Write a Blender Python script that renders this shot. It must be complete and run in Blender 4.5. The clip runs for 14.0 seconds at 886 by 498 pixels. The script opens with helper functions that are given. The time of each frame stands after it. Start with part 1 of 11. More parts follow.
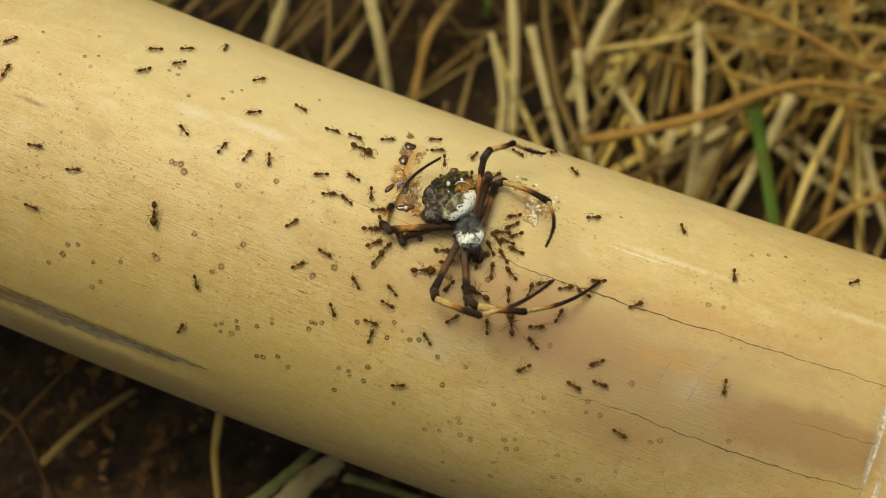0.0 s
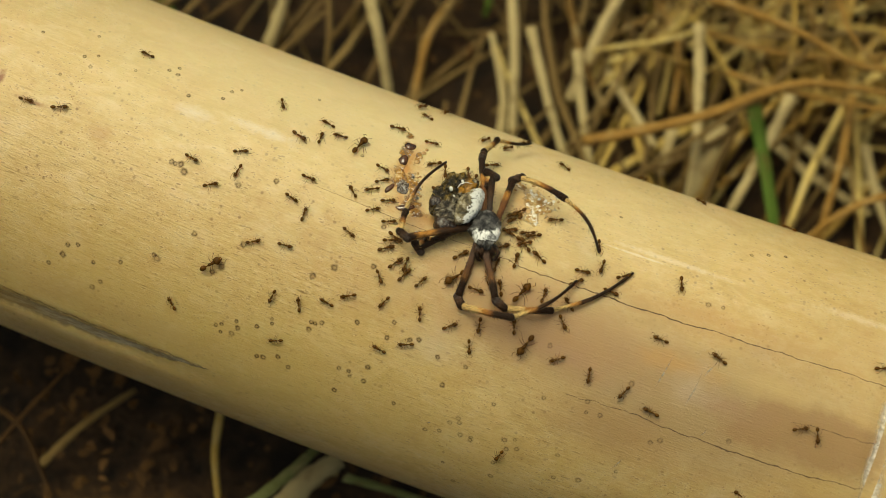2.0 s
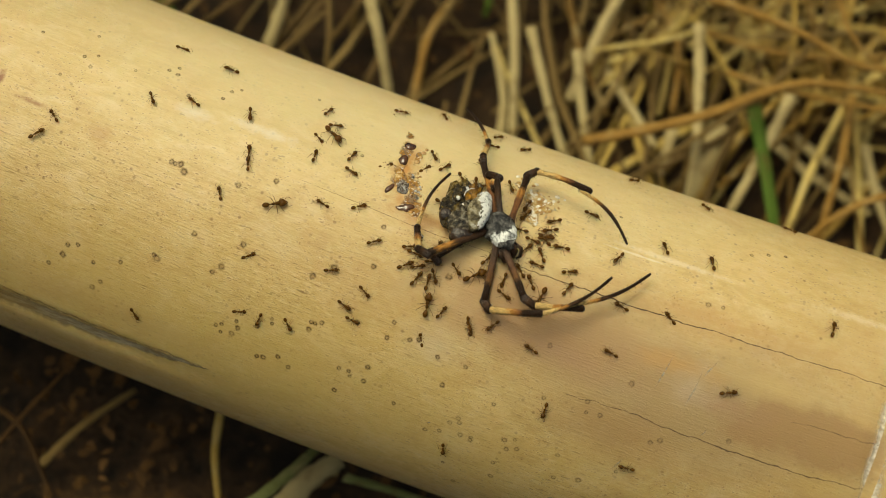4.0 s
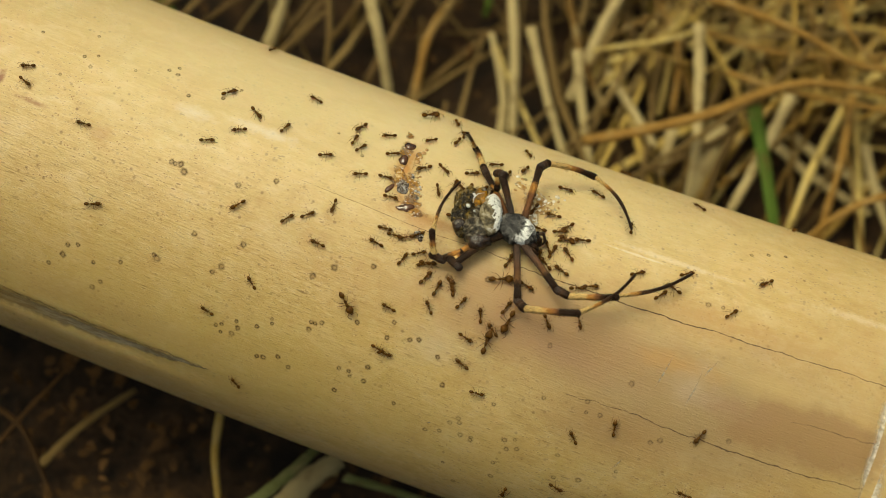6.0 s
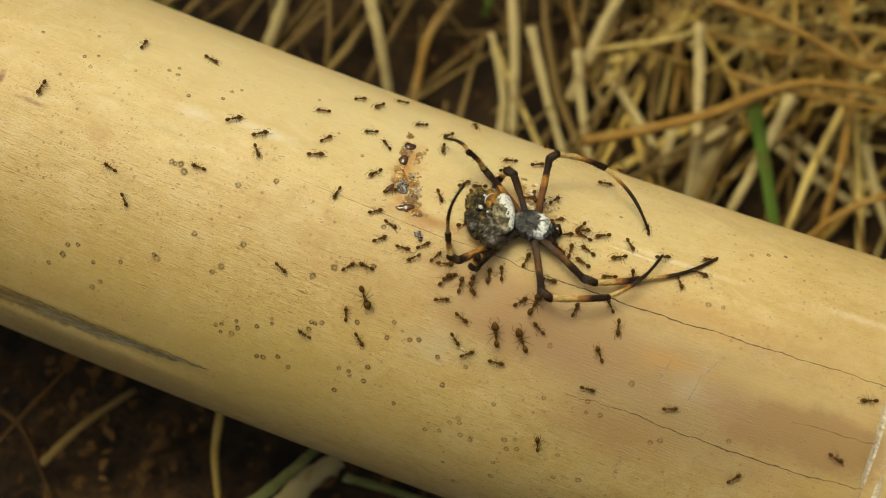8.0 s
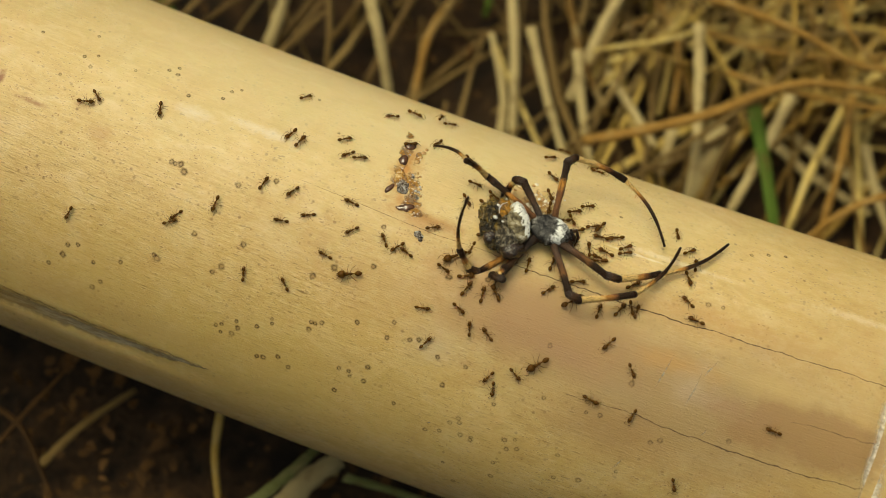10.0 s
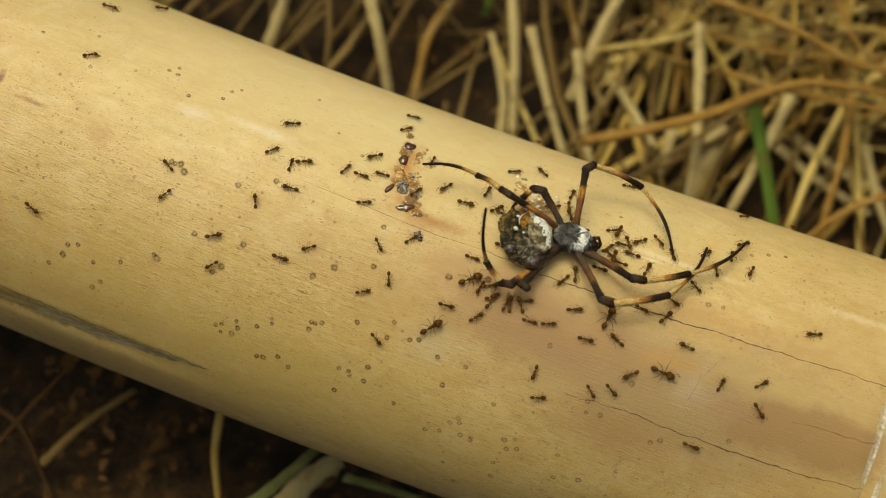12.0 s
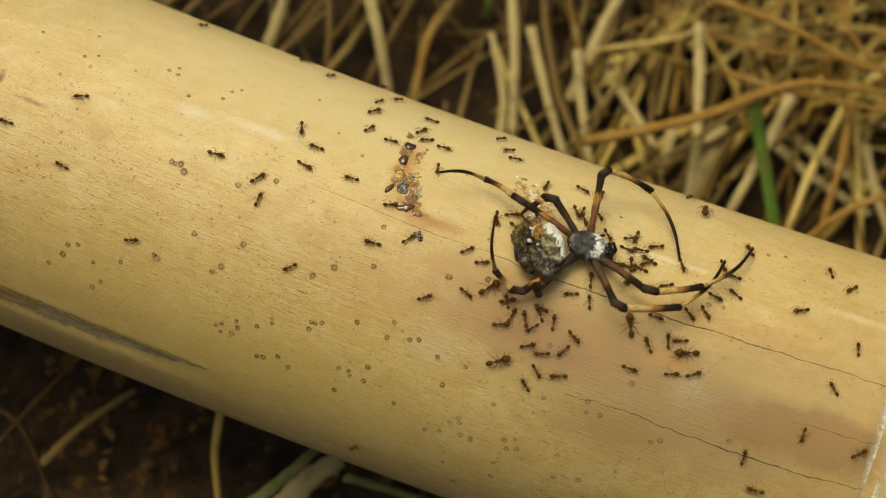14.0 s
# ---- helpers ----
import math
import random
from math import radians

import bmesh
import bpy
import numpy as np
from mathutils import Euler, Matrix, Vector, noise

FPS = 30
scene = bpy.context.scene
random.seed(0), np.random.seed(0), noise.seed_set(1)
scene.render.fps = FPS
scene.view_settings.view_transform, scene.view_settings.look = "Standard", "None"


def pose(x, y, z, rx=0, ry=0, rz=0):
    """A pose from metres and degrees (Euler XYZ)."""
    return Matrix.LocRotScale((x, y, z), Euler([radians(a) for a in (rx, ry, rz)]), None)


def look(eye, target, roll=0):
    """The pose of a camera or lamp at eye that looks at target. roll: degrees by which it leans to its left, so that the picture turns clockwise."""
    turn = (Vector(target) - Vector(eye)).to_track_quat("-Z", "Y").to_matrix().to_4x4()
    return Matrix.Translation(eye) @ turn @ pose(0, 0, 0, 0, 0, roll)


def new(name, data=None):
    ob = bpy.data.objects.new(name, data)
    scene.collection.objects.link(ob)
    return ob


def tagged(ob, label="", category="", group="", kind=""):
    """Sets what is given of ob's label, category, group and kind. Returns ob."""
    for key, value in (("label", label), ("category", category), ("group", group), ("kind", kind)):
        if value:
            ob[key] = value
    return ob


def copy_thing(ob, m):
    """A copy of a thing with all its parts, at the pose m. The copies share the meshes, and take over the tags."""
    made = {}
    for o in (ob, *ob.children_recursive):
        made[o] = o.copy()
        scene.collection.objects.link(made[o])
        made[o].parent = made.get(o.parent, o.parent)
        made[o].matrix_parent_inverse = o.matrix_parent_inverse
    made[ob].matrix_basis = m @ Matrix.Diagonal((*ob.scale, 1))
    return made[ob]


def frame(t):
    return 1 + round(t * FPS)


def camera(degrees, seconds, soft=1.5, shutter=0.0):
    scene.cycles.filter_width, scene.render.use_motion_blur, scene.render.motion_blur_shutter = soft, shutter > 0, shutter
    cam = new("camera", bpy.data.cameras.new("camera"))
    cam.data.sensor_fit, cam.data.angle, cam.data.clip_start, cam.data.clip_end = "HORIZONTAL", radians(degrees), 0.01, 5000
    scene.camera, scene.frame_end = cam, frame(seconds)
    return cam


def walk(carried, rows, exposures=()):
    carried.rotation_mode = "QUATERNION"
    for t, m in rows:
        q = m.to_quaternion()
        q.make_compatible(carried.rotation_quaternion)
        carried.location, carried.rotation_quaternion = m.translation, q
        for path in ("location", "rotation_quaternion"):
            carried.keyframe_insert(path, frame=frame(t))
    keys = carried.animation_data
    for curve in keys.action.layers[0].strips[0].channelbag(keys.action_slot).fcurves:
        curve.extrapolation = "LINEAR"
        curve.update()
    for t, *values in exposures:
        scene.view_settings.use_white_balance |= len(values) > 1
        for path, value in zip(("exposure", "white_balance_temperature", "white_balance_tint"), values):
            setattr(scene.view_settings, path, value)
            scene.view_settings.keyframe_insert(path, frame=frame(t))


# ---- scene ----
cam = camera(40, 14.0, soft=0.8)
EYE, AIM = (0.0, -0.10660, 0.26243), (-0.0098981, -0.0069583, 0.0893008)
STAND = look(EYE, AIM, 14.66)
walk(cam, [(0.0, STAND), (14.0, STAND)], [(0.0, -0.22, 7350, -13), (5.0, -0.22, 7420, -12.5), (8.0, -0.22, 7500, -12), (11.0, -0.26, 7650, -12), (14.0, -0.28, 7700, -12)])
cam.data.dof.use_dof = True
cam.data.dof.focus_distance = 0.203
cam.data.dof.aperture_fstop = 13.0

# ---- daylight under a bright overcast sky ----
world = bpy.data.worlds.new("sky")
scene.world = world
world.use_nodes = True
wn = world.node_tree
sky = wn.nodes.new("ShaderNodeTexSky")
sky.sky_type, sky.sun_disc = "NISHITA", False
sky.sun_elevation, sky.sun_rotation = radians(69), radians(-78)
sky.air_density, sky.dust_density, sky.ozone_density = 0.6, 9.0, 0.0
wn.nodes["Background"].inputs["Strength"].default_value = 0.15
wn.links.new(sky.outputs["Color"], wn.nodes["Background"].inputs["Color"])

sun_data = bpy.data.lights.new("sun", "SUN")
sun_data.energy, sun_data.angle, sun_data.color = 0.8, radians(30), (1.0, 0.91, 0.76)
sun = new("sun", sun_data)
sun.matrix_world = look((-0.38, 0.08, 1.0), (0, 0, 0))


# ---- materials ----
class Mat:
    """A small helper to wire node materials."""

    def __init__(self, name, rough=0.6, metal=0.0, spec=0.5):
        self.m = bpy.data.materials.new(name)
        self.m.use_nodes = True
        self.t = self.m.node_tree
        self.b = self.t.nodes["Principled BSDF"]
        self.b.inputs["Roughness"].default_value = rough
        self.b.inputs["Metallic"].default_value = metal
        self.b.inputs["Specular IOR Level"].default_value = spec

    def plug(self, sock, value):
        if isinstance(value, bpy.types.NodeSocket):
            self.t.links.new(value, sock)
        elif value is not None:
            sock.default_value = value if not isinstance(value, tuple) or len(value) != 3 or sock.type != "RGBA" else (*value, 1.0)

    def coord(self, which="Object", scale=(1, 1, 1), turn=(0, 0, 0)):
        c = self.t.nodes.new("ShaderNodeTexCoord")
        mp = self.t.nodes.new("ShaderNodeMapping")
        mp.inputs["Scale"].default_value = scale
        mp.inputs["Rotation"].default_value = turn
        self.t.links.new(c.outputs[which], mp.inputs["Vector"])
        return mp.outputs["Vector"]

    def noise(self, vec, scale, detail=4.0, rough=0.6, warp=0.0):
        n = self.t.nodes.new("ShaderNodeTexNoise")
        n.inputs["Scale"].default_value, n.inputs["Detail"].default_value = scale, detail
        n.inputs["Roughness"].default_value, n.inputs["Distortion"].default_value = rough, warp
        self.plug(n.inputs["Vector"], vec)
        return n.outputs["Fac"]

    def cells(self, vec, scale, feature="F1", jitter=1.0):
        n = self.t.nodes.new("ShaderNodeTexVoronoi")
        n.feature = feature
        n.inputs["Scale"].default_value, n.inputs["Randomness"].default_value = scale, jitter
        self.plug(n.inputs["Vector"], vec)
        return n.outputs["Distance"]

    def ramp(self, fac, stops, mode="LINEAR"):
        r = self.t.nodes.new("ShaderNodeValToRGB")
        r.color_ramp.interpolation = mode
        while len(r.color_ramp.elements) < len(stops):
            r.color_ramp.elements.new(0.5)
        for e, (at, c) in zip(r.color_ramp.elements, stops):
            e.position = at
            e.color = (c, c, c, 1) if isinstance(c, (int, float)) else (*c, 1)
        self.plug(r.inputs["Fac"], fac)
        return r.outputs["Color"]

    def math(self, op, a, b=None):
        n = self.t.nodes.new("ShaderNodeMath")
        n.operation = op
        self.plug(n.inputs[0], a)
        self.plug(n.inputs[1], b)
        return n.outputs[0]

    def mix(self, fac, a, b, mode="MIX"):
        n = self.t.nodes.new("ShaderNodeMix")
        n.data_type, n.blend_type = "RGBA", mode
        self.plug(n.inputs[0], fac)
        self.plug(n.inputs[6], a)
        self.plug(n.inputs[7], b)
        return n.outputs[2]

    def attr(self, node, out):
        return self.t.nodes.new(node).outputs[out]

    def colour(self, c):
        self.plug(self.b.inputs["Base Color"], c)
        return self

    def rough(self, r):
        self.plug(self.b.inputs["Roughness"], r)
        return self

    def bump(self, height, strength, distance):
        n = self.t.nodes.new("ShaderNodeBump")
        n.inputs["Strength"].default_value, n.inputs["Distance"].default_value = strength, distance
        self.plug(n.inputs["Height"], height)
        self.t.links.new(n.outputs["Normal"], self.b.inputs["Normal"])
        return self


def blob(k, uv, s, deg, rs, rd, soft=0.5, ragged=0.5, grain=400.0):
    """A ragged stain on the pole: place and half sizes in mm along it and degrees round it."""
    u, v = s / 1000, radians(deg) * POLE_R
    mp = k.t.nodes.new("ShaderNodeMapping")
    mp.inputs["Location"].default_value = (-u / (rs / 1000), -v / (radians(rd) * POLE_R), 0)
    mp.inputs["Scale"].default_value = (1000 / rs, 1 / (radians(rd) * POLE_R), 1)
    k.t.links.new(uv, mp.inputs["Vector"])
    ln = k.t.nodes.new("ShaderNodeVectorMath")
    ln.operation = "LENGTH"
    k.t.links.new(mp.outputs["Vector"], ln.inputs[0])
    wob = k.math("MULTIPLY", k.math("SUBTRACT", k.noise(uv, grain, 4, 0.65), 0.5), ragged * 2)
    d = k.math("ADD", ln.outputs["Value"], wob)
    return k.ramp(d, [(max(0.02, 1 - soft), 1.0), (1.0, 0.0)])


POLE_R, POLE_Z = 0.034, 0.058


def bamboo():
    k = Mat("dry_bamboo", 0.42, spec=0.45)
    uv = k.coord("UV")
    along = k.coord("UV", (0.06, 1.0, 1.0))
    far = k.coord("UV", (0.35, 1.0, 1.0))
    fibre = k.noise(along, 1500, 5, 0.7)
    fine = k.noise(k.coord("UV", (0.16, 1.0, 1.0)), 5200, 4, 0.75)
    broad = k.noise(far, 45, 4, 0.6, 0.3)
    base = k.ramp(broad, [(0.25, (0.5, 0.335, 0.125)), (0.5, (0.585, 0.415, 0.172)), (0.75, (0.65, 0.485, 0.23))])
    base = k.mix(k.ramp(fibre, [(0.36, 0.35), (0.6, 0.0)]), base, (0.44, 0.285, 0.085))
    base = k.mix(k.ramp(fine, [(0.36, 0.35), (0.48, 0.0)]), base, (0.37, 0.22, 0.072))
    # short brown dashes in two sizes and pin-point specks in the skin
    patchy = k.ramp(k.noise(uv, 60, 3), [(0.38, 0.12), (0.62, 1.0)])
    pits = None
    for stretch, size, edge in ((0.34, 2500, 0.24), (0.36, 1000, 0.18), (0.5, 1500, 0.18)):
        dash = k.cells(k.coord("UV", (stretch, 1.0, 1.0)), size)
        pit = k.math("MULTIPLY", k.ramp(dash, [(edge * 0.5, 0.8), (edge, 0.0)]), patchy)
        pits = k.math("ADD", pits, pit) if pits else pit
        base = k.mix(k.math("MULTIPLY", k.ramp(dash, [(edge, 0.45), (edge * 1.7, 0.0)]), patchy), base, (0.68, 0.53, 0.28))
        base = k.mix(pit, base, (0.2, 0.105, 0.032))
        patchy = k.ramp(k.noise(uv, 160 if size > 2200 else 95, 4), [(0.46, 0.0), (0.58, 1.0)])
    speck = k.ramp(k.cells(uv, 620), [(0.1, 0.85), (0.22, 0.0)])
    keep = k.ramp(k.noise(uv, 110, 3), [(0.46, 0.0), (0.58, 1.0)])
    base = k.mix(k.math("MULTIPLY", speck, keep), base, (0.2, 0.115, 0.045))
    # short dark dashes along the grain, relief highlights painted as pale ones, denser in some patches
    grainy = k.ramp(k.noise(uv, 75, 3), [(0.34, 0.25), (0.6, 1.0)])
    place = k.t.nodes.new("ShaderNodeSeparateXYZ")
    k.t.links.new(uv, place.inputs[0])
    grainy = k.math("MULTIPLY", grainy, k.ramp(k.math("MULTIPLY", place.outputs["X"], 10), [(0.22, 1.0), (0.45, 0.4)]))
    grainy = k.math("MULTIPLY", grainy, k.ramp(k.math("MULTIPLY", place.outputs["Y"], 20), [(0.05, 0.12), (0.42, 1.0)]))
    dashes = None
    for stretch, size, low, depth in ((0.19, 2100, 0.35, 0.7), (0.32, 3300, 0.35, 0.65)):
        g = k.noise(k.coord("UV", (stretch, 1.0, 1.0)), size, 2, 0.5)
        base = k.mix(k.math("MULTIPLY", k.ramp(g, [(0.6, 0.0), (0.7, 0.5)]), grainy), base, (0.74, 0.6, 0.35))
        cut = k.math("MULTIPLY", k.ramp(g, [(low - 0.05, depth), (low + 0.03, 0.0)]), grainy)
        base = k.mix(cut, base, (0.15, 0.08, 0.024))
        dashes = k.math("ADD", dashes, cut) if dashes else cut
    # cloudy mottling: paler bloom and browner patches, and fine lengthwise rub marks
    cloud = k.noise(k.coord("UV", (0.6, 1.0, 1.0)), 210, 5, 0.7, 0.8)
    base = k.mix(k.ramp(cloud, [(0.5, 0.0), (0.72, 0.5)]), base, (0.7, 0.57, 0.34))
    base = k.mix(k.ramp(cloud, [(0.28, 0.55), (0.46, 0.0)]), base, (0.42, 0.26, 0.095))
    blotch = k.noise(k.coord("UV", (0.7, 1.0, 1.0)), 430, 5, 0.75, 0.6)
    base = k.mix(k.ramp(blotch, [(0.53, 0.0), (0.7, 0.4)]), base, (0.4, 0.245, 0.095))
    base = k.mix(k.ramp(blotch, [(0.32, 0.35), (0.47, 0.0)]), base, (0.66, 0.54, 0.3))
    fleck = k.math("MULTIPLY", k.ramp(k.cells(uv, 1150), [(0.1, 0.8), (0.2, 0.0)]), k.ramp(k.noise(uv, 190, 3), [(0.48, 0.0), (0.58, 1.0)]))
    base = k.mix(fleck, base, (0.27, 0.13, 0.045))
    rub = k.noise(k.coord("UV", (0.025, 1.0, 1.0)), 2600, 4, 0.75)
    base = k.mix(k.ramp(rub, [(0.6, 0.0), (0.74, 0.35)]), base, (0.72, 0.6, 0.38))
    base = k.mix(k.ramp(rub, [(0.27, 0.5), (0.36, 0.0)]), base, (0.27, 0.155, 0.05))
    # broad tones: paler upper flank, browner middle, weathered tan and mauve-brown towards the joint, red marks, pale
    # scuffs
    tone = [
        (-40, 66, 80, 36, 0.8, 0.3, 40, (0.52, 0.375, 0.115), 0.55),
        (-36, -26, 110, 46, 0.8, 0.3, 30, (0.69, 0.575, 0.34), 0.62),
        (-2, 22, 52, 24, 0.95, 0.3, 40, (0.44, 0.3, 0.125), 0.42),
        (36, 32, 44, 28, 0.75, 0.45, 45, (0.34, 0.23, 0.11), 0.9),
        (62, 8, 24, 40, 0.8, 0.4, 40, (0.45, 0.31, 0.135), 0.5),
        (56, 30, 17, 10, 0.35, 0.6, 160, (0.3, 0.17, 0.07), 0.72),
        (26, 45, 16, 9, 0.8, 0.6, 90, (0.33, 0.19, 0.075), 0.45),
        (8, 27, 24, 11, 0.8, 0.5, 120, (0.33, 0.185, 0.09), 0.78),
        (2, 18, 17, 7, 0.8, 0.6, 140, (0.4, 0.22, 0.085), 0.6),
        (18, 24, 24, 10, 0.85, 0.6, 130, (0.36, 0.215, 0.095), 0.6),
        (8, 17, 24, 9, 0.85, 0.6, 150, (0.4, 0.25, 0.11), 0.5),
        (9, 21, 15, 6.5, 0.85, 0.7, 150, (0.34, 0.195, 0.085), 0.55),
        (47, 20, 9, 4.5, 0.9, 0.8, 180, (0.52, 0.37, 0.15), 0.5),
        (44, 12, 6, 3, 0.9, 0.9, 220, (0.35, 0.23, 0.13), 0.4),
        (24, 33, 8, 4, 0.9, 0.9, 220, (0.37, 0.25, 0.14), 0.4),
        (60, 42, 10, 6, 0.9, 0.8, 160, (0.5, 0.34, 0.12), 0.5),
        (31.5, 22, 9, 4, 0.8, 0.7, 200, (0.46, 0.25, 0.07), 0.5),
        (41, 29, 8, 5, 0.8, 0.7, 160, (0.33, 0.2, 0.115), 0.55),
        (14, 30, 9, 4, 0.8, 0.7, 200, (0.36, 0.22, 0.12), 0.5),
        (36, 8, 26, 7, 0.9, 0.6, 130, (0.44, 0.25, 0.09), 0.5),
        (35, 27, 5, 8, 0.9, 0.9, 260, (0.54, 0.45, 0.33), 0.28),
        (-6, 39, 7, 8, 0.9, 0.6, 200, (0.55, 0.46, 0.31), 0.4),
        (-14, 30, 18, 12, 0.9, 0.5, 80, (0.45, 0.29, 0.11), 0.4),
        (-62, 66, 30, 8, 0.9, 0.5, 90, (0.42, 0.27, 0.1), 0.35),
        (-69.6, 17.6, 3.0, 3.6, 0.8, 0.8, 600, (0.4, 0.21, 0.07), 0.45),
        (-81.5, 16.3, 3.2, 1.0, 0.8, 0.9, 800, (0.26, 0.1, 0.035), 0.7),
        (-88.6, 13.3, 0.8, 3.4, 0.7, 0.9, 800, (0.22, 0.06, 0.025), 0.8),
        (-14, 8, 8, 4.2, 0.9, 0.7, 260, (0.4, 0.19, 0.045), 0.6),
        (-20.4, -6, 2.8, 14, 0.9, 0.8, 500, (0.44, 0.2, 0.038), 0.9),
        (-13.5, 7.0, 7.5, 2.0, 0.95, 1.0, 700, (0.36, 0.17, 0.035), 0.75),
        (-18.2, 4.8, 4.0, 3.0, 0.9, 0.8, 500, (0.4, 0.18, 0.035), 0.7),
        (1.6, -9.5, 5.6, 8, 0.9, 0.7, 420, (0.44, 0.23, 0.065), 0.65),
        (26.4, -6.6, 13, 1.2, 0.7, 0.9, 900, (0.78, 0.7, 0.54), 0.42),
        (20.5, -4.6, 6, 0.5, 0.6, 0.8, 900, (0.8, 0.74, 0.6), 0.5),
        (58.3, -7.7, 9, 1.8, 0.8, 0.9, 900, (0.78, 0.7, 0.52), 0.38),
        (-56.6, 1.3, 4.2, 2.6, 0.9, 0.8, 500, (0.74, 0.7, 0.62), 0.42),
        (-44.4, -1.2, 7.5, 2.2, 0.9, 0.9, 500, (0.74, 0.7, 0.62), 0.45),
        (-64, 90, 36, 9, 0.7, 0.6, 300, (0.28, 0.18, 0.075), 0.4),
    ]
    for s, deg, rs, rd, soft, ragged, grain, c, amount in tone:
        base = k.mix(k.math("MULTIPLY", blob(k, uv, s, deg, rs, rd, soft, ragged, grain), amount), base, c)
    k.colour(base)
    k.rough(k.ramp(cloud, [(0.3, 0.44), (0.7, 0.3)]))
    relief = k.math("ADD", k.math("MULTIPLY", fine, 0.8), k.math("ADD", fibre, rub))
    k.bump(k.math("SUBTRACT", relief, k.math("MULTIPLY", k.math("ADD", pits, dashes), 0.9)), 0.4, 0.00016)
    k.b.inputs["Subsurface Weight"].default_value = 0.3
    k.b.inputs["Subsurface Radius"].default_value = (1.0, 0.55, 0.22)
    k.b.inputs["Subsurface Scale"].default_value = 0.0016
    return k.m


def plain(name, dark, light, scale, rough=0.6, bump=0.0, dist=0.0003, which="Object", spec=0.5, stretch=(1, 1, 1)):
    k = Mat(name, rough, spec=spec)
    v = k.coord(which, stretch)
    n = k.noise(v, scale, 5, 0.65)
    k.colour(k.ramp(n, [(0.3, dark), (0.7, light)]))
    if bump:
        k.bump(n, bump, dist)
    return k.m


def straw(name, stops, rough=0.55, bleach=0.5):
    k = Mat(name, rough, spec=0.12)
    tint = k.ramp(k.attr("ShaderNodeNewGeometry", "Random Per Island"), stops)
    grain = k.noise(k.coord("UV", (60, 6, 1)), 12, 4, 0.7)
    patch = k.noise(k.coord("Object"), 160, 4, 0.65)
    tint = k.mix(k.ramp(patch, [(0.5, 0.0), (0.7, bleach)]), tint, (0.66, 0.55, 0.28))
    tint = k.mix(k.ramp(patch, [(0.3, 0.6), (0.47, 0.0)]), tint, (0.1, 0.055, 0.016))
    k.colour(k.mix(k.ramp(grain, [(0.35, 0.55), (0.65, 0.0)]), tint, (0.12, 0.07, 0.025)))
    k.bump(grain, 0.4, 0.0003)
    return k.m


def mark(name, dark, light, fade, patchy, scale=2500, axis="X"):
    """A mark on the skin that thins out towards its rim (along u, or along v)."""
    k = Mat(name, 0.65, spec=0.3)
    sep = k.t.nodes.new("ShaderNodeSeparateXYZ")
    k.t.links.new(k.coord("UV"), sep.inputs[0])
    n = k.noise(k.coord("Object", (0.25, 1, 1)), scale, 5, 0.7)
    k.colour(k.ramp(n, [(0.35, dark), (0.65, light)]))
    hole = k.ramp(k.noise(k.coord("Object", (0.4, 1, 1)), 1800, 3, 0.7), [(0.3, 1 - patchy), (0.6, 1.0)])
    k.plug(k.b.inputs["Alpha"], k.math("MULTIPLY", k.ramp(sep.outputs[axis], fade), hole))
    k.bump(n, 0.5, 0.0002)
    return k.m


def scar_skin():
    """The sunken scar: brown fibres that turn pale grey towards its tip, soft along both sides."""
    k = Mat("fibrous_scar", 0.8, spec=0.06)
    sep = k.t.nodes.new("ShaderNodeSeparateXYZ")
    k.t.links.new(k.coord("UV"), sep.inputs[0])
    n = k.noise(k.coord("Object", (0.2, 1, 1)), 1500, 5, 0.75)
    brown = k.ramp(n, [(0.35, (0.25, 0.155, 0.055)), (0.65, (0.46, 0.32, 0.13))])
    pale = k.ramp(n, [(0.36, (0.15, 0.11, 0.06)), (0.5, (0.31, 0.26, 0.17)), (0.66, (0.5, 0.45, 0.34))])
    tip = k.math("ADD", sep.outputs["X"], k.math("MULTIPLY", k.math("SUBTRACT", n, 0.5), 0.35))
    k.colour(k.mix(k.ramp(tip, [(0.5, 0.0), (0.68, 1.0)]), brown, pale))
    side = k.math("ADD", sep.outputs["Y"], k.math("MULTIPLY", k.math("SUBTRACT", n, 0.5), 0.3))
    k.plug(k.b.inputs["Alpha"], k.ramp(side, [(0.02, 0.0), (0.28, 0.62), (0.72, 0.66), (0.98, 0.0)]))
    k.bump(n, 0.4, 0.0004)
    return k.m


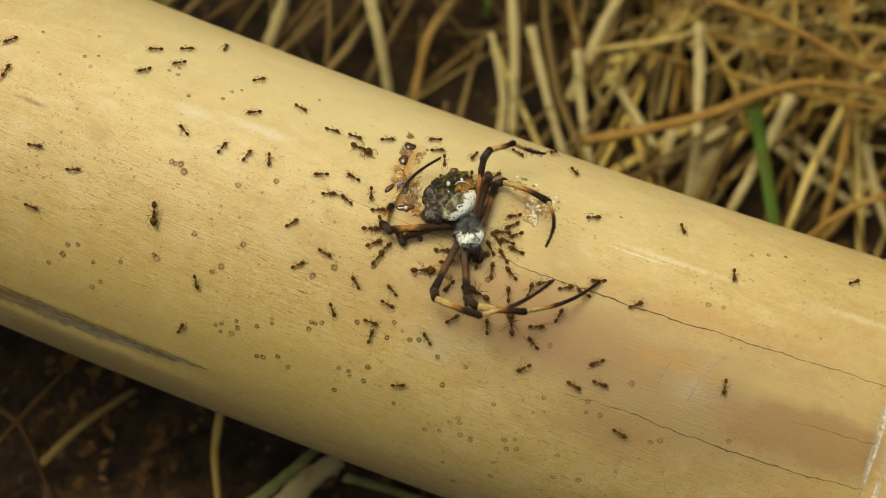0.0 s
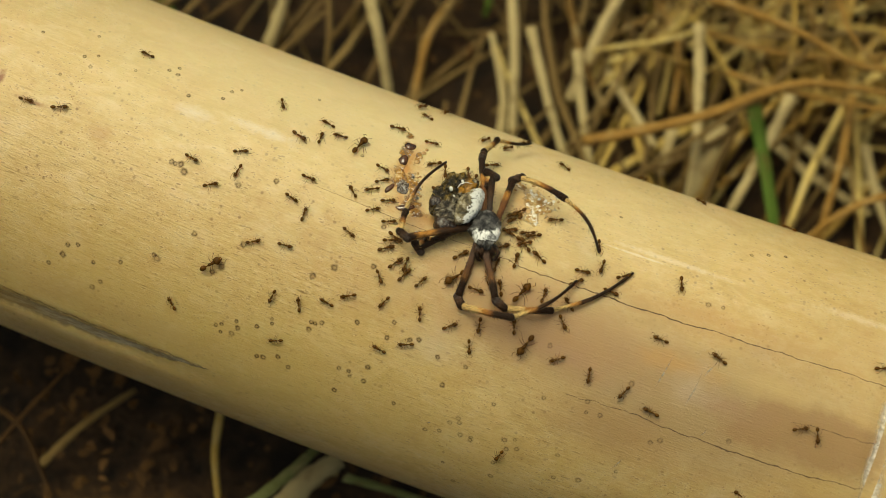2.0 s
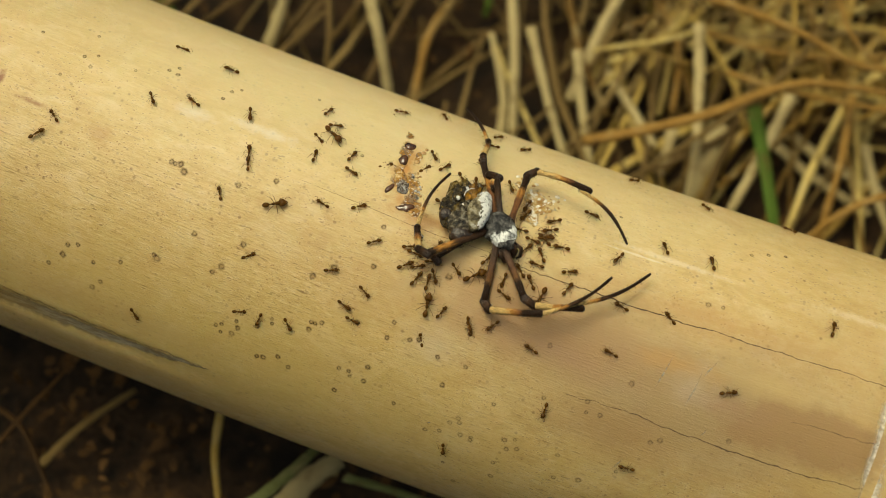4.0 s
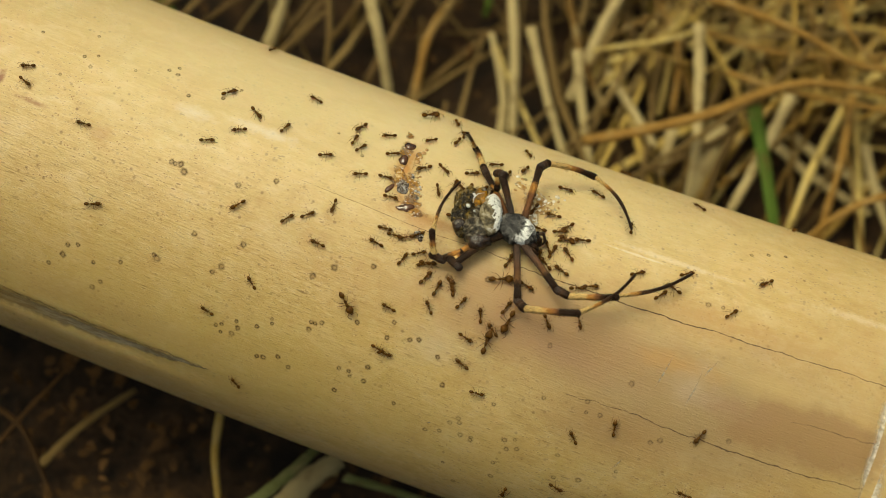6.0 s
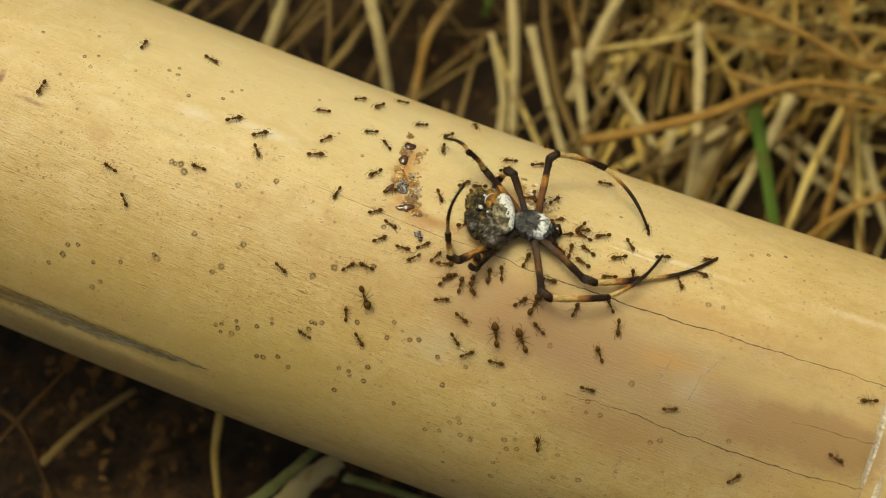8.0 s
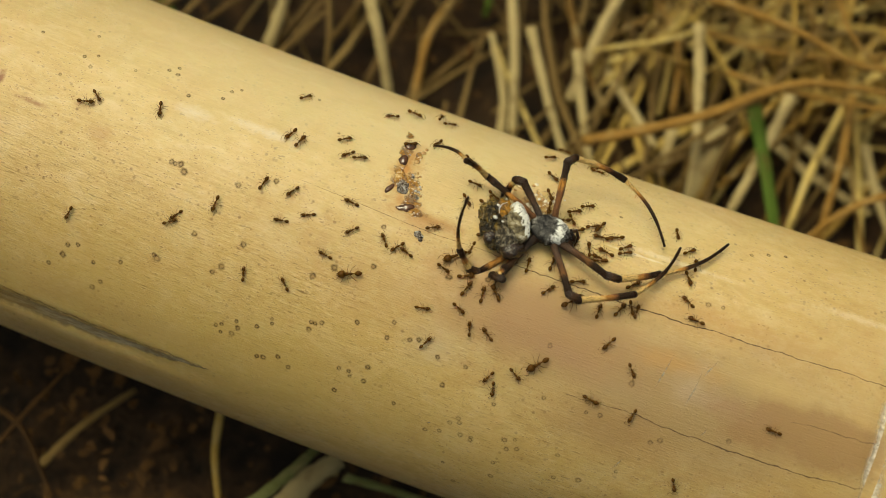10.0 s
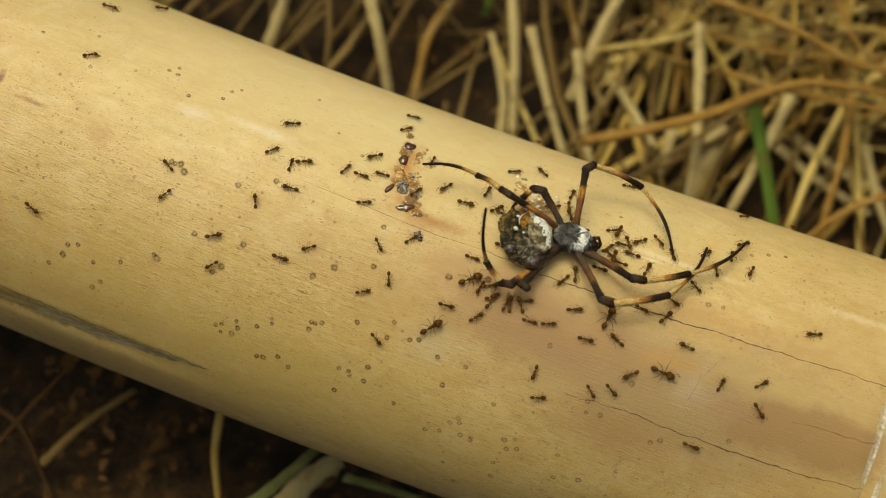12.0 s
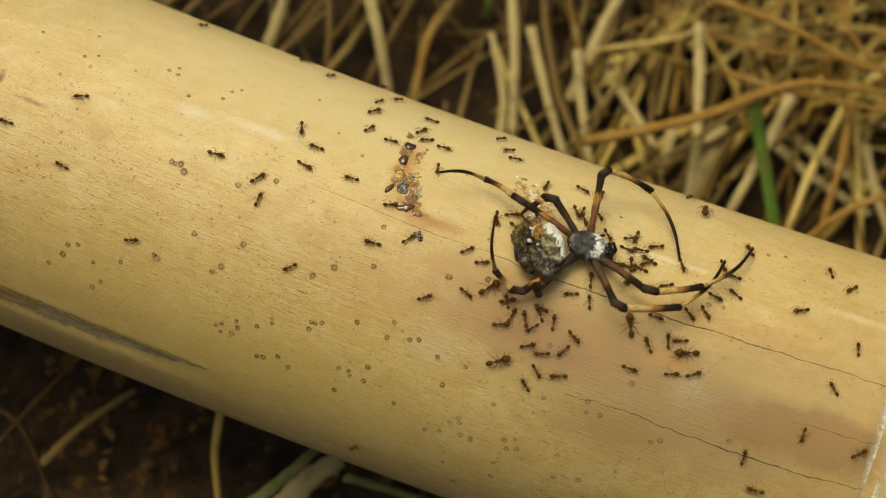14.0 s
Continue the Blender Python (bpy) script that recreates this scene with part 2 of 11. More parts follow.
def gum(name, stops, scale, crumb, thin, rim=False):
    """Half-clear resin: patches of amber, rust and crumbs, white glints painted in, under a wet gloss; thin lets the
    skin show through.
    """
    k = Mat(name, 0.1, spec=0.4)
    v = k.coord("Object")
    a, b = k.noise(v, scale, 5, 0.65, 0.5), k.noise(v, scale * 4, 4, 0.7)
    c = k.ramp(a, stops)
    # white sparkle painted into the colour at the noise peaks
    glint_paint = k.ramp(b, [(0.58, 0.0), (0.64, 1.0)])
    k.colour(k.mix(k.math("MULTIPLY", glint_paint, 0.85), k.mix(k.ramp(b, [(0.34, 0.7), (0.44, 0.0)]), c, crumb), (0.88, 0.82, 0.68)))
    k.rough(k.ramp(b, [(0.4, 0.06), (0.6, 0.3)]))
    k.bump(k.math("ADD", a, k.math("MULTIPLY", b, 1.5)), 0.9, 0.0004)
    cover = k.math("MAXIMUM", k.ramp(a, [(0.4, thin), (0.62, 0.95)]), glint_paint)
    if rim:
        sep = k.t.nodes.new("ShaderNodeSeparateXYZ")
        k.t.links.new(k.coord("UV"), sep.inputs[0])
        cover = k.math("MULTIPLY", cover, k.ramp(k.math("ADD", sep.outputs["X"], k.math("MULTIPLY", k.math("SUBTRACT", b, 0.5), 0.4)), [(0.02, 0.0), (0.3, 1.0)]))
    k.plug(k.b.inputs["Alpha"], cover)
    k.b.inputs["Coat Weight"].default_value = 0.6
    k.b.inputs["Coat Roughness"].default_value = 0.05
    return k.m


def soil():
    k = Mat("soil", 0.9, spec=0.2)
    v = k.coord("Object")
    a, b = k.noise(v, 60, 6, 0.7), k.noise(v, 420, 5, 0.7)
    c = k.ramp(a, [(0.38, (0.014, 0.009, 0.005)), (0.55, (0.062, 0.034, 0.014)), (0.72, (0.19, 0.095, 0.034))])
    k.colour(k.mix(k.ramp(b, [(0.4, 0.6), (0.7, 0.0)]), c, (0.012, 0.008, 0.006)))
    k.bump(k.math("ADD", a, k.math("MULTIPLY", b, 0.4)), 0.9, 0.006)
    return k.m


def leg_skin(name, bands):
    """Banded spider leg: bands are (share of the length, colour)."""
    k = Mat(name, 0.3, spec=0.15)
    sep = k.t.nodes.new("ShaderNodeSeparateXYZ")
    k.t.links.new(k.coord("Generated"), sep.inputs[0])
    wob = k.noise(k.coord("Object"), 900, 3, 0.6)
    f = k.math("ADD", sep.outputs["X"], k.math("MULTIPLY", k.math("SUBTRACT", wob, 0.5), 0.24))
    c = k.ramp(f, bands)
    hair = k.noise(k.coord("Object", (0.22, 1, 1)), 4200, 4, 0.75)
    k.colour(k.mix(k.ramp(hair, [(0.36, 0.7), (0.52, 0.0)]), c, (0.014, 0.007, 0.003)))
    k.bump(hair, 0.9, 0.0003)
    return k.m


BLACK, BROWN, RUST, AMBER, CREAM = (0.022, 0.01, 0.005), (0.065, 0.031, 0.015), (0.18, 0.074, 0.028), (0.48, 0.22, 0.052), (0.64, 0.43, 0.17)
M_BAMBOO = bamboo()
M_INNER = plain("bamboo_inside", (0.3, 0.2, 0.09), (0.5, 0.36, 0.18), 200, 0.8)
M_SPOT = mark("dark_spot", (0.11, 0.06, 0.018), (0.2, 0.115, 0.04), [(0.0, 0.42), (0.25, 0.4), (0.5, 0.82), (0.66, 0.6), (1.0, 0.0)], 0.7)
M_SPOTFAINT = mark("faint_spot", (0.16, 0.095, 0.04), (0.24, 0.15, 0.065), [(0.0, 0.22), (0.28, 0.22), (0.52, 0.66), (0.7, 0.35), (1.0, 0.0)], 0.8)
M_SCRATCH = mark("pale_scratch", (0.6, 0.52, 0.38), (0.72, 0.64, 0.5), [(0.0, 0.0), (0.35, 0.6), (0.7, 0.5), (1.0, 0.0)], 1.0)
M_SCAR = scar_skin()
M_RIM = mark("scar_rim", (0.22, 0.14, 0.05), (0.36, 0.24, 0.1), [(0.0, 0.0), (0.45, 0.55), (0.6, 0.5), (1.0, 0.0)], 0.8, 500, "Y")
M_CRACK = plain("crack_dark", (0.035, 0.018, 0.008), (0.14, 0.075, 0.03), 700, 0.9)
M_WAX = mark("white_wax", (0.56, 0.48, 0.36), (0.8, 0.75, 0.66), [(0.0, 0.0), (0.22, 0.55), (0.38, 1.0), (0.66, 1.0), (0.82, 0.5), (1.0, 0.0)], 0.6, 900, "Y")
M_SOIL = soil()
M_STRAW = straw("dry_straw", [(0.0, (0.15, 0.08, 0.015)), (0.35, (0.38, 0.23, 0.045)), (0.65, (0.57, 0.395, 0.1)), (1.0, (0.76, 0.59, 0.22))])
M_STRAWDARK = straw("brown_straw", [(0.0, (0.08, 0.048, 0.015)), (0.6, (0.19, 0.125, 0.042)), (1.0, (0.3, 0.21, 0.08))], 0.55, 0.0)
M_PALE = straw("pale_stem", [(0.0, (0.46, 0.35, 0.15)), (1.0, (0.66, 0.54, 0.28))])
M_RUST = straw("rusty_stem", [(0.0, (0.24, 0.125, 0.023)), (1.0, (0.4, 0.22, 0.048))], 0.5, 0.25)
M_GREEN = straw("green_blade", [(0.0, (0.05, 0.125, 0.012)), (1.0, (0.08, 0.19, 0.022))], 0.5, 0.0)
M_GREENDULL = straw("drying_blade", [(0.0, (0.12, 0.16, 0.05)), (1.0, (0.22, 0.26, 0.1))])
M_LEAF = plain("dead_leaf", (0.014, 0.008, 0.004), (0.15, 0.075, 0.024), 60, 0.7, spec=0.1)
M_ANT = plain("ant_brown", (0.036, 0.014, 0.0025), (0.135, 0.059, 0.01), 1500, 0.2, 0.3, 0.0001, spec=0.1)
M_ANTLEG = plain("ant_leg_brown", (0.06, 0.025, 0.005), (0.13, 0.06, 0.014), 1500, 0.4, spec=0.1)
M_FEMUR = leg_skin("spider_femur", [(0.0, BROWN), (0.3, RUST), (0.48, RUST), (0.54, AMBER), (0.62, AMBER), (0.67, BLACK)])
M_FEMUR_GREY = leg_skin("spider_femur_grey", [(0.0, (0.065, 0.036, 0.024)), (0.3, (0.1, 0.06, 0.042)), (0.5, (0.12, 0.055, 0.026)), (0.62, (0.18, 0.085, 0.03)), (0.7, BLACK)])
M_FEMUR_BAND = leg_skin("spider_femur_band", [(0.0, BLACK), (0.5, BROWN), (0.62, AMBER), (0.8, AMBER), (0.88, BLACK)])
M_FEMUR_DARK = leg_skin("spider_femur_dark", [(0.0, BLACK), (0.25, (0.06, 0.045, 0.04)), (0.55, BROWN), (0.75, BLACK)])
M_TIBIA = leg_skin("spider_tibia", [(0.0, BLACK), (0.06, CREAM), (0.4, CREAM), (0.46, AMBER), (0.6, RUST), (0.68, BLACK)])
M_TARSUS = leg_skin("spider_tarsus", [(0.0, BLACK), (0.04, CREAM), (0.2, CREAM), (0.28, AMBER), (0.36, BROWN), (0.5, BLACK)])


def carapace_skin():
    k = Mat("silver_haired_carapace", 0.2, spec=0.5)
    v = k.coord("Object")
    sep = k.t.nodes.new("ShaderNodeSeparateXYZ")
    k.t.links.new(v, sep.inputs[0])
    n, h = k.noise(v, 620, 5, 0.65, 0.6), k.noise(k.coord("Object", (0.4, 1, 1)), 3200, 4, 0.75)
    c = k.ramp(n, [(0.38, (0.006, 0.005, 0.005)), (0.49, (0.02, 0.018, 0.016)), (0.58, (0.08, 0.074, 0.068)), (0.69, (0.32, 0.31, 0.29))])
    ahead = k.math("ADD", k.math("MULTIPLY", sep.outputs["X"], 250), k.math("MULTIPLY", n, 0.8))
    hairs = k.math("MULTIPLY", k.ramp(ahead, [(0.55, 0.0), (0.66, 1.0), (1.08, 1.0), (1.2, 0.0)]), k.ramp(n, [(0.38, 0.2), (0.48, 1.0)]))
    c = k.mix(hairs, c, (0.82, 0.82, 0.8))
    k.colour(k.mix(k.ramp(h, [(0.36, 0.75), (0.5, 0.0)]), c, (0.025, 0.021, 0.019)))
    k.bump(k.math("ADD", n, k.math("MULTIPLY", h, 0.5)), 0.6, 0.0005)
    return k.m


def abdomen_skin():
    k = Mat("mottled_abdomen", 0.2, spec=0.55)
    v = k.coord("Object")
    a, b, d = k.noise(v, 380, 4, 0.6, 0.8), k.noise(v, 1300, 4, 0.7), k.cells(v, 1500)
    sep = k.t.nodes.new("ShaderNodeSeparateXYZ")
    k.t.links.new(v, sep.inputs[0])
    back = k.ramp(a, [(0.36, (0.014, 0.009, 0.004)), (0.46, (0.06, 0.04, 0.01)), (0.55, (0.24, 0.15, 0.022)), (0.66, (0.1, 0.07, 0.025))])
    back = k.mix(k.math("MULTIPLY", k.ramp(d, [(0.16, 0.9), (0.3, 0.0)]), k.ramp(b, [(0.46, 0.0), (0.56, 1.0)])), back, (0.45, 0.3, 0.06))
    front = k.ramp(k.math("ADD", k.math("MULTIPLY", sep.outputs["X"], 210), k.math("MULTIPLY", a, 1.1)), [(0.3, 0.0), (0.5, 1.0)])
    pale = k.ramp(b, [(0.38, (0.012, 0.008, 0.004)), (0.48, (0.06, 0.045, 0.026)), (0.56, (0.18, 0.15, 0.1)), (0.64, (0.46, 0.42, 0.34))])
    c = k.mix(front, back, pale)
    # pale flecks: guanine specks, with wet glints painted into the colour
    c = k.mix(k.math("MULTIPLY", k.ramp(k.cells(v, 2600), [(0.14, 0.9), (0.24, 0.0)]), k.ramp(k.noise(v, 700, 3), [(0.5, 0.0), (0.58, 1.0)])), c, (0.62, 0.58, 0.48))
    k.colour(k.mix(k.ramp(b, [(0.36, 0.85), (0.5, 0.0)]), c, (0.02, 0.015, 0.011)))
    k.rough(k.ramp(b, [(0.4, 0.12), (0.6, 0.42)]))
    k.bump(k.math("ADD", a, k.math("MULTIPLY", b, 1.4)), 1.0, 0.0008)
    return k.m


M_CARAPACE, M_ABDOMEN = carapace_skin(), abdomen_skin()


def shield_skin():
    """Silver at one end, thinning into olive-grey mottles at the other."""
    k = Mat("silver_shield", 0.2, spec=0.5)
    v = k.coord("Object")
    sep = k.t.nodes.new("ShaderNodeSeparateXYZ")
    k.t.links.new(v, sep.inputs[0])
    a, b = k.noise(v, 520, 4, 0.65, 0.5), k.noise(v, 1900, 4, 0.7)
    mottle = k.ramp(a, [(0.36, (0.03, 0.022, 0.008)), (0.46, (0.12, 0.09, 0.04)), (0.55, (0.3, 0.25, 0.15)), (0.66, (0.62, 0.59, 0.52))])
    across = k.math("SUBTRACT", k.math("ADD", sep.outputs["X"], k.math("MULTIPLY", sep.outputs["Y"], 0.55)), 0.0021)
    end = k.math("ADD", k.math("MULTIPLY", across, 420), k.math("MULTIPLY", a, 1.8))
    c = k.mix(k.ramp(end, [(0.98, 0.0), (1.22, 1.0)]), mottle, (0.8, 0.79, 0.75))
    k.colour(k.mix(k.ramp(b, [(0.36, 0.8), (0.46, 0.0)]), c, (0.07, 0.055, 0.035)))
    k.rough(k.ramp(b, [(0.4, 0.15), (0.6, 0.45)]))
    k.bump(k.math("ADD", a, b), 0.9, 0.0005)
    return k.m


M_SILVER = shield_skin()
M_ORANGE = plain("orange_patch", (0.012, 0.006, 0.003), (0.5, 0.23, 0.014), 950, 0.18, 0.9, 0.0006)


def flesh_skin():
    """Wet shrunken skin: black creases, olive-grey mottles and pale flecks."""
    k = Mat("wet_grey_fold", 0.12, spec=0.6)
    v = k.coord("Object")
    a, b = k.noise(v, 900, 5, 0.7, 1.2), k.noise(k.coord("Object", (1.0, 0.35, 1.0)), 2200, 4, 0.75)
    c = k.ramp(a, [(0.38, (0.007, 0.005, 0.003)), (0.46, (0.05, 0.037, 0.02)), (0.54, (0.17, 0.135, 0.085)), (0.64, (0.42, 0.38, 0.3))])
    k.colour(k.mix(k.ramp(b, [(0.38, 0.85), (0.5, 0.0)]), c, (0.02, 0.014, 0.009)))
    k.rough(k.ramp(b, [(0.4, 0.08), (0.6, 0.3)]))
    k.bump(k.math("ADD", a, b), 0.8, 0.0007)
    return k.m


M_FOLD = flesh_skin()
M_FOLD_DARK = plain("wet_black_fold", (0.007, 0.004, 0.003), (0.05, 0.028, 0.016), 1000, 0.1, 0.6, 0.0005, spec=0.7)
M_CRUMBWHITE = plain("white_crumb", (0.5, 0.48, 0.44), (0.85, 0.84, 0.8), 1500, 0.3)
M_EYE = plain("eye_black", (0.006, 0.005, 0.005), (0.012, 0.01, 0.01), 900, 0.12)
M_RESIN = gum("brown_resin", [(0.36, (0.08, 0.028, 0.008)), (0.45, (0.27, 0.105, 0.018)), (0.54, (0.5, 0.26, 0.05)), (0.64, (0.72, 0.52, 0.24))], 480, (0.1, 0.038, 0.012), 0.6, True)
M_RESINCLEAR = gum("clear_resin", [(0.36, (0.33, 0.14, 0.03)), (0.46, (0.5, 0.27, 0.075)), (0.55, (0.66, 0.46, 0.19)), (0.64, (0.86, 0.8, 0.66))], 420, (0.36, 0.17, 0.04), 0.72, True)
M_CLOT = plain("dark_clot", (0.014, 0.006, 0.003), (0.13, 0.05, 0.018), 700, 0.05, 0.25, 0.0002, spec=0.8)
# white base colour that paints the sparkle of every other patch droplet
M_GLINT_WHITE = plain("painted_white_glint", (0.6, 0.5, 0.34), (0.9, 0.87, 0.8), 1800, 0.1, 0.4, 0.0002)
M_DROP = plain("amber_drop", (0.28, 0.11, 0.025), (0.78, 0.54, 0.24), 1500, 0.04, 0.2, 0.0002)
M_DROP.node_tree.nodes["Principled BSDF"].inputs["Transmission Weight"].default_value = 0.2
M_DROP.node_tree.nodes["Principled BSDF"].inputs["Coat Weight"].default_value = 1.0
M_CRUST = gum("grey_crust", [(0.38, (0.03, 0.016, 0.01)), (0.48, (0.14, 0.1, 0.075)), (0.56, (0.4, 0.36, 0.32)), (0.64, (0.75, 0.74, 0.72))], 1700, (0.08, 0.04, 0.02), 1.0)


# ---- mesh helpers ----
def part(name, bm, material, parent=None, label="", smooth=True):
    """Links a bmesh as ONE mesh object, under a thing or a part where one is given."""
    me = bpy.data.meshes.new(name)
    bm.to_mesh(me)
    bm.free()
    for m in material if isinstance(material, (list, tuple)) else [material]:
        me.materials.append(m)
    if smooth:
        me.polygons.foreach_set("use_smooth", [True] * len(me.polygons))
    ob = new(name, me)
    ob.parent = parent
    return tagged(ob, label)


def empty(name, label, category, group="", kind=""):
    ob = new(name)
    ob.empty_display_size = 0.002
    return tagged(ob, label, category, group, kind)


def ball(bm, at, size, seg=10, rings=7, turn=None):
    m = Matrix.Translation(at) @ (turn or Matrix()) @ Matrix.Diagonal((*size, 1))
    return bmesh.ops.create_uvsphere(bm, u_segments=seg, v_segments=rings, radius=1.0, matrix=m)["verts"]


def tube(bm, points, radii, sides=6, flat=1.0, uv=None):
    """A tapered tube through points; flat squeezes it in one direction."""
    pts = [Vector(p) for p in points]
    rings, run = [], 0.0
    for i, p in enumerate(pts):
        d = (pts[min(i + 1, len(pts) - 1)] - pts[max(i - 1, 0)]).normalized()
        a = d.cross(Vector((0.13, 0.31, 0.94))).normalized()
        b = d.cross(a)
        r = radii[i] if isinstance(radii, (list, tuple)) else radii
        rings.append([bm.verts.new(p + a * (r * math.cos(q)) + b * (r * flat * math.sin(q))) for q in (2 * math.pi * j / sides for j in range(sides))])
    for i, (lo, hi) in enumerate(zip(rings, rings[1:])):
        for j in range(sides):
            f = bm.faces.new((lo[j], lo[(j + 1) % sides], hi[(j + 1) % sides], hi[j]))
            if uv:
                for loop, (uu, vv) in zip(f.loops, ((j, i), (j + 1, i), (j + 1, i + 1), (j, i + 1))):
                    loop[uv].uv = (uu / sides, vv / len(rings))
    bm.faces.new(rings[0][::-1])
    bm.faces.new(rings[-1])


def bent(a, b, sag, steps=7, seed=0):
    """Points from a to b along a bowed, slightly crooked line."""
    rng = random.Random(seed)
    a, b = Vector(a), Vector(b)
    length = (b - a).length
    side = Vector((rng.uniform(-1, 1), rng.uniform(-1, 1), rng.uniform(-0.4, 0.8))) * (sag * length)
    return [a.lerp(b, i / steps) + side * (4 * (i / steps) * (1 - i / steps)) + Vector((rng.gauss(0, 1), rng.gauss(0, 1), rng.gauss(0, 1))) * (length * 0.006) for i in range(steps + 1)]


# ---- the bamboo pole: places on it are millimetres along and degrees round from its crest ----
BEND = 0.2569
BEND_WAY = Vector((0.0, 0.8606, 0.5093))


def pole_centre(s):
    near = max(-0.13, min(0.13, s))
    bow = BEND * (near * near + 2 * near * (s - near))
    return Vector((s, 0, POLE_Z)) + BEND_WAY * bow


def pole_radius(s, a):
    """Outside radius: joint swelling, and the bud groove low on one side."""
    r = POLE_R
    for joint in (0.0685, -0.30):
        d = s - joint
        r += 0.0016 * math.exp(-((d - 0.002) / 0.0035) ** 2) - 0.0009 * math.exp(-((d + 0.0022) / 0.0011) ** 2)
    fade = 1 / (1 + math.exp((s + 0.047) / 0.005))
    groove = math.exp(-((math.degrees(a) - 78.5) / 3.6) ** 4)
    lip = math.exp(-((math.degrees(a) - 72.5) / 1.6) ** 2)
    return r + fade * (0.0001 * lip - 0.00035 * groove)


def pole_frame(mm, deg):
    s, a = mm / 1000, radians(deg)
    out = Vector((0, -math.sin(a), math.cos(a)))
    ahead = (pole_centre(s + 0.001) - pole_centre(s - 0.001)).normalized()
    side = out.cross(ahead).normalized()
    return pole_centre(s) + out * POLE_R, ahead, side, ahead.cross(side).normalized()


def on_pole(mm, deg, heading=0.0, lift=0.0, nose=0.0, lean=0.0):
    """A pose on the pole's skin: x ahead along the heading (0 runs along the pole, 90 up and over it), z outwards."""
    p, ahead, side, out = pole_frame(mm, deg)
    m = Matrix((ahead, side, out)).transposed().to_4x4()
    m.translation = p + out * (lift / 1000)
    return m @ pose(0, 0, 0, 0, 0, heading) @ pose(0, 0, 0, lean, -nose, 0)


def build_pole():
    bm = bmesh.new()
    uvl = bm.loops.layers.uv.new("UVMap")
    marks = [-0.46 + 0.02 * i for i in range(17)] + [-0.135 + 0.0015 * i for i in range(150)] + [0.092 + 0.016 * i for i in range(23)]
    n = 220
    rings = []
    for s in marks:
        c = pole_centre(s)
        rings.append([bm.verts.new(c + Vector((0, -math.sin(a), math.cos(a))) * pole_radius(s, a)) for a in (-math.pi + 2 * math.pi * j / n for j in range(n))])
    for i in range(len(marks) - 1):
        for j in range(n):
            f = bm.faces.new((rings[i][j], rings[i + 1][j], rings[i + 1][(j + 1) % n], rings[i][(j + 1) % n]))
            for loop, (ii, jj) in zip(f.loops, ((i, j), (i + 1, j), (i + 1, j + 1), (i, j + 1))):
                loop[uvl].uv = (marks[ii], (-math.pi + 2 * math.pi * jj / n) * POLE_R)
    # cut ends with the hollow inside
    for ring, s, flip in ((rings[0], marks[0], False), (rings[-1], marks[-1], True)):
        c, step = pole_centre(s), 0.05 if not flip else -0.05
        lip = [bm.verts.new(c + (v.co - c) * 0.8) for v in ring]
        deep = [bm.verts.new(v.co + Vector((step, 0, 0))) for v in lip]
        for j in range(n):
            for a, b in ((ring, lip), (lip, deep)):
                q = (a[j], a[(j + 1) % n], b[(j + 1) % n], b[j])
                bm.faces.new(q if not flip else q[::-1]).material_index = 1
        bm.faces.new(deep if not flip else deep[::-1]).material_index = 1
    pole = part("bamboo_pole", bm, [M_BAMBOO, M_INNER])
    return tagged(pole, "dry pale yellow bamboo pole with dark spots and fine cracks", "bamboo pole")


pole = build_pole()


def skin_point(mm, deg, lift):
    a = radians(deg)
    return pole_centre(mm / 1000) + Vector((0, -math.sin(a), math.cos(a))) * (pole_radius(mm / 1000, a) + lift / 1000)


def skin_strip(bm, points, widths, lift, rng=None, wander=0.0, columns=1):
    """A thin ribbon that follows the skin through (mm, degrees) points."""
    uvl = bm.loops.layers.uv.verify()
    rows, fine = [], []
    for (a, b), (wa, wb) in zip(zip(points, points[1:]), zip(widths, widths[1:])):
        steps = max(2, int(abs(b[0] - a[0]) + abs(b[1] - a[1]) * 0.6) * 2)
        fine += [(a[0] + (b[0] - a[0]) * i / steps, a[1] + (b[1] - a[1]) * i / steps, wa + (wb - wa) * i / steps) for i in range(steps)]
    fine.append((*points[-1], widths[-1]))
    drift = 0.0
    for i, (mm, deg, w) in enumerate(fine):
        if rng:
            drift = 0.8 * drift + rng.gauss(0, wander)
            w *= rng.uniform(0.5, 1.4) if columns == 1 else rng.uniform(0.9, 1.1)
        q0, q1 = fine[max(0, i - 1)], fine[min(len(fine) - 1, i + 1)]
        dx, dy = q1[0] - q0[0], (q1[1] - q0[1]) * 0.593
        ln = math.hypot(dx, dy) or 1.0
        rows.append([bm.verts.new(skin_point(mm - f * dy / ln * w, deg + drift + f * dx / ln * w / 0.593, lift)) for f in (c / columns - 0.5 for c in range(columns + 1))])
    for i, (a, b) in enumerate(zip(rows, rows[1:])):
        for c in range(columns):
            f = bm.faces.new((a[c], b[c], b[c + 1], a[c + 1]))
            for loop, (u, v) in zip(f.loops, ((i, c), (i + 1, c), (i + 1, c + 1), (i, c + 1))):
                loop[uvl].uv = (u / (len(rows) - 1), v / columns)


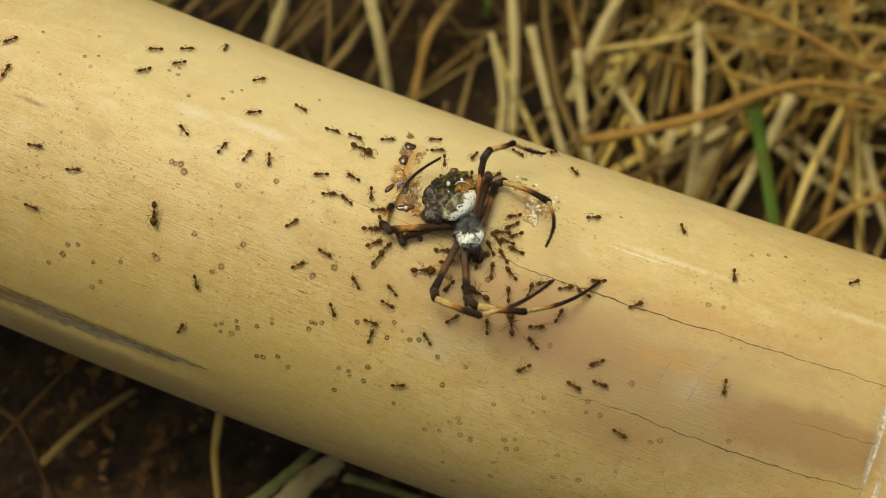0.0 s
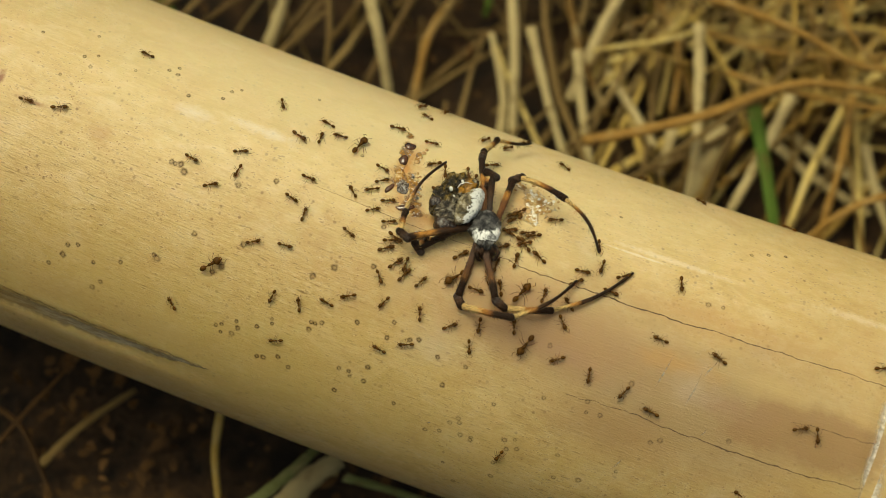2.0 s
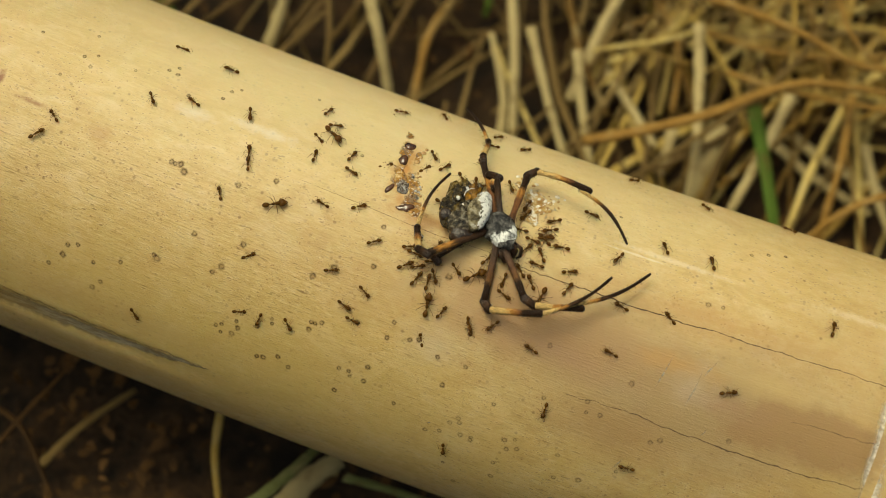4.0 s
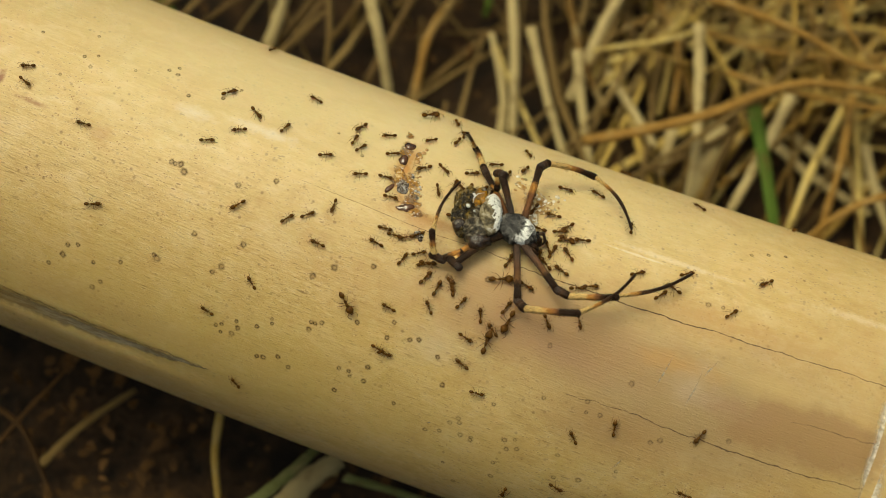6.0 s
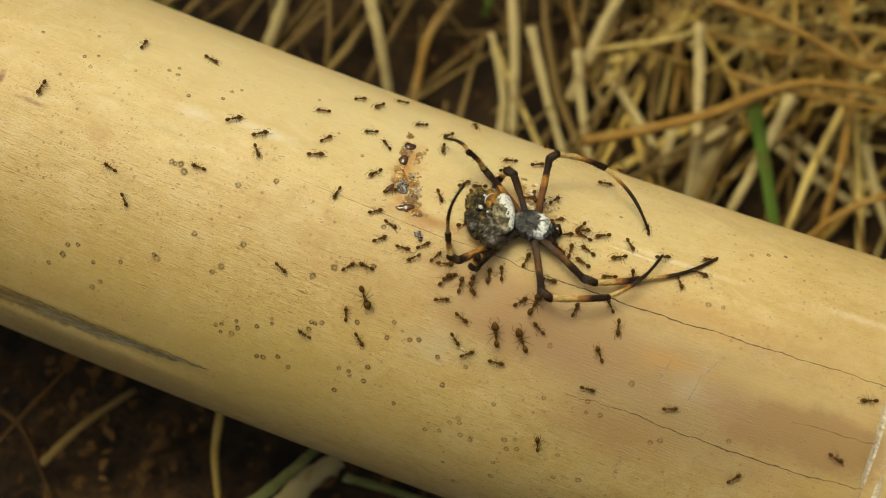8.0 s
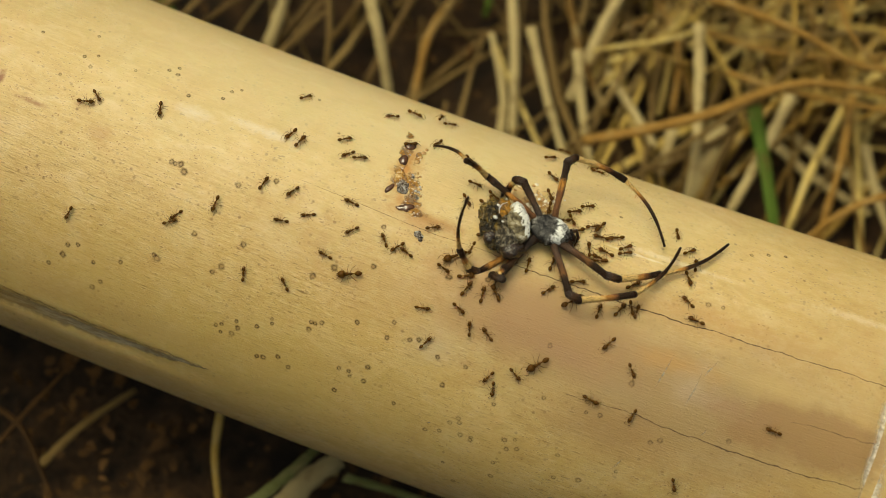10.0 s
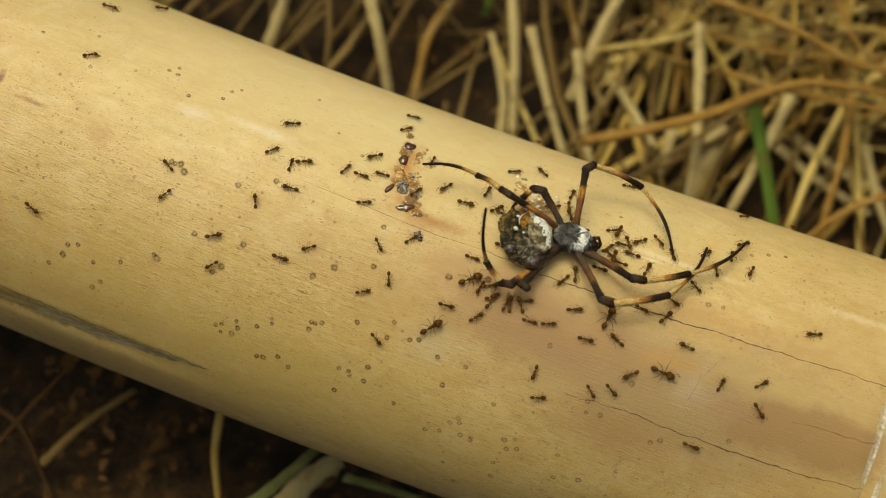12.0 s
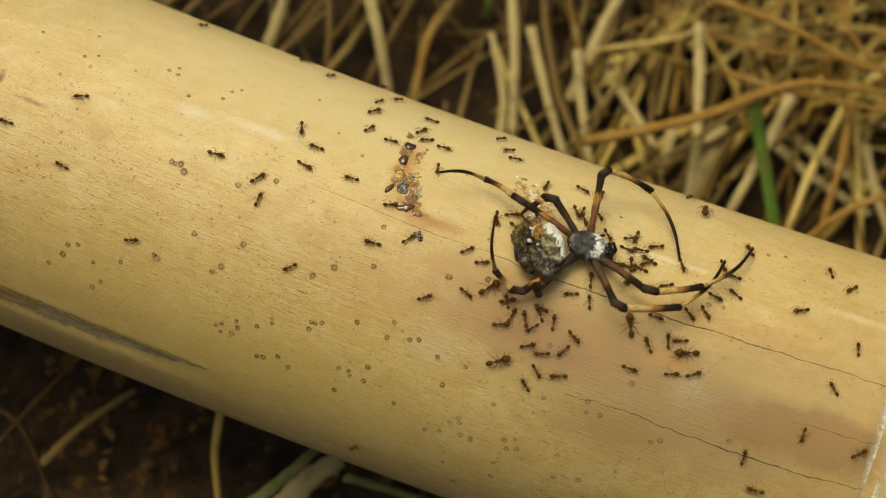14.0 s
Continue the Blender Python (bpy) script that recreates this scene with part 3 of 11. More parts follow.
def skin_disc(bm, mm, deg, r, lift, rng, sides=14):
    """A flat round mark on the skin, uneven in outline, with its radius as u; r in mm."""
    uvl = bm.loops.layers.uv.verify()
    wob = [rng.uniform(0.85, 1.15) for _ in range(sides)]
    mid = bm.verts.new(skin_point(mm, deg, lift))
    rim = [bm.verts.new(skin_point(mm + r * wob[j] * math.cos(q), deg + r * wob[j] * math.sin(q) / 0.593, lift)) for j, q in ((j, 2 * math.pi * j / sides) for j in range(sides))]
    for j in range(sides):
        f = bm.faces.new((mid, rim[j], rim[(j + 1) % sides]))
        for loop, u in zip(f.loops, (0.0, 1.0, 1.0)):
            loop[uvl].uv = (u, 0.5)


SPOTS_FAR = [(-44.9, 16.8), (-39.3, 11.9), (-54.0, 18.8), (-55.9, 17.6), (-55.0, 17.2), (-56.6, 17.4), (-48.8, 33.8), (-40.6, 31.7), (-54.2, 43.4), (-53.6, 44.2), (-44.1, 41.9), (-42.9, 39.6), (-62.0, 57.4), (-63.2, 60.1), (-59.3, 49.1), (-63.8, 52.3), (-69.2, 53.6), (-68.7, 50.1), (-67.0, 49.0), (-71.4, 57.9), (-28.2, 33.0), (-25.3, 28.8), (-19.4, 24.8), (-7.3, 20.4), (-1.2, 17.4), (-20.1, 13.5)]
SPOTS_LOW = [(-38.0, 53.2), (-37.5, 55.1), (-40.3, 55.8), (-41.2, 56.7), (-40.2, 58.3), (-38.3, 57.4), (-34.5, 52.4), (-32.4, 48.6), (-32.2, 49.9), (-26.1, 45.3), (-25.4, 45.3), (-24.4, 44.5), (-26.1, 47.5), (-18.9, 40.8), (-13.2, 37.2), (-13.5, 41.9), (-9.9, 40.3), (-8.5, 39.4), (-33.3, 61.7), (-32.2, 61.2), (-29.8, 59.3), (-27.7, 61.4), (-19.5, 55.6), (-17.8, 55.4), (-17.4, 56.8), (-15.0, 52.1), (-15.0, 56.7), (-19.2, 63.3), (-9.1, 60.3), (-4.7, 42.2), (-2.5, 49.4), (0.1, 42.1)]
SPOTS_NEAR = [(11.7, 28.8), (6.4, 49.6), (1.8, 57.6), (0.7, 59.9), (2.2, 58.9), (-2.8, 65.3), (-0.5, 63.9), (4.8, 62.3), (3.0, 62.8), (4.8, 63.3), (10.1, 59.2), (11.7, 58.0), (12.5, 60.7), (10.9, 62.0), (9.7, 68.6), (19.1, 58.0), (23.8, 63.9), (19.9, 66.0), (28.8, 56.8), (43.6, 37.7), (26.0, 31.3), (33.4, 43.5), (32.1, 45.0), (20.4, 39.8), (20.8, 42.8), (23.0, 42.3), (13.6, 42.9), (10.2, 74.3), (4.6, 83.8), (1.8, 76.0), (33.9, 3.4), (36.3, 2.8)]
SPOTS_TOP = [(-86.4, -5.3), (-77.9, -11.7), (-79.9, 5.6), (-76.1, -0.3), (-75.9, -4.7), (-77.9, -2.8), (-69.1, -4.8), (-62.9, -11.7), (-62.5, -9.0), (-64.2, -9.4), (-59.0, -3.3), (-52.9, -10.4), (-51.6, -12.4), (-53.6, -6.8), (-39.1, -20.7), (-33.3, -10.1), (-28.0, -5.2), (-1.0, -18.6), (39.3, -19.1), (42.2, -21.7), (45.2, -23.7), (16.4, -16.6), (32.2, -40.3)]


def build_marks():
    rng = random.Random(5)
    for spots, size in ((SPOTS_FAR, 0.64), (SPOTS_LOW, 0.56), (SPOTS_NEAR, 0.58), (SPOTS_TOP, 0.42)):
        for mm, deg in spots:
            bm = bmesh.new()
            skin_disc(bm, mm, deg, size * rng.uniform(0.75, 1.2), 0.02, rng)
            part("spot", bm, M_SPOTFAINT if spots is SPOTS_NEAR else M_SPOT, pole)
    for name, pts, w in (
        ("crack", [(-3.1, 10.0), (4.8, 10.7), (22.3, 11.2), (36.5, 10.5), (48.8, 10.4), (68, 10.2)], [0.06, 0.15, 0.2, 0.16, 0.13, 0.1]),
        ("crack", [(16.6, 39.6), (30.7, 39.2), (45.0, 39.8), (56.3, 39.9), (67.2, 38.9)], [0.06, 0.13, 0.18, 0.16, 0.1]),
        ("crack", [(51.7, 27.5), (58.0, 26.8), (65.0, 26.5), (67, 26.4)], [0.04, 0.08, 0.09, 0.05]),
        ("crack", [(-36, 9.0), (-28.9, 9.3), (-21.8, 9.8), (-11.8, 10.4), (-3.1, 10.0)], [0.02, 0.04, 0.06, 0.07, 0.05]),
    ):
        bm = bmesh.new()
        skin_strip(bm, pts, w, 0.02, rng, 0.12 if pts[0][0] > -30 else 0.03)
        part(name, bm, M_CRACK, pole, "fine dark lengthwise crack")
    bm = bmesh.new()
    skin_strip(bm, [(66.3 + 0.25 * math.sin(i * 0.9) + 0.012 * (i - 8) ** 2 * (i > 8), 8 + 2 * i) for i in range(28)], [3.4] * 28, 0.02, rng, 0.0, 6)
    part("joint_line", bm, M_WAX, pole, "white waxy line below the joint")
    bm = bmesh.new()
    skin_strip(bm, [(-120, 78.5), (-80.3, 78.2), (-62, 77.6), (-48.2, 75.6), (-41.0, 74.0)], [6.5, 5.2, 3.8, 2.2, 0.1], 0.04, rng, 0.2, 8)
    part("bud_scar", bm, M_SCAR, pole, "grey fibrous sunken bud scar")
    bm = bmesh.new()
    skin_strip(bm, [(-120, 72.6), (-80.3, 73.4), (-62, 74.2), (-48.2, 73.8), (-41.0, 73.9)], [0.9, 0.9, 1.0, 0.8, 0.1], 0.06, rng, 0.15, 3)
    part("scar_rim", bm, M_RIM, pole, "dark brown rim of the scar")
    for s, a, b in ((30.8, 20, 31), (36.2, 21, 33), (37.5, 18, 24), (40.0, 36, 39), (29, 52, 57), (-2, 62, 63), (21.5, 74, 75)):
        bm = bmesh.new()
        skin_strip(bm, [(s + rng.uniform(-0.4, 0.4), a), (s - 0.5, (a + b) / 2), (s - 1.2, b)], [0.08, 0.3, 0.08], 0.02, rng, 0.05)
        part("scratch", bm, M_SCRATCH, pole, "pale scratch")


build_marks()


def resin_sheet(name, label, mm0, mm1, deg0, deg1, pools, high, material, seed):
    """Sticky residue as one lumpy, ragged-edged sheet made of pools: mm, degrees and half sizes."""
    bm = bmesh.new()
    uvl = bm.loops.layers.uv.new("UVMap")
    step, depth = 0.14, {}
    nx, ny = int((mm1 - mm0) / step), int((deg1 - deg0) * 0.593 / step)
    verts = {}
    for i in range(nx + 1):
        for j in range(ny + 1):
            mm, deg = mm0 + i * step, deg0 + j * step / 0.593
            p = Vector((mm * 0.5, deg * 0.3, seed))
            h = max(0.75 - 0.75 * math.hypot((mm - a) / ra, (deg - b) / rb) for a, b, ra, rb in pools)
            h += 0.42 * noise.noise(p * 1.4) + 0.26 * noise.noise(p * 3.1)
            if h > 0:
                depth[i, j] = min(1.0, h)
                verts[i, j] = bm.verts.new(skin_point(mm, deg, 0.012 + high * min(1.0, h * 1.2) * (0.6 + 0.7 * abs(noise.noise(p * 3.3)))))
    for i, j in list(verts):
        q = [(i, j), (i + 1, j), (i + 1, j + 1), (i, j + 1)]
        if all(c in verts for c in q):
            f = bm.faces.new([verts[c] for c in q])
            for loop, c in zip(f.loops, q):
                loop[uvl].uv = (depth[c], 0.5)
    loose = [v for v in bm.verts if not v.link_faces]
    bmesh.ops.delete(bm, geom=loose, context="VERTS")
    bmesh.ops.recalc_face_normals(bm, faces=bm.faces)
    return tagged(part(name, bm, material), label, "resin")


def clot(parent, name, label, mm, deg, size, turn, material, seed, rough=0.25):
    """A hardened lump sitting in the resin: half sizes in mm."""
    bm = bmesh.new()
    place = on_pole(mm, deg, turn)
    fine = size[0] > 0.34
    for v in ball(bm, (0, 0, 0), [s / 1000 for s in size], 18 if fine else 9, 12 if fine else 6):
        p = v.co * 1100 + Vector((seed, 0, 0))
        v.co = place @ (v.co * (1 + rough * noise.noise(p) + 0.5 * rough * noise.noise(p * 2.7)))
    part(name, bm, material, parent, label)


def build_resin():
    resin_sheet("resin_patch", "wet glistening pale amber resin patch on the bamboo", -5, 8, -20, 2,
                [(-1.1, -15.3, 1.3, 1.9), (1.4, -12.6, 2.4, 3.2), (2.6, -9.2, 2.6, 3.4), (1.9, -5.0, 1.8, 2.4)], 0.14, M_RESINCLEAR, 7.0)
    patch = bpy.data.objects["resin_patch"]
    rng = random.Random(43)
    for i in range(60):
        r = rng.uniform(0.12, 0.34)
        mm, deg = rng.choice(((-1.1, -14.8), (1.4, -12.6), (2.6, -9.2), (1.9, -5.5), (4.6, -12.6)))
        clot(patch, "droplet", "glistening resin droplet", mm + rng.gauss(0, 1.0), deg + rng.gauss(0, 1.8), (r * 1.3, r, r * 0.6), rng.uniform(0, 180), M_DROP if i % 2 else M_GLINT_WHITE, i)
    streak = resin_sheet("resin_streak", "rust-brown glistening resin streak stuck to the bamboo", -26, -11, -24, 10,
                         [(-22.2, -19.5, 0.8, 2.2), (-21.6, -12.0, 1.1, 5.0), (-21.0, -3.6, 1.3, 4.5), (-18.6, -2.2, 1.7, 4.0), (-17.4, 3.2, 1.8, 4.5), (-19.1, -11.6, 0.6, 3.0), (-16.4, 6.3, 2.6, 1.4)], 0.26, M_RESIN, 2.0)
    clot(streak, "clot", "dark brown glossy clot", -21.3, -14.9, (1.0, 0.85, 0.5), 20, M_CLOT, 1)
    clot(streak, "clot", "dark brown glossy clot", -21.4, -8.9, (0.85, 1.05, 0.5), 0, M_CLOT, 2)
    clot(streak, "clot", "grey-white crusted clot", -19.6, 0.2, (1.0, 1.35, 0.5), 0, M_CRUST, 3, 0.5)
    clot(streak, "clot", "rust-brown crumb", -21.6, 1.9, (0.45, 1.15, 0.35), -22, M_CLOT, 4)
    clot(streak, "clot", "rust-brown crumb", -17.9, 6.0, (1.3, 0.7, 0.3), 10, M_CLOT, 5, 0.5)
    for mm, deg, r in ((-19.2, -10.0, 0.5), (-19.0, -12.0, 0.42), (-18.7, -14.2, 0.45), (-18.5, -16.0, 0.36)):
        clot(streak, "droplet", "glassy brown droplet", mm, deg, (r, r * 0.9, r * 0.55), 40, M_DROP, mm)
    rng = random.Random(41)
    for mm, deg, spread, count in ((-17.2, 0.3, (0.7, 2.6), 26), (-20.9, -11.8, (0.35, 1.3), 8), (-18.8, -4.0, (1.0, 2.0), 14), (-17.2, 6.4, (0.9, 0.7), 10)):
        for i in range(count):
            r = rng.uniform(0.12, 0.3)
            clot(streak, "droplet", "clear amber droplet", mm + rng.gauss(0, spread[0] * 0.6), deg + rng.gauss(0, spread[1] * 0.6), (r, r, r * 0.7), 0, M_DROP if i % 3 else M_CRUST, i)


build_resin()


def build_bead():
    rng = random.Random(9)
    bm = bmesh.new()
    for i in range(9):
        ball(bm, on_pole(-14.3 + rng.gauss(0, 0.4), 12.3 + rng.gauss(0, 0.7)).translation, (0.0004, 0.0004, 0.0003), 8, 6)
    tagged(part("resin_bead", bm, M_CRUST), "small grey resin bead stuck to the bamboo", "resin")


build_bead()


# ---- ground and dry grass ----
def build_ground():
    bm = bmesh.new()
    rng = random.Random(3)
    marks = [-40, -8, -2, -0.8] + [-0.4 + 0.01 * i for i in range(81)] + [0.8, 2, 8, 40]
    grid = []
    for x in marks:
        row = []
        for y in marks:
            z = 0.006 * noise.noise(Vector((x * 30, y * 30, 0))) + 0.003 * noise.noise(Vector((x * 90, y * 90, 4)))
            for sx in (-0.36, 0.36):
                z += 0.03 * math.exp(-(((x - sx) / 0.05) ** 2 + ((y - 0.01) / 0.06) ** 2))
            row.append(bm.verts.new((x, y, z - 0.004)))
        grid.append(row)
    for i in range(len(marks) - 1):
        for j in range(len(marks) - 1):
            bm.faces.new((grid[i][j], grid[i + 1][j], grid[i + 1][j + 1], grid[i][j + 1]))
    tagged(part("ground", bm, M_SOIL), "dark damp soil strewn with dead grass", "ground", kind="structure")


build_ground()


def litter(name, label, category, count, region, material, seed, length, width, z, upright, lean):
    """Scattered dry stalks in one mesh: region is x0, x1, y0, y1; lean is the favoured direction in degrees."""
    rng = random.Random(seed)
    bm = bmesh.new()
    uvl = bm.loops.layers.uv.new("UVMap")
    for i in range(count):
        x, y = rng.uniform(region[0], region[1]), rng.uniform(region[2], region[3])
        q = radians(lean + rng.gauss(0, 34))
        ln, w = rng.uniform(*length), rng.uniform(*width)
        up = rng.uniform(-0.1, upright)
        if y < 0.1 and abs(math.cos(q)) > 0.6:
            continue
        a = Vector((x, y, rng.uniform(*z)))
        b = a + Vector((math.cos(q), math.sin(q), up)) * ln
        b.z = max(b.z, 0.001)
        tube(bm, bent(a, b, rng.uniform(0.02, 0.16), 5, rng.random()), [w * f for f in (0.8, 1, 1, 0.95, 0.8, 0.4)], 5, rng.uniform(0.3, 0.7), uvl)
    tagged(part(name, bm, material), label, category, kind="stuff")


litter("straw_litter", "tangled dry straw lying over the soil", "straw", 260, (0.002, 0.2, 0.04, 0.24), M_STRAW, 11, (0.05, 0.13), (0.0005, 0.0016), (0.0, 0.016), 0.12, 84)
litter("straw_litter", "matted dark brown straw lying over the soil", "straw", 330, (-0.18, 0.05, 0.03, 0.24), M_STRAWDARK, 15, (0.04, 0.11), (0.0004, 0.0013), (0.0, 0.012), 0.2, 75)
litter("straw_litter", "thin golden straw tangled over the thicker stems", "straw", 240, (-0.015, 0.16, 0.1, 0.22), M_STRAW, 19, (0.03, 0.09), (0.0003, 0.0008), (0.008, 0.03), 0.15, 60)
litter("straw_litter", "sparse broken straw on dark soil", "straw", 45, (-0.16, 0.06, -0.12, 0.0), M_LEAF, 12, (0.015, 0.05), (0.0004, 0.001), (0.0, 0.006), 0.15, 30)


def crumbs(name, label, count, region, material, seed):
    """Crumbled leaf bits: thin, curled, many-cornered flakes in one mesh."""
    rng = random.Random(seed)
    bm = bmesh.new()
    uvl = bm.loops.layers.uv.new("UVMap")
    for i in range(count):
        m = Matrix.Translation((rng.uniform(region[0], region[1]), rng.uniform(region[2], region[3]), rng.uniform(0.0, 0.006))) @ pose(0, 0, 0, rng.gauss(0, 28), rng.gauss(0, 28), rng.uniform(0, 360))
        n, r, long = rng.randint(5, 8), rng.uniform(0.0004, 0.0015), rng.uniform(1.0, 2.2)
        curl = rng.uniform(-60, 60)
        rim = []
        for j in range(n):
            q = 2 * math.pi * (j + rng.uniform(-0.3, 0.3)) / n
            x, y = r * long * math.cos(q) * rng.uniform(0.6, 1.1), r * math.sin(q) * rng.uniform(0.6, 1.1)
            rim.append((x, y, curl * y * y))
        top = [bm.verts.new(m @ Vector(p)) for p in rim]
        low = [bm.verts.new(m @ (Vector(p) - Vector((0, 0, 0.0002)))) for p in rim]
        faces = [bm.faces.new(top), bm.faces.new(low[::-1])] + [bm.faces.new((low[j], low[(j + 1) % n], top[(j + 1) % n], top[j])) for j in range(n)]
        for f in faces:
            for loop in f.loops:
                loop[uvl].uv = (loop.vert.co.x * 40, loop.vert.co.y * 40)
    tagged(part(name, bm, material, smooth=False), label, "leaf litter", kind="stuff")


crumbs("leaf_litter", "crumbled brown dead leaves on the soil", 3200, (-0.2, 0.14, -0.14, 0.03), M_LEAF, 13)
crumbs("leaf_litter", "brown leaf crumbs under the dry straw", 900, (-0.2, 0.2, 0.03, 0.26), M_LEAF, 14)


def stem(name, label, category, points, width, material, flat=0.6, group=""):
    """One stalk through (x, y, z) points in mm, smoothed, tapering a little."""
    pts = [Vector(p) / 1000 for p in points]
    fine = []
    for i in range(len(pts) - 1):
        p0, p1, p2, p3 = pts[max(i - 1, 0)], pts[i], pts[i + 1], pts[min(i + 2, len(pts) - 1)]
        for j in range(6):
            t = j / 6
            fine.append(0.5 * ((2 * p1) + (p2 - p0) * t + (2 * p0 - 5 * p1 + 4 * p2 - p3) * t * t + (3 * p1 - p0 - 3 * p2 + p3) * t ** 3))
    fine.append(pts[-1])
    bm = bmesh.new()
    uvl = bm.loops.layers.uv.new("UVMap")
    n = len(fine)
    tube(bm, fine, [width / 2000 * (1.0 - 0.35 * i / n) * (1 + 0.08 * math.sin(i * 2.1)) for i in range(n)], 8, flat, uvl)
    return tagged(part(name, bm, material), label, category, group)


stem("dry_stem", "pale dry grass stem standing in the straw", "stem", [(-77.1, 77.0, 4.0), (-75.9, 84.8, 12.0), (-75.8, 93.9, 20.0)], 3.6, M_PALE)
stem("dry_stem", "pale dry grass stem standing in the straw", "stem", [(-58.1, 100.2, 22.0), (-48.8, 87.4, 16.0), (-41.4, 77.2, 6.0)], 3.9, M_PALE)
stem("dry_stem", "pale dry grass stem standing in the straw", "stem", [(-22.7, 114.7, 24.0), (-14.7, 95.0, 18.0), (-7.6, 75.1, 8.0)], 3.3, M_PALE)
stem("dry_stem", "pale dry grass stem standing in the straw", "stem", [(-13.3, 104.0, 20.0), (-2.7, 87.9, 14.0), (7.8, 74.2, 8.0)], 3.2, M_PALE)
stem("dry_stem", "pale dry grass stem standing in the straw", "stem", [(-0.0, 103.6, 18.0), (5.9, 89.8, 14.0), (13.2, 76.5, 8.0)], 3.2, M_PALE)
stem("dry_stem", "pale dry grass stem standing in the straw", "stem", [(27.5, 118.2, 26.0), (31.9, 101.0, 24.0), (35.9, 85.1, 20.0), (38.5, 73.6, 12.0)], 3.5, M_PALE)
stem("dry_stem", "pale dry grass stem leaning in the straw", "stem", [(54.2, 103.8, 28.0), (51.1, 85.1, 24.0), (48.1, 70.6, 16.0)], 3.2, M_PALE)
stem("dry_stem", "pale dry grass stem leaning in the straw", "stem", [(41.8, 100.2, 12.0), (41.2, 89.6, 9.0), (40.1, 77.6, 4.0)], 6.0, M_PALE)
stem("dry_stem", "pale dry grass stem leaning in the straw", "stem", [(30.5, 97.3, 8.0), (31.4, 85.1, 4.0)], 3.6, M_PALE)
stem("dry_stem", "pale dry grass stem leaning in the straw", "stem", [(2.8, 95.1, 8.0), (3.9, 115.0, 14.0), (6.5, 129.9, 20.0)], 3.7, M_PALE)
stem("dry_stem", "pale dry grass stem leaning in the straw", "stem", [(6.5, 112.7, 6.0), (16.8, 99.6, 10.0), (27.2, 88.6, 10.0)], 3.4, M_PALE)
stem("dry_stem", "pale dry grass stem leaning in the straw", "stem", [(-11.6, 80.1, 4.0), (-14.2, 89.6, 8.0), (-23.0, 104.7, 12.0)], 3.0, M_PALE)
stem("dry_stem", "pale dry grass stem leaning in the straw", "stem", [(61.6, 110.3, 6.0), (74.7, 102.7, 8.0), (86.7, 98.9, 10.0)], 4.1, M_PALE)
stem("dry_stem", "pale dry grass stem leaning in the straw", "stem", [(48.8, 114.3, 4.0), (66.5, 100.6, 6.0), (86.2, 93.9, 6.0)], 4.1, M_PALE)
stem("dry_stem", "pale dry grass stem leaning in the straw", "stem", [(79.6, 109.8, 12.0), (86.5, 95.1, 10.0), (93.2, 87.6, 6.0)], 3.4, M_PALE)
stem("dry_stem", "pale dry grass stem leaning in the straw", "stem", [(44.8, 156.9, 8.0), (55.3, 146.2, 10.0), (64.5, 140.7, 6.0)], 3.7, M_PALE)
stem("rusty_stem", "rusty brown dead stem arching over the straw", "stem", [(8.1, 67.6, 30.0), (19.9, 73.6, 33.0), (33.8, 82.5, 36.0), (45.1, 92.8, 38.0), (54.9, 99.5, 39.0), (67.4, 104.1, 38.0), (79.3, 108.1, 36.0)], 3.4, M_RUST)
stem("rusty_stem", "rusty brown dead twig branching over the straw", "stem", [(50.2, 96.2, 38.0), (61.9, 99.3, 36.0), (80.7, 105.1, 34.0)], 2.2, M_RUST)
stem("rusty_stem", "rusty brown dead twig branching over the straw", "stem", [(36.5, 98.2, 35.0), (44.8, 96.2, 37.0), (51.5, 96.5, 38.0)], 2.0, M_RUST)
stem("rusty_stem", "rusty brown dead stem lying across the straw", "stem", [(20.3, 122.7, 32.0), (38.1, 119.5, 35.0), (52.9, 115.9, 37.0), (65.5, 113.3, 36.0), (79.0, 117.9, 34.0)], 3.3, M_RUST)
stem("rusty_stem", "thin rusty dead twig leaning over the straw", "stem", [(56.6, 135.8, 38.0), (62.4, 124.0, 36.0), (70.7, 118.7, 34.0), (80.2, 115.9, 32.0)], 1.8, M_RUST)
stem("rusty_stem", "rusty brown dead stem leaning in the straw", "stem", [(68.8, 108.6, 30.0), (69.9, 91.0, 27.0), (70.4, 74.8, 20.0), (71.5, 70.3, 14.0)], 2.5, M_RUST)
stem("rusty_stem", "rusty brown dead stem leaning in the straw", "stem", [(85.9, 86.5, 28.0), (77.6, 81.2, 26.0), (71.6, 75.8, 22.0), (67.6, 71.0, 16.0)], 2.5, M_RUST)
stem("rusty_stem", "rusty brown dead stem lying in the straw", "stem", [(31.1, 128.4, 14.0), (44.8, 124.8, 18.0), (66.0, 130.2, 18.0), (83.7, 140.2, 18.0)], 2.6, M_RUST)
stem("rusty_stem", "rusty brown dead stem lying in the straw", "stem", [(13.2, 140.4, 10.0), (25.1, 122.2, 12.0), (29.2, 102.7, 8.0)], 2.5, M_RUST)
stem("rusty_stem", "rusty brown dead stem lying in the straw", "stem", [(-35.3, 119.9, 8.0), (-38.8, 101.0, 8.0), (-36.2, 83.1, 4.0)], 2.8, M_RUST)
stem("grass_blade", "green grass blade among dry straw", "grass", [(45.6, 98.0, 27.0), (51.0, 85.4, 26.0), (59.6, 68.6, 20.0)], 5.2, M_GREEN, 0.25)
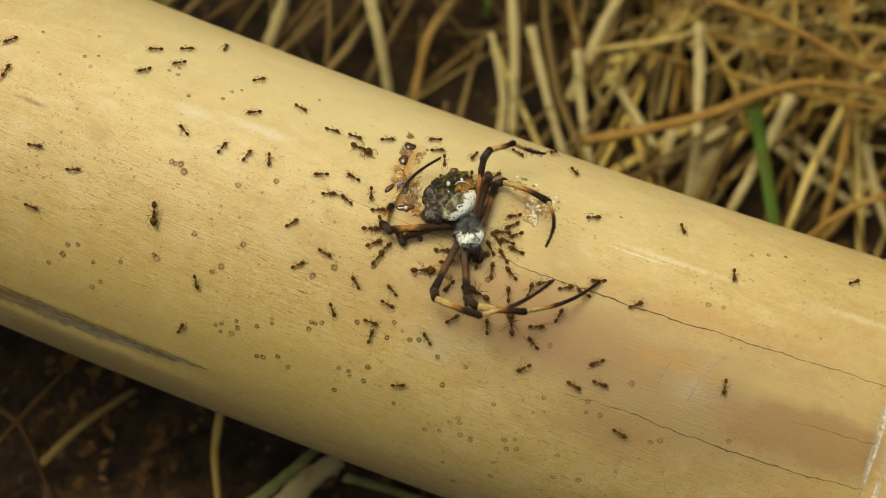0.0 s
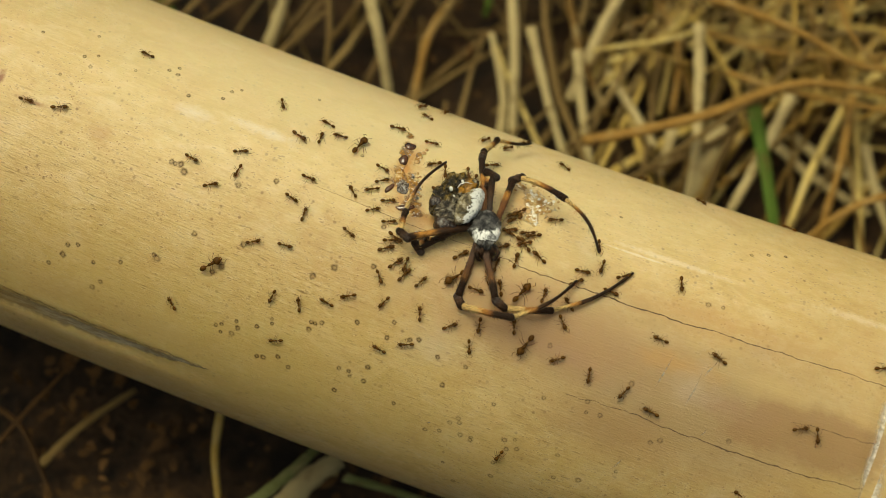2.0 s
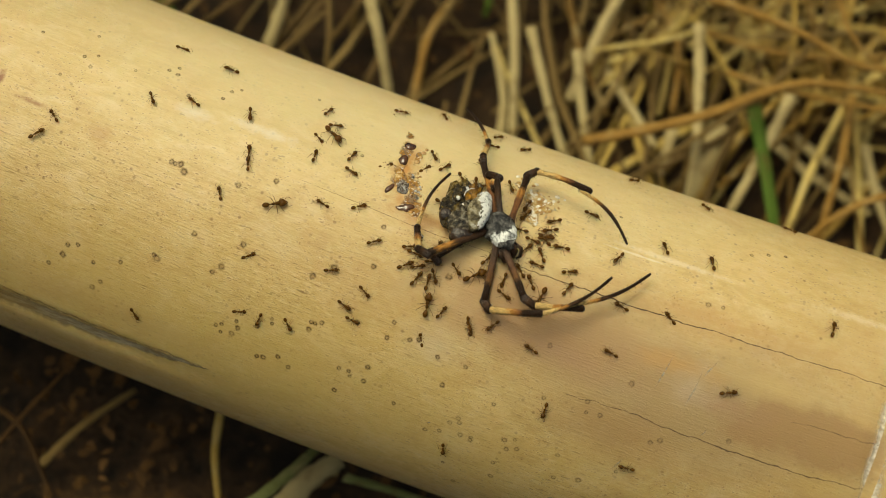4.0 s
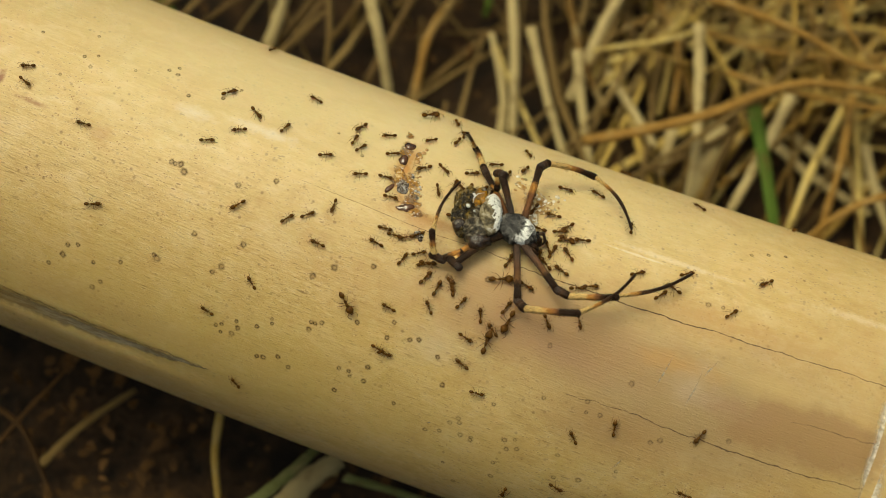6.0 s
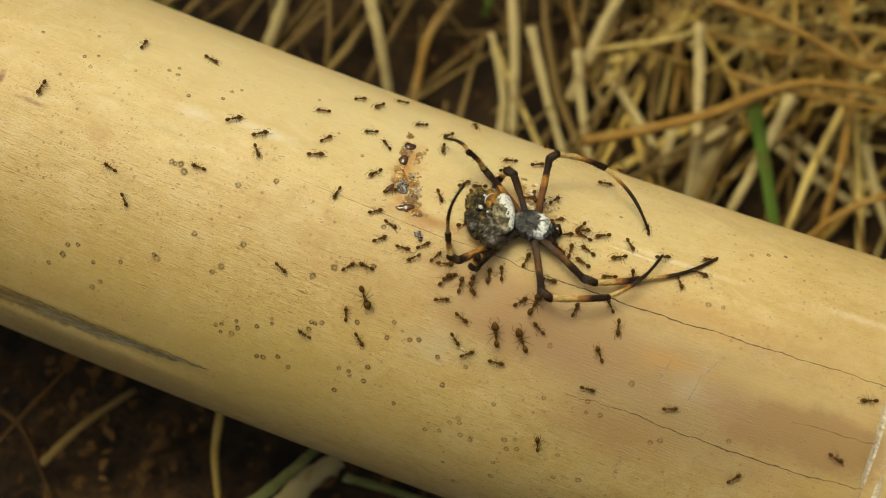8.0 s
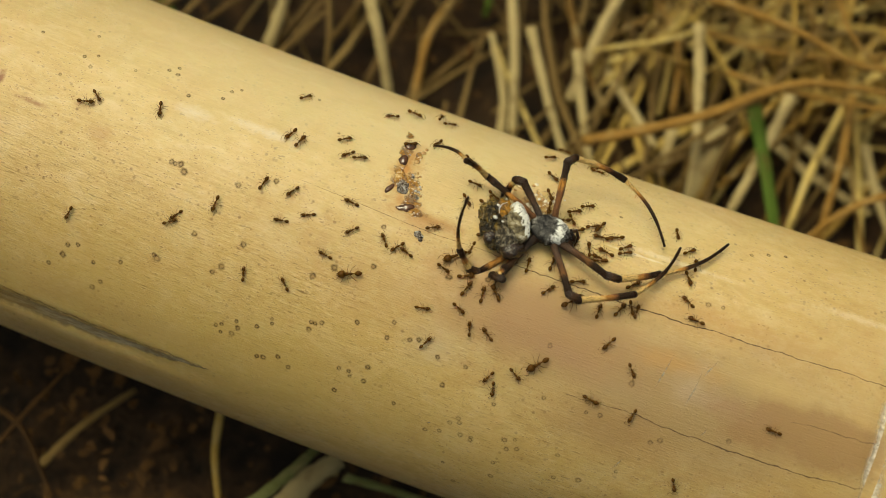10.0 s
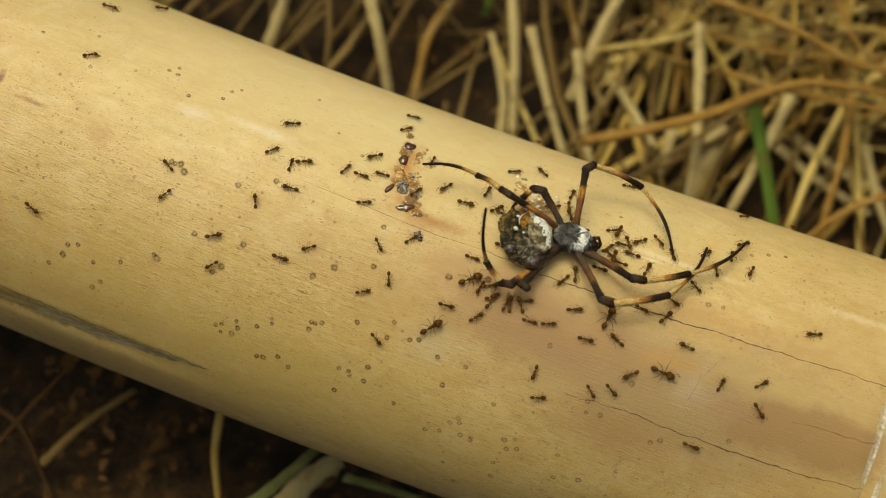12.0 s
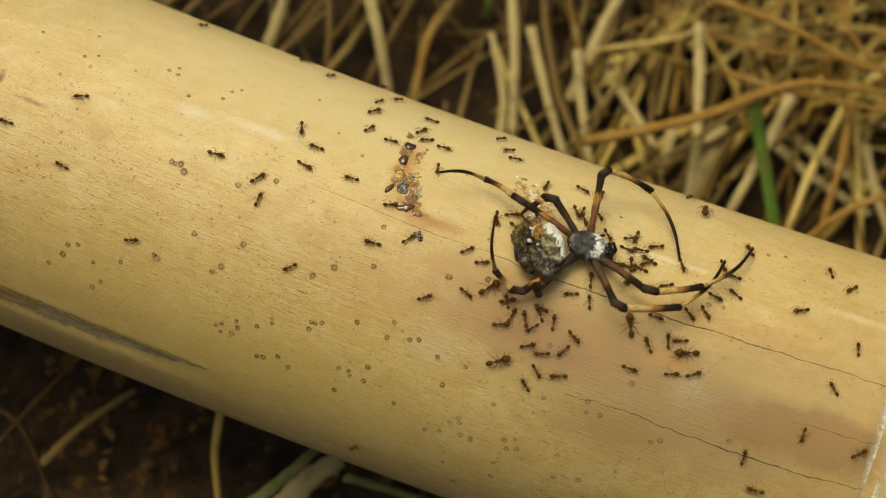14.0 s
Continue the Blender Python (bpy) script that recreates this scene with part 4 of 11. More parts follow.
stem("grass_blade", "green grass blade among dry straw", "grass", [(-29.1, 125.3, 10.0), (-27.5, 119.1, 8.0), (-27.2, 116.3, 4.0)], 2.5, M_GREEN, 0.25)
stem("grass_blade", "green grass blade among dry straw", "grass", [(-98.4, 77.6, 4.0), (-105.9, 81.2, 10.0), (-110.9, 83.6, 16.0)], 3.4, M_GREEN, 0.25)
stem("grass_blade", "green grass blade below the pole", "grass", [(-34.5, -43.2, 22.0), (-29.6, -34.8, 20.0), (-25.8, -25.4, 16.0), (-23.3, -16.5, 10.0)], 2.9, M_GREENDULL, 0.25)
stem("grass_blade", "pale drying grass blade below the pole", "grass", [(-16.5, -22.0, 8.0), (-6.3, -22.6, 12.0), (6.2, -23.4, 16.0)], 2.4, M_GREENDULL, 0.25)
stem("dry_stem", "pale torn straw sheath below the pole", "stem", [(-26.4, -33.1, 8.0), (-23.7, -25.4, 8.0), (-19.2, -18.2, 6.0)], 6.0, M_PALE)
stem("dry_stem", "pale dry stalk standing below the pole", "stem", [(-47.3, -16.0, 10.0), (-44.6, -26.7, 8.0), (-39.4, -36.7, 4.0)], 2.0, M_STRAW)
stem("dry_stem", "thin dry stalk lying on the soil", "stem", [(-78.8, -41.3, 3.0), (-73.7, -29.8, 5.0), (-67.3, -18.4, 4.0)], 2.2, M_STRAWDARK)
stem("dry_stem", "thin dry stalk lying on the soil", "stem", [(-95.3, -32.5, 3.0), (-85.6, -35.4, 4.0), (-73.4, -46.6, 3.0)], 1.5, M_LEAF)
stem("dry_stem", "thin dry stalk lying on the soil", "stem", [(-19.2, -21.7, 6.0), (-19.4, -17.6, 6.0), (-20.3, -13.4, 5.0)], 1.8, M_STRAW)



# ---- the dead spider: x ahead, z away from the pole; metres from the middle of its carapace ----
LEG_PLAN = [  # name of the pair, base in mm, segment lengths in mm, thickness
    ("lower", (1.0, -1.7, -0.6), (11.04, 10.47, 13.48), 0.62),
    ("upper", (1.7, -1.3, -0.6), (11.13, 8.86, 15.3), 0.62),
    ("raised", (0.6, 1.7, 0.0), (12.12, 10.85, 13.37), 0.6),
    ("swung", (-2.0, 1.4, 0.2), (11.08, 6.99, 9.07), 0.55),
    ("hidden", (-1.2, 1.6, 0.0), (8.62, 3.56, 2.09), 0.6),
    ("dragged", (-1.4, -1.5, -0.4), (12.26, 5.15, 12.0), 0.58),
    ("folded", (-1.9, -1.2, -0.4), (10.7, 3.28, 2.9), 0.6),
]


def leg_piece(name, length, r0, r1, material, parent, bristles, seed, swell=1.2, bow=0.0):
    """One stiff leg segment along +x, thicker at the joint, with short bristles."""
    rng = random.Random(seed)
    bm = bmesh.new()
    n = 9
    pts = [(length * i / n, bow * length * math.sin(math.pi * i / n), 0.03 * length * math.sin(math.pi * i / n)) for i in range(n + 1)]
    radii = [(r0 + (r1 - r0) * i / n) * (1 + (swell - 1) * math.exp(-((i - n) / 1.2) ** 2) + 0.13 * rng.uniform(-1, 1)) for i in range(n + 1)]
    tube(bm, pts, radii, 9)
    for x, r in ((0.0, r0), (length, r1 * swell)):
        ball(bm, (x, 0, 0), (r, r, r), 9, 6)
    for i in range(bristles):
        x, q = rng.uniform(0.05, 0.97) * length, rng.uniform(0, 6.283)
        r = r0 + (r1 - r0) * x / length
        out = Vector((0.5, math.cos(q), math.sin(q)))
        a = Vector((x, math.cos(q) * r * 0.9 + bow * length * math.sin(math.pi * x / length), math.sin(q) * r * 0.9))
        tube(bm, [a, a + out * rng.uniform(0.00025, 0.0006)], [0.00003, 0.000008], 3)
    return part(name, bm, material, parent)


def wrinkled(bm, at, size, seg, rings, lump, scale, seed, turn=None):
    verts = ball(bm, at, size, seg, rings, turn)
    c = Vector(at)
    for v in verts:
        d = v.co - c
        v.co = c + d * (1 + lump * noise.noise(v.co * scale + Vector((seed, 0, 0))) + lump * 0.5 * noise.noise(v.co * scale * 2.7))


def cushion(bm, size, seg, rings, lobes, deep, lump, scale, seed):
    """A lobed, wrinkled cushion round the origin."""
    for v in ball(bm, (0, 0, 0), size, seg, rings):
        q = math.atan2(v.co.y / size[1], v.co.x / size[0])
        flat = 1 - min(1.0, abs(v.co.z) / size[2])
        p = v.co * scale + Vector((seed, 0, 0))
        v.co *= 1 + deep * flat * math.cos(lobes * q) * (0.5 - 0.5 * math.cos(q)) + lump * (noise.noise(p) + 0.6 * noise.noise(p * 2.4) + 0.3 * noise.noise(p * 6))


def build_abdomen(root):
    """The shrivelled abdomen: a mottled bag of lobes with its shield, a fold and an orange wound."""
    bm = bmesh.new()
    cushion(bm, (0.0029, 0.0040, 0.0017), 70, 44, 6, 0.05, 0.26, 560, 3.6)
    for at, size, seed in (((-0.0026, 0.0015, 0.0004), (0.0019, 0.0026, 0.0017), 21), ((-0.0014, -0.0035, -0.0001), (0.0013, 0.0012, 0.0012), 22), ((-0.0008, 0.0039, 0.0005), (0.0010, 0.0011, 0.0011), 23), ((-0.0026, -0.0014, 0.0002), (0.0014, 0.0016, 0.0013), 24), ((0.0006, -0.0040, -0.0004), (0.0015, 0.0011, 0.0010), 25)):
        wrinkled(bm, at, size, 34, 22, 0.3, 900, seed)
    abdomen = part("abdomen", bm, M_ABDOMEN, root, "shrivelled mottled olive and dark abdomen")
    abdomen.location = (-0.0066, -0.0006, 0.0003)
    for name, at, size, turn, lump, material, label in (
        ("shield", (0.0020, 0.0004, 0.0013), (0.0019, 0.0038, 0.0014), 16, 0.12, M_SILVER, "silver-white and mottled shield"),
        ("fold", (0.0007, -0.0027, 0.0010), (0.0021, 0.0021, 0.0012), 0, 0.2, M_FOLD, "wet brown-grey fold"),
        ("fold", (0.0018, -0.0044, 0.0004), (0.0020, 0.0015, 0.0012), 20, 0.22, M_FOLD_DARK, "wet blackish fold"),
        ("wound", (-0.0006, 0.0021, 0.0012), (0.0013, 0.0019, 0.0008), 10, 0.55, M_ORANGE, "orange-brown wet wound"),
    ):
        bm = bmesh.new()
        wrinkled(bm, at, size, 34, 22, lump, 900, size[1] * 9000, pose(0, 0, 0, 0, 0, turn))
        part(name, bm, material, abdomen, label)
    bm = bmesh.new()
    tube(bm, [(-0.0014, 0.0008, 0.0021), (-0.0016, 0.0016, 0.0023), (-0.0012, 0.0026, 0.0023), (-0.0004, 0.0033, 0.0021)], [0.00004, 0.00009, 0.00008, 0.00003], 6, 0.6)
    part("torn_skin", bm, M_CRUMBWHITE, abdomen, "thin white torn rim of skin")
    bm = bmesh.new()
    wrinkled(bm, (-0.0020, -0.0030, 0.0004), (0.0012, 0.0012, 0.0011), 26, 18, 0.12, 900, 31)
    part("lobe", bm, M_FOLD_DARK, abdomen, "smooth dark brown lobe")
    for at, r in (((-0.0019, -0.0001, 0.0021), 0.0004), ((-0.0018, 0.0023, 0.0021), 0.0003), ((-0.0006, -0.0006, 0.0022), 0.00022)):
        bm = bmesh.new()
        wrinkled(bm, at, (r, r * 0.8, r * 0.7), 10, 8, 0.35, 2500, r * 30000)
        part("crumb", bm, M_CRUMBWHITE, abdomen, "white crumb")
    return abdomen


def build_spider():
    root = empty("spider", "dead silver and black orb-weaver spider with banded legs", "spider")
    bm = bmesh.new()
    cushion(bm, (0.0035, 0.0026, 0.0017), 44, 28, 2, 0.0, 0.16, 600, 1)
    for v in bm.verts:
        v.co.y *= 1 - 0.42 * max(0.0, v.co.x / 0.0035) ** 1.5
        v.co.z += 0.0004 * max(0.0, v.co.x / 0.0035)
        groove = math.exp(-((abs(v.co.y) - 0.0005 - 0.6 * max(0.0, v.co.x)) / 0.00022) ** 2) * math.exp(-((v.co.x - 0.0006) / 0.0011) ** 2)
        pit = math.exp(-((v.co.x + 0.0006) / 0.0008) ** 2 - (v.co.y / 0.0005) ** 2)
        if v.co.z > 0:
            v.co.z -= 0.00028 * groove + 0.0005 * pit
    carapace = part("carapace", bm, M_CARAPACE, root, "dark grey carapace with silver-white hairs")
    abdomen = build_abdomen(root)
    for x, y, z, r in ((0.0036, 0.0004, 0.0006, 0.00026), (0.0036, -0.0004, 0.0006, 0.00026), (0.0034, 0.0005, 0.0011, 0.00024), (0.0034, -0.0005, 0.0011, 0.00024), (0.0031, 0.0012, 0.0006, 0.0002), (0.0031, -0.0012, 0.0006, 0.0002)):
        bm = bmesh.new()
        ball(bm, (x, y, z), (r, r, r))
        part("eye", bm, M_EYE, carapace, "glossy black eye")
    for side in (-1, 1):
        bm = bmesh.new()
        tube(bm, [(0.0028, side * 0.0007, -0.0002), (0.0038, side * 0.0007, -0.0007), (0.0043, side * 0.0005, -0.0017)], [0.0007, 0.0007, 0.0003], 8)
        part("chelicera", bm, M_FEMUR_DARK, carapace)
        bm = bmesh.new()
        tube(bm, [(0.0024, side * 0.0014, -0.0007), (0.0040, side * 0.0018, 0.0), (0.0047, side * 0.0014, -0.0012), (0.0046, side * 0.0009, -0.0017)], [0.0003, 0.00035, 0.0003, 0.0002], 7)
        part("pedipalp", bm, M_FEMUR_DARK, carapace)
    legs = {}
    for n, (key, base, lengths, thick) in enumerate(LEG_PLAN):
        t, bow = thick * 1.0 / 1000, 1 if key in ("raised", "dragged") else -1
        legs[key] = (
            Vector(base) / 1000,
            leg_piece("femur", lengths[0] / 1000 - 0.0012, t * 1.0, t * 0.92, M_FEMUR_DARK if key in ("folded", "hidden") else M_FEMUR_GREY if key in ("lower", "upper") else M_FEMUR_BAND if key == "dragged" else M_FEMUR, root, 92, n),
            leg_piece("patella", 0.0019, t * 1.16, t * 1.12, M_FEMUR_DARK, root, 10, n + 60, 1.0),
            leg_piece("tibia", lengths[1] / 1000 - 0.0012, t * 0.88, t * 0.8, M_TIBIA, root, 68, n + 20, 1.3, 0.03 * bow),
            leg_piece("metatarsus", lengths[2] / 1000, t * 0.64, t * 0.38, M_TARSUS, root, 80, n + 40, 1.0, 0.075 * bow),
        )
    return root, legs, abdomen, carapace


spider, spider_legs, spider_abdomen, spider_carapace = build_spider()


# ---- ants: unit length 1, x ahead, feet at z = 0; three sizes ----
def build_ant(name, label, mm, head):
    k = mm / 1000
    root = empty(name, label, "ant", "ants on the bamboo pole")

    def sized(bm):
        bmesh.ops.scale(bm, vec=(k, k, k), verts=bm.verts)
        return bm

    bm = bmesh.new()
    for v in ball(bm, (0.37, 0, 0.2), (0.14 * head, 0.135 * head, 0.1 * head), 14, 10):
        v.co.y *= 1 - 0.9 * max(0.0, v.co.x - 0.4)
        v.co.x += 0.03 * math.exp(-(v.co.y / 0.04) ** 2) * (v.co.x < 0.3)
    for side in (-1, 1):
        ball(bm, (0.41, side * 0.1 * head, 0.235), (0.025, 0.02, 0.025), 6, 4)
        tube(bm, [(0.48, side * 0.06, 0.17), (0.56, side * 0.04, 0.15), (0.59, side * 0.005, 0.15)], [0.03, 0.025, 0.01], 5)
    part("head", sized(bm), M_ANT, root)
    bm = bmesh.new()
    ball(bm, (0.16, 0, 0.2), (0.095, 0.078, 0.08), 10, 8)
    ball(bm, (0.07, 0, 0.2), (0.06, 0.055, 0.06), 8, 6)
    ball(bm, (-0.01, 0, 0.185), (0.085, 0.06, 0.066), 9, 7)
    for side in (-1, 1):
        tube(bm, [(-0.05, side * 0.03, 0.22), (-0.1, side * 0.04, 0.27)], [0.014, 0.004], 4)
    part("thorax", sized(bm), M_ANT, root)
    bm = bmesh.new()
    ball(bm, (-0.1, 0, 0.17), (0.05, 0.03, 0.045), 7, 5)
    ball(bm, (-0.17, 0, 0.17), (0.04, 0.035, 0.04), 7, 5)
    part("waist", sized(bm), M_ANT, root)
    bm = bmesh.new()
    for v in ball(bm, (-0.33, 0, 0.18), (0.16, 0.112, 0.105), 14, 10):
        v.co.y *= 1 - 1.6 * max(0.0, -0.36 - v.co.x)
    part("gaster", sized(bm), M_ANT, root)
    for side in (-1, 1):
        for x0, knee, foot in ((0.19, (0.3, 0.18), (0.46, 0.33)), (0.1, (0.1, 0.24), (0.06, 0.43)), (0.03, (-0.1, 0.22), (-0.32, 0.39))):
            bm = bmesh.new()
            hip = Vector((x0 * k, side * 0.05 * k, 0.15 * k))
            tube(bm, [Vector((x * k, side * y * k, z * k)) - hip for x, y, z in ((x0, 0.05, 0.15), (*knee, 0.3), ((knee[0] + foot[0]) / 2, (knee[1] + foot[1]) / 2, 0.13), (*foot, 0.005))], [0.014 * k, 0.013 * k, 0.009 * k, 0.005 * k], 5)
            leg = part("leg", bm, M_ANTLEG, root)
            leg.location = hip
        bm = bmesh.new()
        tube(bm, [(0.46, side * 0.05, 0.24), (0.57, side * 0.19, 0.28), (0.66, side * 0.2, 0.2), (0.76, side * 0.13, 0.1)], [0.011, 0.011, 0.011, 0.014], 5)
        part("antenna", sized(bm), M_ANTLEG, root)
    return root


def ant_kinds():
    """Three sizes of worker, for their different gaits, and the soldiers."""
    sizes = ((2.45, 1.0), (2.58, 1.02), (2.78, 1.05))
    return [build_ant("ant", "small brown ant crawling on the bamboo", *size) for size in sizes] + [build_ant("ant", "larger dark brown soldier ant on the bamboo", 3.9, 1.22)]



ANT_KINDS = ant_kinds()
WORKER_COUNT, SOLDIER_COUNT = 127, 5


def gather(kind, count):
    """The first ant of a kind and its copies."""
    return [kind] + [copy_thing(kind, Matrix()) for _ in range(count - 1)]


def step_legs(ant, beat, swing):
    """The tripod gait of an ant's six legs: seconds for a double step, degrees of swing."""
    legs = [o for o in ant.children if o.name.startswith("leg")]
    count = int(14.0 / (beat / 4))
    for n, leg in enumerate(legs):
        home = leg.matrix_basis.copy()
        side = -1 if n < 3 else 1
        phase = math.pi * ((n % 3 + (0 if n < 3 else 1)) % 2)
        rows = []
        for i in range(count + 1):
            q = 2 * math.pi * i / 4 + phase + 0.4
            rows.append((14.0 * i / count, home @ pose(0, 0, 0, side * 9 * max(0.0, math.sin(q)), 0, side * swing * math.cos(q))))
        walk(leg, rows)


def aim(a, b):
    """A pose at a with x towards b and z kept upwards."""
    x = (b - a).normalized()
    y = Vector((0, 0, 1)).cross(x).normalized()
    m = Matrix((x, y, x.cross(y))).transposed().to_4x4()
    m.translation = a
    return m


def bridge(a, b, c):
    """A pose for the short piece that rounds the bend at b between a and c."""
    p, q = b + (a - b).normalized() * 0.0012, b + (c - b).normalized() * 0.0012
    m = aim(p, q)
    m.translation = (p + q) / 2 - (q - p).normalized() * 0.00095
    return m


def haul(key, rows):
    """Legs dragged along: rows of seconds, knee, ankle and tip in mm in the spider's space."""
    base, femur, patella, tibia, metatarsus = spider_legs[key]
    joints = [(r[0], base, Vector(r[1:4]) / 1000, Vector(r[4:7]) / 1000, Vector(r[7:10]) / 1000) for r in rows]
    walk(femur, [(t, aim(a, b)) for t, a, b, c, d in joints])
    walk(patella, [(t, bridge(a, b, c)) for t, a, b, c, d in joints])
    walk(tibia, [(t, aim(b, c) @ pose(0.0012, 0, 0)) for t, a, b, c, d in joints])
    walk(metatarsus, [(t, aim(c, d)) for t, a, b, c, d in joints])


def crawl(ant, rows):
    """An ant's way: rows of seconds, mm along the pole, degrees round it, heading, and mm above the skin where it climbs."""
    walk(ant, [(t, on_pole(mm, deg, heading, *lift)) for t, mm, deg, heading, *lift in rows])


# the spider's way: seconds, mm along the pole, degrees round it, heading
SPIDER_WAY = [
    (0, -6.84, 7.95, -55.49),
    (0.5, -6.51, 7.24, -51.87),
    (1, -5.74, 6.77, -47.19),
    (1.5, -5.25, 6.3, -41.39),
    (2, -4.57, 5.87, -37.5),
    (3, -3.36, 5.63, -30.34),
    (5.5, -0.32, 3.39, -8.75),
    (6.5, 0.74, 2.89, -1.82),
    (7.5, 1.72, 1.39, 2.9),
    (8, 2.43, 0.57, 4.11),
    (10.5, 6.26, 0.24, 11.86),
    (11, 7.25, 0.33, 12.41),
    (11.5, 8.18, 0.09, 13.14),
    (12.5, 10.2, 0.57, 15.8),
    (13.5, 11.41, 0.87, 18.02),
    (14, 12.02, 1.01, 18.54),
]
# where ants cling to it, in mm in its space: ahead of its face, and round the knees of its folded legs
FACE_SPOTS = [(0, 3.0, 4.0), (3, 3.5, 4.3), (5.5, 6.0, 3.0), (8, 7.0, 1.5), (14, 7.6, 0.9)]
KNEE_SPOTS = [(0, -3.6, -13.6), (3, -5.4, -13.0), (5.5, -8.6, -11.4), (8, -10.2, -9.6), (14, -10.8, -9.2)]


def along(rows, t):
    """The values of rows at t seconds, in a straight line from row to row."""
    return [float(np.interp(t, [r[0] for r in rows], [r[i] for r in rows])) for i in range(1, len(rows[0]))]


def cling(ant, spots, dx, dy, facing, seed):
    """An ant that tugs at the spider and shuffles along with it."""
    rng = random.Random(seed)
    rows = []
    for t in (0, 1, 2, 3, 4.2, 5.5, 6.5, 7.5, 8.7, 10.5, 11.5, 12.5, 13.5, 14):
        mm, deg, heading = along(SPIDER_WAY, t)
        x, y = along(spots, t)
        x, y, h = x + dx + rng.gauss(0, 0.25), y + dy + rng.gauss(0, 0.25), radians(heading)
        rows.append((t, mm + x * math.cos(h) - y * math.sin(h), deg - (x * math.sin(h) + y * math.cos(h)) / 0.593, heading + facing + rng.gauss(0, 9)))
    crawl(ant, rows)


